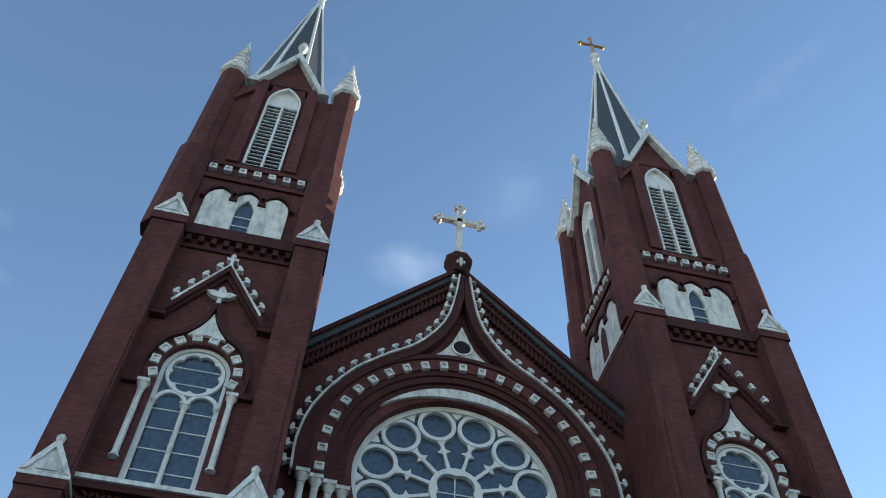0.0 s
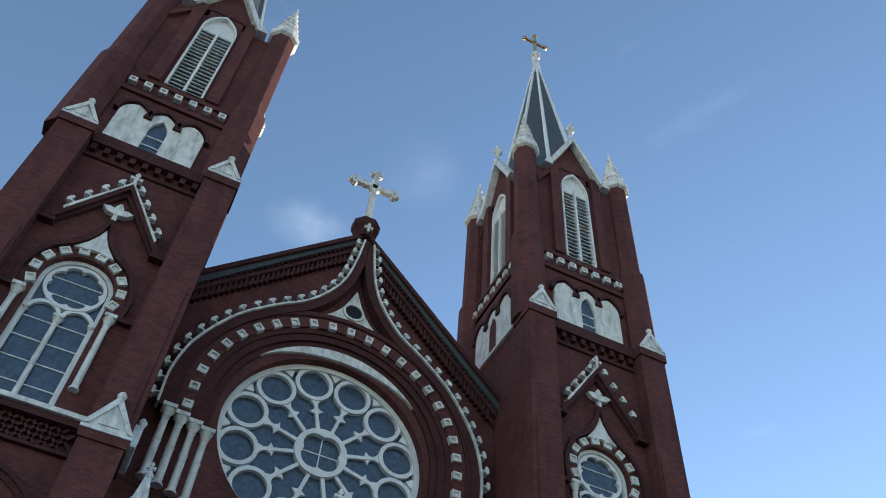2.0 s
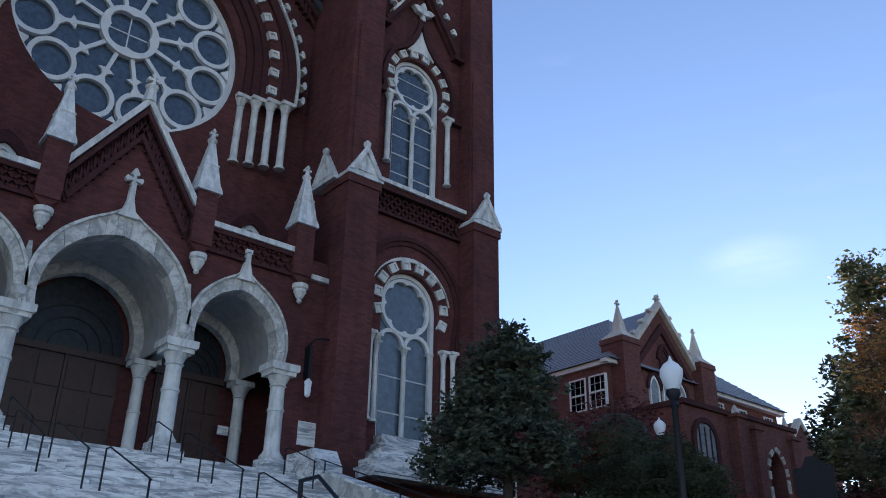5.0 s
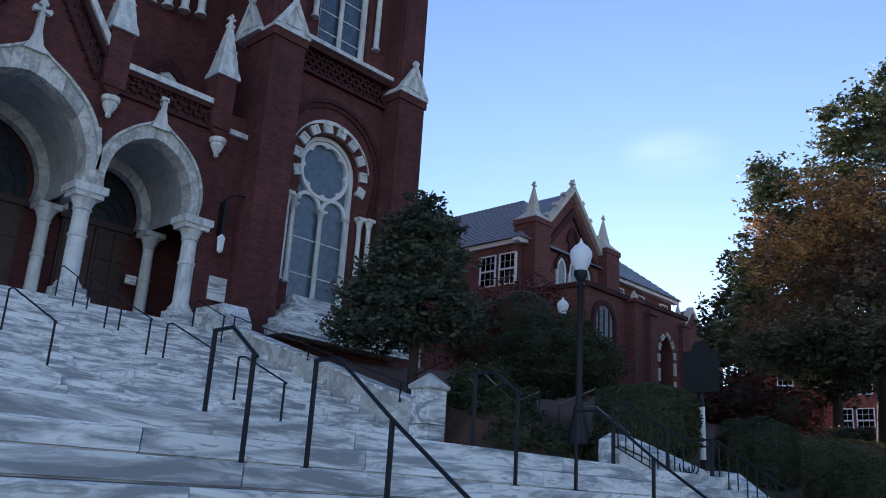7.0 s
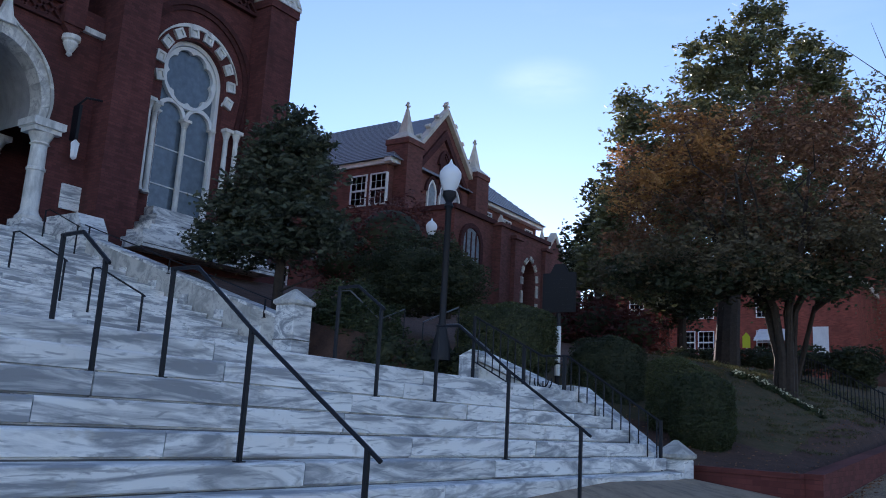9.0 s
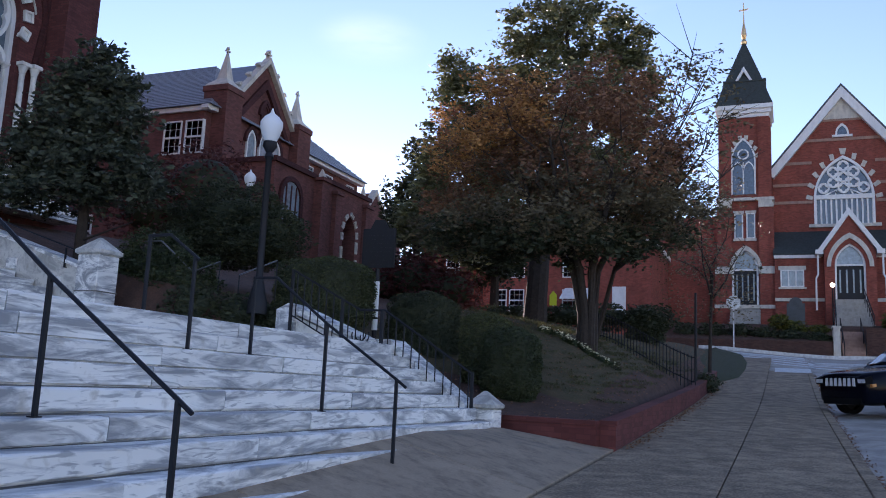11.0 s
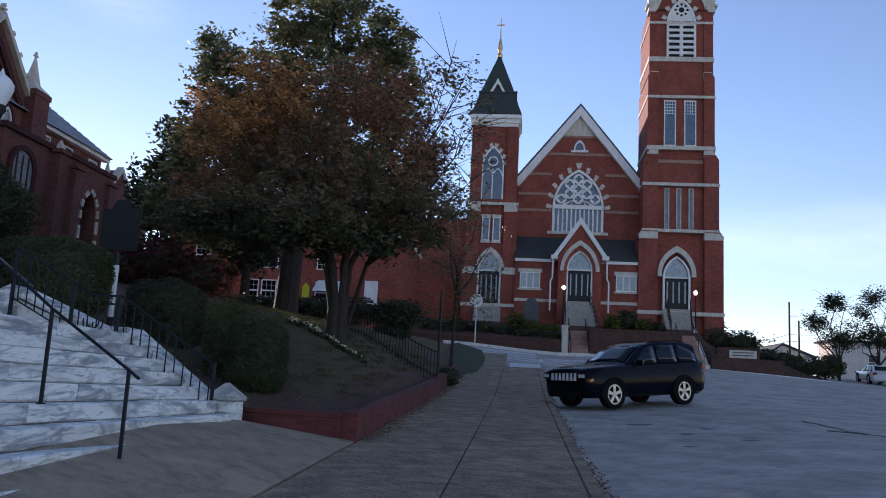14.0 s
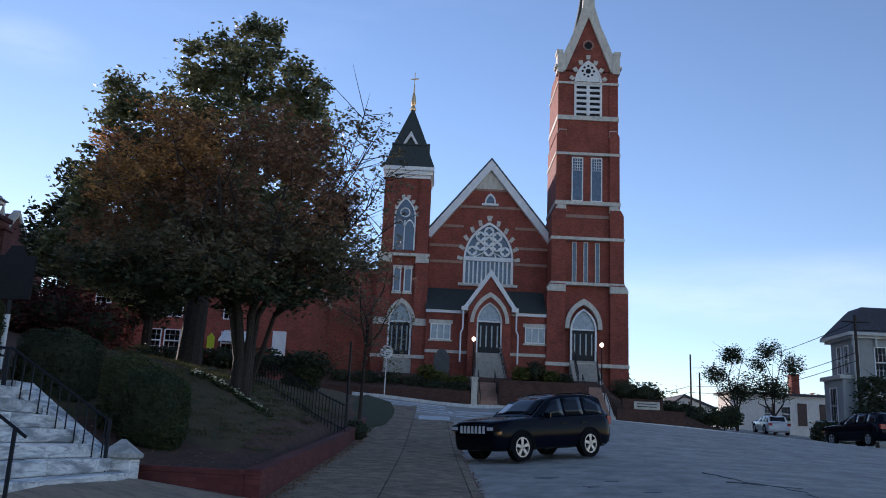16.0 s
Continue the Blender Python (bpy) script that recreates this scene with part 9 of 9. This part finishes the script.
suv = vehicle("parked_suv", "black compact SUV parked nose-in at an angle to the kerb", PAINT, 4.27, 1.8, 1.68, True)
park(suv, 2.42, 22.63, 216.0, 1.2, 4.5, 0)
sedan = vehicle("white_sedan", "white sedan parked far up the street", PAINT_W, 4.7, 1.82, 1.46, False)
park(sedan, 26.6, 67.5, 84, street_z(26.4, 67.5), -4, 0)
suv2 = vehicle("dark_suv", "dark SUV parked before the grey house", PAINT, 4.8, 1.9, 1.75, True)
park(suv2, 22.9, 45.4, 100, street_z(22.9, 45.4), 0)
w2 = vehicle("white_car", "white car parked before the pale house", PAINT_W, 4.4, 1.78, 1.45, False)
park(w2, 29.5, 64.5, 70, street_z(29.5, 64.5), 0)

# ---- houses and distance up the street ----
TRIM_GREY = mat("pale_grey_trim", (0.5, 0.5, 0.47), 0.7, vary=0.1, scale=2, stain=0.3)
SIDING = mat("pale_grey_clapboard", (0.30, 0.31, 0.30), 0.7, vary=0.1, scale=2, stain=0.2)
STUCCO = mat("white_stucco", (0.66, 0.64, 0.58), 0.85, vary=0.1, scale=3, stain=0.25)
ROOF_D = mat("dark_shingle", (0.05, 0.05, 0.06), 0.8, vary=0.3, scale=1.2)
grey = thing("grey_house", "grey two-storey house with mansard roof and bracketed eaves", "house", (36, 66, 2.5))
HZ = 3.1
HF = south(64.0, 37.5)
g = Geo(HF)
g.box(-5.5, 10, HZ - 2.5, HZ + 7.9, -4.0, 0)
gw = part("house_wall", g, SIDING, grey)
WSIDE = lambda u, v, w: (32.0 - w, 64.0 + u, v)
g = Geo(WSIDE)
g.prism([(0.5, HZ - 2.5), (3.6, HZ - 2.5), (3.6, HZ + 4.8), (0.5, HZ + 4.8)], 0, 0.9)
part("bay_wall", g, SIDING, grey)
for v in range(25):
    g = Geo(HF)
    g.box(-5.52, 10, HZ + v * 0.32, HZ + v * 0.32 + 0.03, 0, 0.02)
    part("clapboard_line", g, SIDING, gw)
for a, b, v0, v1 in ((0.35, 0.3, 7.9, 8.1), (0.6, 0.55, 8.1, 8.35)):
    g = Geo(HF)
    g.box(-5.5 - a, 10.5, HZ + v0, HZ + v1, -4.0 - a, b)
    part("eaves_board", g, TRIM_GREY, grey)
g = Geo(WSIDE)
g.box(0.3, 3.8, HZ + 4.8, HZ + 5.1, 0, 1.15)
part("bay_cornice", g, TRIM_GREY, grey)
g = Geo(HF)
g.box(-5.62, -5.25, HZ - 2.5, HZ + 7.9, -0.1, 0.08)
part("corner_board", g, TRIM_GREY, grey)
for k in range(9):
    g = Geo(HF)
    g.prism([(-5.75 + 1.7 * k, HZ + 7.3), (-5.6 + 1.7 * k, HZ + 7.3), (-5.6 + 1.7 * k, HZ + 7.9), (-5.75 + 1.7 * k, HZ + 7.9)], 0, 0.3)
    part("eaves_bracket", g, TRIM_GREY, grey)
g = Geo(HF)
g.add([(-6.1, HZ + 8.35, 0.55), (10.4, HZ + 8.35, 0.55), (10.4, HZ + 8.35, -4.6), (-6.1, HZ + 8.35, -4.6), (-4.6, HZ + 10.2, -0.7), (9, HZ + 10.2, -0.7), (9, HZ + 10.2, -3.4), (-4.6, HZ + 10.2, -3.4), (-4.3, HZ + 10.55, -1.0), (8.8, HZ + 10.55, -1.0), (8.8, HZ + 10.55, -3.1), (-4.3, HZ + 10.55, -3.1)],
      [(0, 1, 5, 4), (1, 2, 6, 5), (2, 3, 7, 6), (3, 0, 4, 7), (4, 5, 9, 8), (5, 6, 10, 9), (6, 7, 11, 10), (7, 4, 8, 11), (8, 9, 10, 11), (0, 3, 2, 1)])
part("mansard_roof", g, ROOF_D, grey)
for u, v in ((-3.6, 4.9), (-0.4, 4.9), (3.2, 4.9), (-3.6, 1.2), (0.6, 1.2)):
    sash(HF, u, HZ + v, HZ + v + 2.4, 0.48, grey)
for u in (1.4, 2.6):
    sash(WSIDE, u, HZ + 5.3, HZ + 7.5, 0.4, grey)
sash(lambda u, v, w: (31.1 - w, 64.0 + u, v), 2.0, HZ + 1.4, HZ + 4.2, 0.6, grey)
pale = thing("pale_house", "long low white stucco building with flat roof and dark doors", "house", (31, 76, 4))
PZ = 4.15
PF = south(92.0, 38.6)
g = Geo(PF)
g.box(-6.6, 4.6, PZ - 2.5, PZ + 4.4, -4, 0)
part("house_wall", g, STUCCO, pale)
g = Geo(PF)
g.box(-7.0, 4.9, PZ + 4.35, PZ + 4.6, -4.3, 0.4)
part("roof_slab", g, ROOF_D, pale)
for u in (1.2, 3.6):
    g = Geo(PF)
    g.box(u - 0.5, u + 0.5, PZ + 1.2, PZ + 3.6, 0, 0.06)
    part("door", g, WOOD, pale)
for u in (-2.4, -0.6):
    sash(PF, u, PZ + 1.6, PZ + 3.2, 0.55, pale)
g = Geo(PF)
g.box(1.2, 2.1, PZ + 4.6, PZ + 7.0, -3.4, -2.4)
part("chimney", g, BRICK_FB, pale)
wh = thing("small_house", "small white gabled house with dark roof far off", "house", (25, 92, 5))
WF2 = south(110.0, 33.0)
g = Geo(WF2)
g.prism([(-2.6, 4), (3, 4), (3, 8.0), (-0.7, 9.3), (-2.6, 8.0)], -8, 0)
part("house_wall", g, STUCCO, wh)
g = Geo(WF2)
g.band([(-2.9, 7.9), (-0.7, 9.5), (3.3, 8.0)], [(-2.8, 7.7), (-0.7, 9.2), (3.2, 7.7)], -8.2, 0.3)
part("roof", g, ROOF_D, wh)
# red brick house seen under the trees
rb = thing("red_brick_house", "red brick two-storey house with white windows and awning", "house", (-20, 62, 5))
RF = south(62.0, -19.0)
g = Geo(RF)
g.box(-9, 9.5, 3.5, 12.5, -9, 0)
part("house_wall", g, BRICK_FB, rb)
g = Geo(RF)
g.box(-9.2, 9.7, 12.4, 12.8, -9.2, 0.2)
part("parapet", g, STONE_FB, rb)
for u in (-6.2, -2.2, -0.8, 3.4):
    for v in (7.3, 9.9):
        sash(RF, u, v, v + 1.7, 0.6, rb)
g = Geo(RF)
g.add([(3.0, 9.1, 0), (5.4, 9.1, 0), (5.4, 8.2, 1.6), (3.0, 8.2, 1.6), (3.0, 9.0, 0), (5.4, 9.0, 0), (5.4, 8.1, 1.6), (3.0, 8.1, 1.6)], [(0, 1, 2, 3), (4, 5, 6, 7), (0, 1, 5, 4), (1, 2, 6, 5), (2, 3, 7, 6), (3, 0, 4, 7)])
part("awning", g, WHITE_PAINT, rb, "white awning over the door")
g = Geo(RF)
g.box(6.6, 7.6, 6.6, 9.2, 0, 0.08)
part("white_door", g, WHITE_PAINT, rb)


def pole(x, y, z0, h, arms=True):
    t = thing("utility_pole", "wooden utility pole with crossarm", "pole", (x, y, z0), "utility poles")
    g = Geo()
    g.rod((x, y, z0 - 1), (x, y, z0 + h), 0.15, 0.1, 8)
    part("shaft", g, BARK, t)
    if arms:
        g = Geo()
        g.rod((x - 1, y, z0 + h - 0.5), (x + 1, y, z0 + h - 0.5), 0.06, 0.06, 5)
        part("crossarm", g, BARK, t)


pole(31.7, 105, 4.0, 10.1, False)
pole(32.8, 105, 4.0, 7.9, False)
pole(30.1, 60.0, 2.2, 9.9)
wires = thing("overhead_wires", "thin overhead wires strung between poles", "wire", (30, 80, 10))
for a, b in (((30.1, 60, 8.8), (31.7, 105, 9.4)), ((30.1, 60, 9.4), (31.7, 105, 10.2)), ((30.1, 60, 11.6), (31.7, 105, 12.4)), ((30.1, 60, 11.0), (90, 40, 12)), ((31.7, 105, 9.4), (22, 118, 9.4)), ((31.7, 105, 10.2), (22, 118, 10.2))):
    g = Geo()
    A, B_ = Vector(a), Vector(b)
    g.tube([tuple(A.lerp(B_, k / 12) - Vector((0, 0, 4 * 0.9 * (k / 12) * (1 - k / 12)))) for k in range(13)], 0.025, 5)
    part("wire", g, RUBBER, wires)
for k, (x, y, zb, h, seed) in enumerate(((23.4, 66, 3.3, 6.8, 3), (26.3, 66, 3.2, 7.5, 4))):
    t = tree("street_tree", "small open street tree with dark leaves", (x, y, zb), "street trees")
    g = Geo()
    g.rod((x, y, zb - 0.8), (x, y, zb + 2), 0.13, 0.1, 7)
    limbs(g, (x, y, zb + 1.6), [(x - 2, y, zb + h * 0.75), (x + 1.8, y, zb + h * 0.8), (x - 0.6, y, zb + h), (x + 0.8, y, zb + h * 0.98), (x - 1.6, y, zb + h * 0.5)], 0.07, 0.3, seed, 6)
    part("trunk", g, BARK, t)
    leaves("crown", [(x - 1.5, y, zb + h * 0.68, 1.0, 0.9, 0.8), (x + 1.4, y, zb + h * 0.75, 1.0, 0.9, 0.9), (x - 0.2, y, zb + h * 0.9, 0.9, 0.9, 0.8), (x, y, zb + h * 0.5, 1.4, 1.2, 0.9)], 9500, 0.095, DARKLEAF, t, 100 + k, 0.1, -0.9, tuft=0.45, per=14)
# the last three, far to the west, are added to block the low sun
for k, (x, y, z, rx, rz, m) in enumerate(((20, 120, 6, 6, 3, RUSSET), (34, 130, 7, 8, 5, YELLOW_BUSH), (17.5, 84, 7.5, 2.2, 2.6, MAGNOLIA), (48, 110, 6, 9, 5, RUSSET), (22, 76, 4.6, 2.5, 1.6, DARKLEAF), (-45, 95, 10, 12, 6, DARKLEAF), (-60, 75, 11, 12, 7, DARKLEAF), (-75, 120, 12, 20, 8, RUSSET))):
    t = tree("far_trees", "distant trees in autumn colour", (x, y, z - rz), "far trees")
    g = Geo()
    for q in range(4):
        g.rod((x + (q - 1.5) * rx * 0.4, y, z - rz - 2), (x + (q - 1.5) * rx * 0.4, y, z + rz * 0.4), 0.2, 0.06, 6)
    part("trunk", g, BARK, t)
    leaves("crown", [(x + (q - 1.5) * rx * 0.5, y + (q % 2), z + (q % 3 - 1) * rz * 0.25, rx * 0.45, 2.5, rz * 0.75) for q in range(4)], 3500, 0.3, m, t, 120 + k, 0.2, -0.9)
fs = thing("church_name_sign", "low brick wall with pale name board", "sign", (15.3, 62.6, 4.4))
g = Geo(south(62.6, 15.2))
g.box(-1.5, 1.5, 4.2, 5.5, -0.4, 0)
part("sign_wall", g, BRICK_YARD, fs)
g = Geo(south(62.6, 15.2))
g.box(-0.65, 1.25, 4.75, 5.32, 0, 0.08)
part("name_board", g, STONE_FB, fs)
for k in range(2):
    g = Geo(south(62.6, 15.2))
    g.box(-0.45, 1.0, 5.12 - 0.2 * k, 5.19 - 0.2 * k, 0.08, 0.09)
    part("lettering_bar", g, SLATE, fs)
# retaining walls, pier and steps at the foot of the church's yard
yw = thing("yard_wall", "dark brick retaining walls below the brick church's yard", "wall", (5, 61, 4.5), kind="structure")
for x0, x1, zb, zt, y in ((-14.0, 2.4, 3.6, 5.4, 60.9), (4.4, 10.9, 3.2, 6.32, 60.95), (12.9, 17.8, 2.9, 4.6, 60.7)):
    g = Geo(south(y, 0))
    g.box(x0, x1, zb, zt - 0.12, -0.3, 0)
    part("wall_run", g, BRICK_YARD, yw)
    g = Geo(south(y, 0))
    g.box(x0 - 0.02, x1 + 0.02, zt - 0.12, zt, -0.34, 0.04)
    part("wall_cap", g, BRICK_YARD, yw)
pier = thing("stair_pier", "narrow white stone pier beside the yard steps", "pier", (2.62, 60.8, 4.2))
g = Geo(south(60.8, 2.62))
g.prism([(-0.22, 3.7), (0.24, 3.7), (0.2, 6.3), (-0.2, 6.3)], -1.6, 0.1)
part("shaft", g, STONE_FB, pier)
g = Geo(south(60.8, 2.62))
g.box(-0.27, 0.27, 6.3, 6.42, -1.66, 0.16)
part("cap", g, STONE_FB, pier)
for x0, x1, name in ((2.95, 4.38, "yard_steps"), (10.92, 12.36, "yard_steps")):
    t = thing(name, "brown concrete steps climbing from the street to the church yard", "stairs", (x0, 60, 4), "yard steps")
    zs = street_z((x0 + x1) / 2, 59.4)
    n = 14
    for k in range(n):
        g = Geo(south(0, 0))
        zt = zs + (6.3 - zs) * (k + 1) / n
        g.box(x0, x1, zt - 0.35, zt, -(64.2), -(60.1 + 0.29 * k))
        part("step", g, BAND_STONE, t)
    for x in (x0 + 0.08, x1 - 0.08):
        g = Geo()
        g.rod((x, 60.2, zs + 0.95), (x, 64.2, 7.2), 0.035, 0.035, 6)
        for y, z in ((60.3, zs), (62.2, zs + 0.5 * (6.3 - zs)), (64.1, 6.3)):
            g.rod((x, y, z - 0.1), (x, y, z + 0.95), 0.03, 0.03, 6)
        part("handrail", g, IRON, t, "black iron handrail")
t = thing("stair_cheek", "sloping white stone cheek wall beside the yard steps", "wall", (12.55, 62, 4))
g = Geo(lambda u, v, w: (12.55 + w, u, v))
g.prism([(60.4, 3.0), (66.0, 3.0), (66.0, 6.95), (65.4, 6.95), (60.8, 4.05), (60.4, 4.05)], -0.16, 0.16)
part("cheek_body", g, STONE_FB, t)
# iron handrails of the entrance steps
for pair in (((2.78, 64.0, 6.45), (2.85, 67.0, 8.75)), ((5.15, 64.0, 6.45), (4.8, 67.0, 8.75)), ((10.75, 64.5, 6.45), (10.9, 67.4, 8.45)), ((12.3, 64.5, 6.45), (12.7, 67.4, 8.45))):
    t = thing("entrance_handrail", "black iron handrail beside the church's entrance steps", "handrail", pair[0], "entrance handrails")
    (xa, ya, za), (xb, yb, zb) = pair
    g = Geo()
    for off in (0.95, 0.5):
        g.rod((xa, ya, za + off), (xb, yb, zb + off), 0.035, 0.035, 6)
    part("rail_bar", g, IRON, t)
    for k in range(7):
        f = k / 6
        g = Geo()
        g.rod((xa + (xb - xa) * f, ya + (yb - ya) * f, za + (zb - za) * f - 0.15), (xa + (xb - xa) * f, ya + (yb - ya) * f, za + (zb - za) * f + 0.95), 0.022, 0.022, 5)
        part("baluster", g, IRON, t)
mp = thing("memorial_slab", "dark round-headed memorial slab before the narthex wall", "monument", (0.22, 66.3, 7))
g = Geo(south(66.3, 0.22))
g.prism([(-0.62, 6.4), (0.62, 6.4), (0.62, 8.5)] + arc(0, 8.5, 0.45, 0, 180, 10) + [(-0.62, 8.5)], -0.2, 0.0)
part("slab", g, SLATE, mp)
# planting before the church
for k, (x, y, z, rx, rz, m) in enumerate(((-7.2, 63.2, 6.0, 1.0, 0.75, DARKLEAF), (-5.4, 63.0, 6.0, 1.1, 0.8, DARKLEAF), (-3.6, 63.1, 6.0, 1.1, 0.75, DARKLEAF), (-1.9, 62.9, 5.85, 1.0, 0.7, DARKLEAF), (-0.4, 62.6, 5.7, 1.0, 0.6, DARKLEAF), (1.2, 62.5, 5.6, 1.0, 0.6, DARKLEAF), (2.0, 61.9, 5.4, 0.5, 0.55, HEDGE_M),
                                          (-0.9, 64.3, 6.9, 0.75, 0.65, YELLOW_BUSH), (0.1, 64.0, 6.35, 0.95, 0.7, YELLOW_BUSH), (1.65, 64.0, 6.3, 0.75, 0.5, YELLOW_BUSH), (6.4, 65.0, 7.1, 0.75, 0.65, YELLOW_BUSH), (7.5, 65.2, 7.3, 0.8, 0.95, DARKLEAF), (8.7, 65.0, 7.0, 0.85, 0.55, YELLOW_BUSH), (9.7, 65.0, 6.8, 0.7, 0.5, DARKLEAF),
                                          (14.4, 65.4, 6.3, 1.2, 0.95, DARKLEAF), (16.1, 65.2, 6.1, 1.3, 1.0, DARKLEAF), (17.8, 64.6, 5.0, 1.1, 0.7, DARKLEAF), (19.2, 62.6, 4.3, 1.0, 0.8, DARKLEAF), (20.8, 62.8, 4.4, 1.1, 0.9, DARKLEAF), (22.0, 63.5, 4.6, 0.9, 0.9, HEDGE_M))):
    shrub("yard_shrub", "low leafy shrub in the brick church's yard" if m is not YELLOW_BUSH else "yellow-green bush in the brick church's yard", [(x, y, z, rx, 0.8, rz), (x + 0.5 * rx, y + 0.2, z - 0.15, 0.7 * rx, 0.6, 0.7 * rz)], 1300, 0.12, m, 140 + k, 0.5)
for x, z in ((2.72, 9.85), (12.95, 9.85)):
    t = thing("entrance_lamp", "lit white globe lamp on a slim post", "lamp", (x, 66.6, 7), "entrance lamps")
    g = Geo(lambda u, v, w: (x + u, 66.6 + w, v))
    g.lathe(0, 0, [(0.06, 6.2), (0.05, z - 0.2)], 7)
    part("post", g, IRON, t)
    g = Geo(lambda u, v, w: (x + u, 66.6 + w, v))
    g.lathe(0, 0, [(0.05, z - 0.14), (0.14, z - 0.04), (0.17, z + 0.08), (0.04, z + 0.22)], 10)
    part("globe", g, GLOBE_LIT, t)
t = tree("garden_tree", "dense dark leafy tree before the grey house", (30.4, 58.6, 3))
g = Geo()
g.rod((30.4, 58.6, 1.8), (30.4, 58.6, 6.0), 0.16, 0.07, 7)
limbs(g, (30.4, 58.6, 4.0), [(29.2, 58.6, 6.6), (31.8, 58.6, 7.0), (30.6, 58.4, 7.6)], 0.06, 0.3, 17, 4)
part("trunk", g, BARK, t)
leaves("crown", [(30.3, 58.6, 6.6, 1.3, 1.2, 1.0), (31.8, 58.6, 6.2, 1.5, 1.3, 1.4), (30.0, 58.5, 5.0, 1.3, 1.2, 1.0), (31.6, 58.5, 4.4, 1.5, 1.2, 1.2)], 9000, 0.13, DARKLEAF, t, 171, 0.2, -1.2, tuft=0.3, per=18)
shrub("garden_hedge", "dark hedge between the white building and the grey house", [(28.4, 62.0, 3.7, 1.1, 0.8, 0.85), (29.8, 62.0, 3.7, 1.0, 0.8, 0.9)], 3000, 0.11, DARKLEAF, 172, 0.6, "hedge")
# painted lines and cracks of the street
gp_ = thing("far_kerb_and_sun_strip", "pale concrete kerb along the far street side, with a white row for sunlight", "kerb", (14, 59.5, 3.6), kind="structure")
for k in range(21):
    x0 = -6.0 + 2.0 * k
    part("kerb_stone", slab(x0, x0 + 2.0, 59.2, 60.0, lambda x, y: street_z(x, 59.4) + (0.2 if x < 8 else 0.12), 0.5, 0.006, 0.03), ROAD_PAINT, gp_)
# white row added as the sunlit strip that crosses the road
for k in range(14):
    x0 = 7.0 + 2.0 * k
    part("kerb_stone", slab(x0, x0 + 2.0, 56.3, 57.1, lambda x, y: street_z(x, 56.7) + 0.2 + 0.12 * (y - 56.7), 0.45, 0.003, 0.03), WHITE_PAINT, gp_)
pv = thing("crosswalk", "worn white crosswalk stripes running obliquely over the street mouth", "road marking", (0, 46, 4), kind="structure")
mouth_z = lambda x, y: (walk_z(y) - lerp(y, [(36.5, 0.05), (40, 0.1), (47.5, 0.12)]) if x < 0.42 else street_z(x, y)) + 0.014
for k, (s0, s1) in enumerate(((0.0, 11.5), (3.3, 12.0), (4.4, 12.5), (5.2, 13.0), (6.0, 13.4))):
    g = Geo()
    n = 14
    vs = []
    for q in range(n + 1):
        sq = s0 + (s1 - s0) * q / n
        for wd in (0.0, 0.34 if k else 0.6):
            x, y = -3.9 + 0.635 * sq - 0.772 * (0.95 * k + wd), 51.0 - 0.772 * sq - 0.635 * (0.95 * k + wd)
            vs += [(x, y, mouth_z(x, y)), (x, y, mouth_z(x, y) - 0.03)]
    fs = [(4 * q, 4 * q + 2, 4 * q + 6, 4 * q + 4) for q in range(n)] + [(4 * q + 1, 4 * q + 3, 4 * q + 7, 4 * q + 5) for q in range(n)] + [(4 * q, 4 * q + 1, 4 * q + 5, 4 * q + 4) for q in range(n)] + [(4 * q + 2, 4 * q + 3, 4 * q + 7, 4 * q + 6) for q in range(n)]
    g.add(vs, fs)
    part("paint_stripe", g, ROAD_PAINT, pv)
g = slab(-0.95, 0.4, 35.1, 37.2, lambda x, y: walk_z(y) + 0.004, 0.1)
part("ramp_slab", g, ROAD_PAINT, pv, "pale kerb ramp at the pavement's end")
ck = thing("road_cracks", "dark tar-filled cracks in the asphalt", "crack", (5, 15, 0.8), kind="stuff")
g = Geo()
r2 = random.Random(5)
for x, y, n, dx, dy in ((5.6, 18.5, 22, 0.03, -0.22), (6.2, 14.0, 26, 0.06, -0.16), (5.4, 16.4, 10, 0.12, -0.06)):
    for _ in range(n):
        x2, y2 = x + dx + r2.uniform(-0.12, 0.12), y + dy * r2.uniform(0.3, 1.7)
        w_ = r2.uniform(0.004, 0.012)
        d = Vector((x2 - x, y2 - y)).normalized() * w_
        q = [(x - d.y, y + d.x), (x + d.y, y - d.x), (x2 + d.y, y2 - d.x), (x2 - d.y, y2 + d.x)]
        g.add([(a, b, street_z(a, b) + 0.012) for a, b in q] + [(a, b, street_z(a, b) - 0.01) for a, b in q], [(0, 1, 2, 3), (4, 5, 6, 7), (0, 1, 5, 4), (1, 2, 6, 5), (2, 3, 7, 6), (3, 0, 4, 7)])
        x, y = x2, y2
for x, y, a, b in ((2.0, 17.4, 0.3, 0.07), (2.6, 15.6, 0.22, 0.06), (3.2, 16.6, 0.16, 0.05), (2.3, 13.6, 0.18, 0.05), (3.5, 14.6, 0.2, 0.04)):
    ring_ = [(x + a * (0.35 + 0.65 * r2.random()) * math.cos(q), y + b * 2.2 * (0.6 + 0.5 * r2.random()) * math.sin(q)) for q in (2 * math.pi * i / 14 for i in range(14))]
    g.add([(u, v, street_z(u, v) + 0.008) for u, v in ring_] + [(u, v, street_z(u, v) - 0.01) for u, v in ring_], [tuple(range(14)), tuple(range(27, 13, -1))] + [(i, (i + 1) % 14, 14 + (i + 1) % 14, 14 + i) for i in range(14)])
part("crack_fill", g, mat("tar", (0.08, 0.08, 0.085), 0.6, vary=0.3), ck)
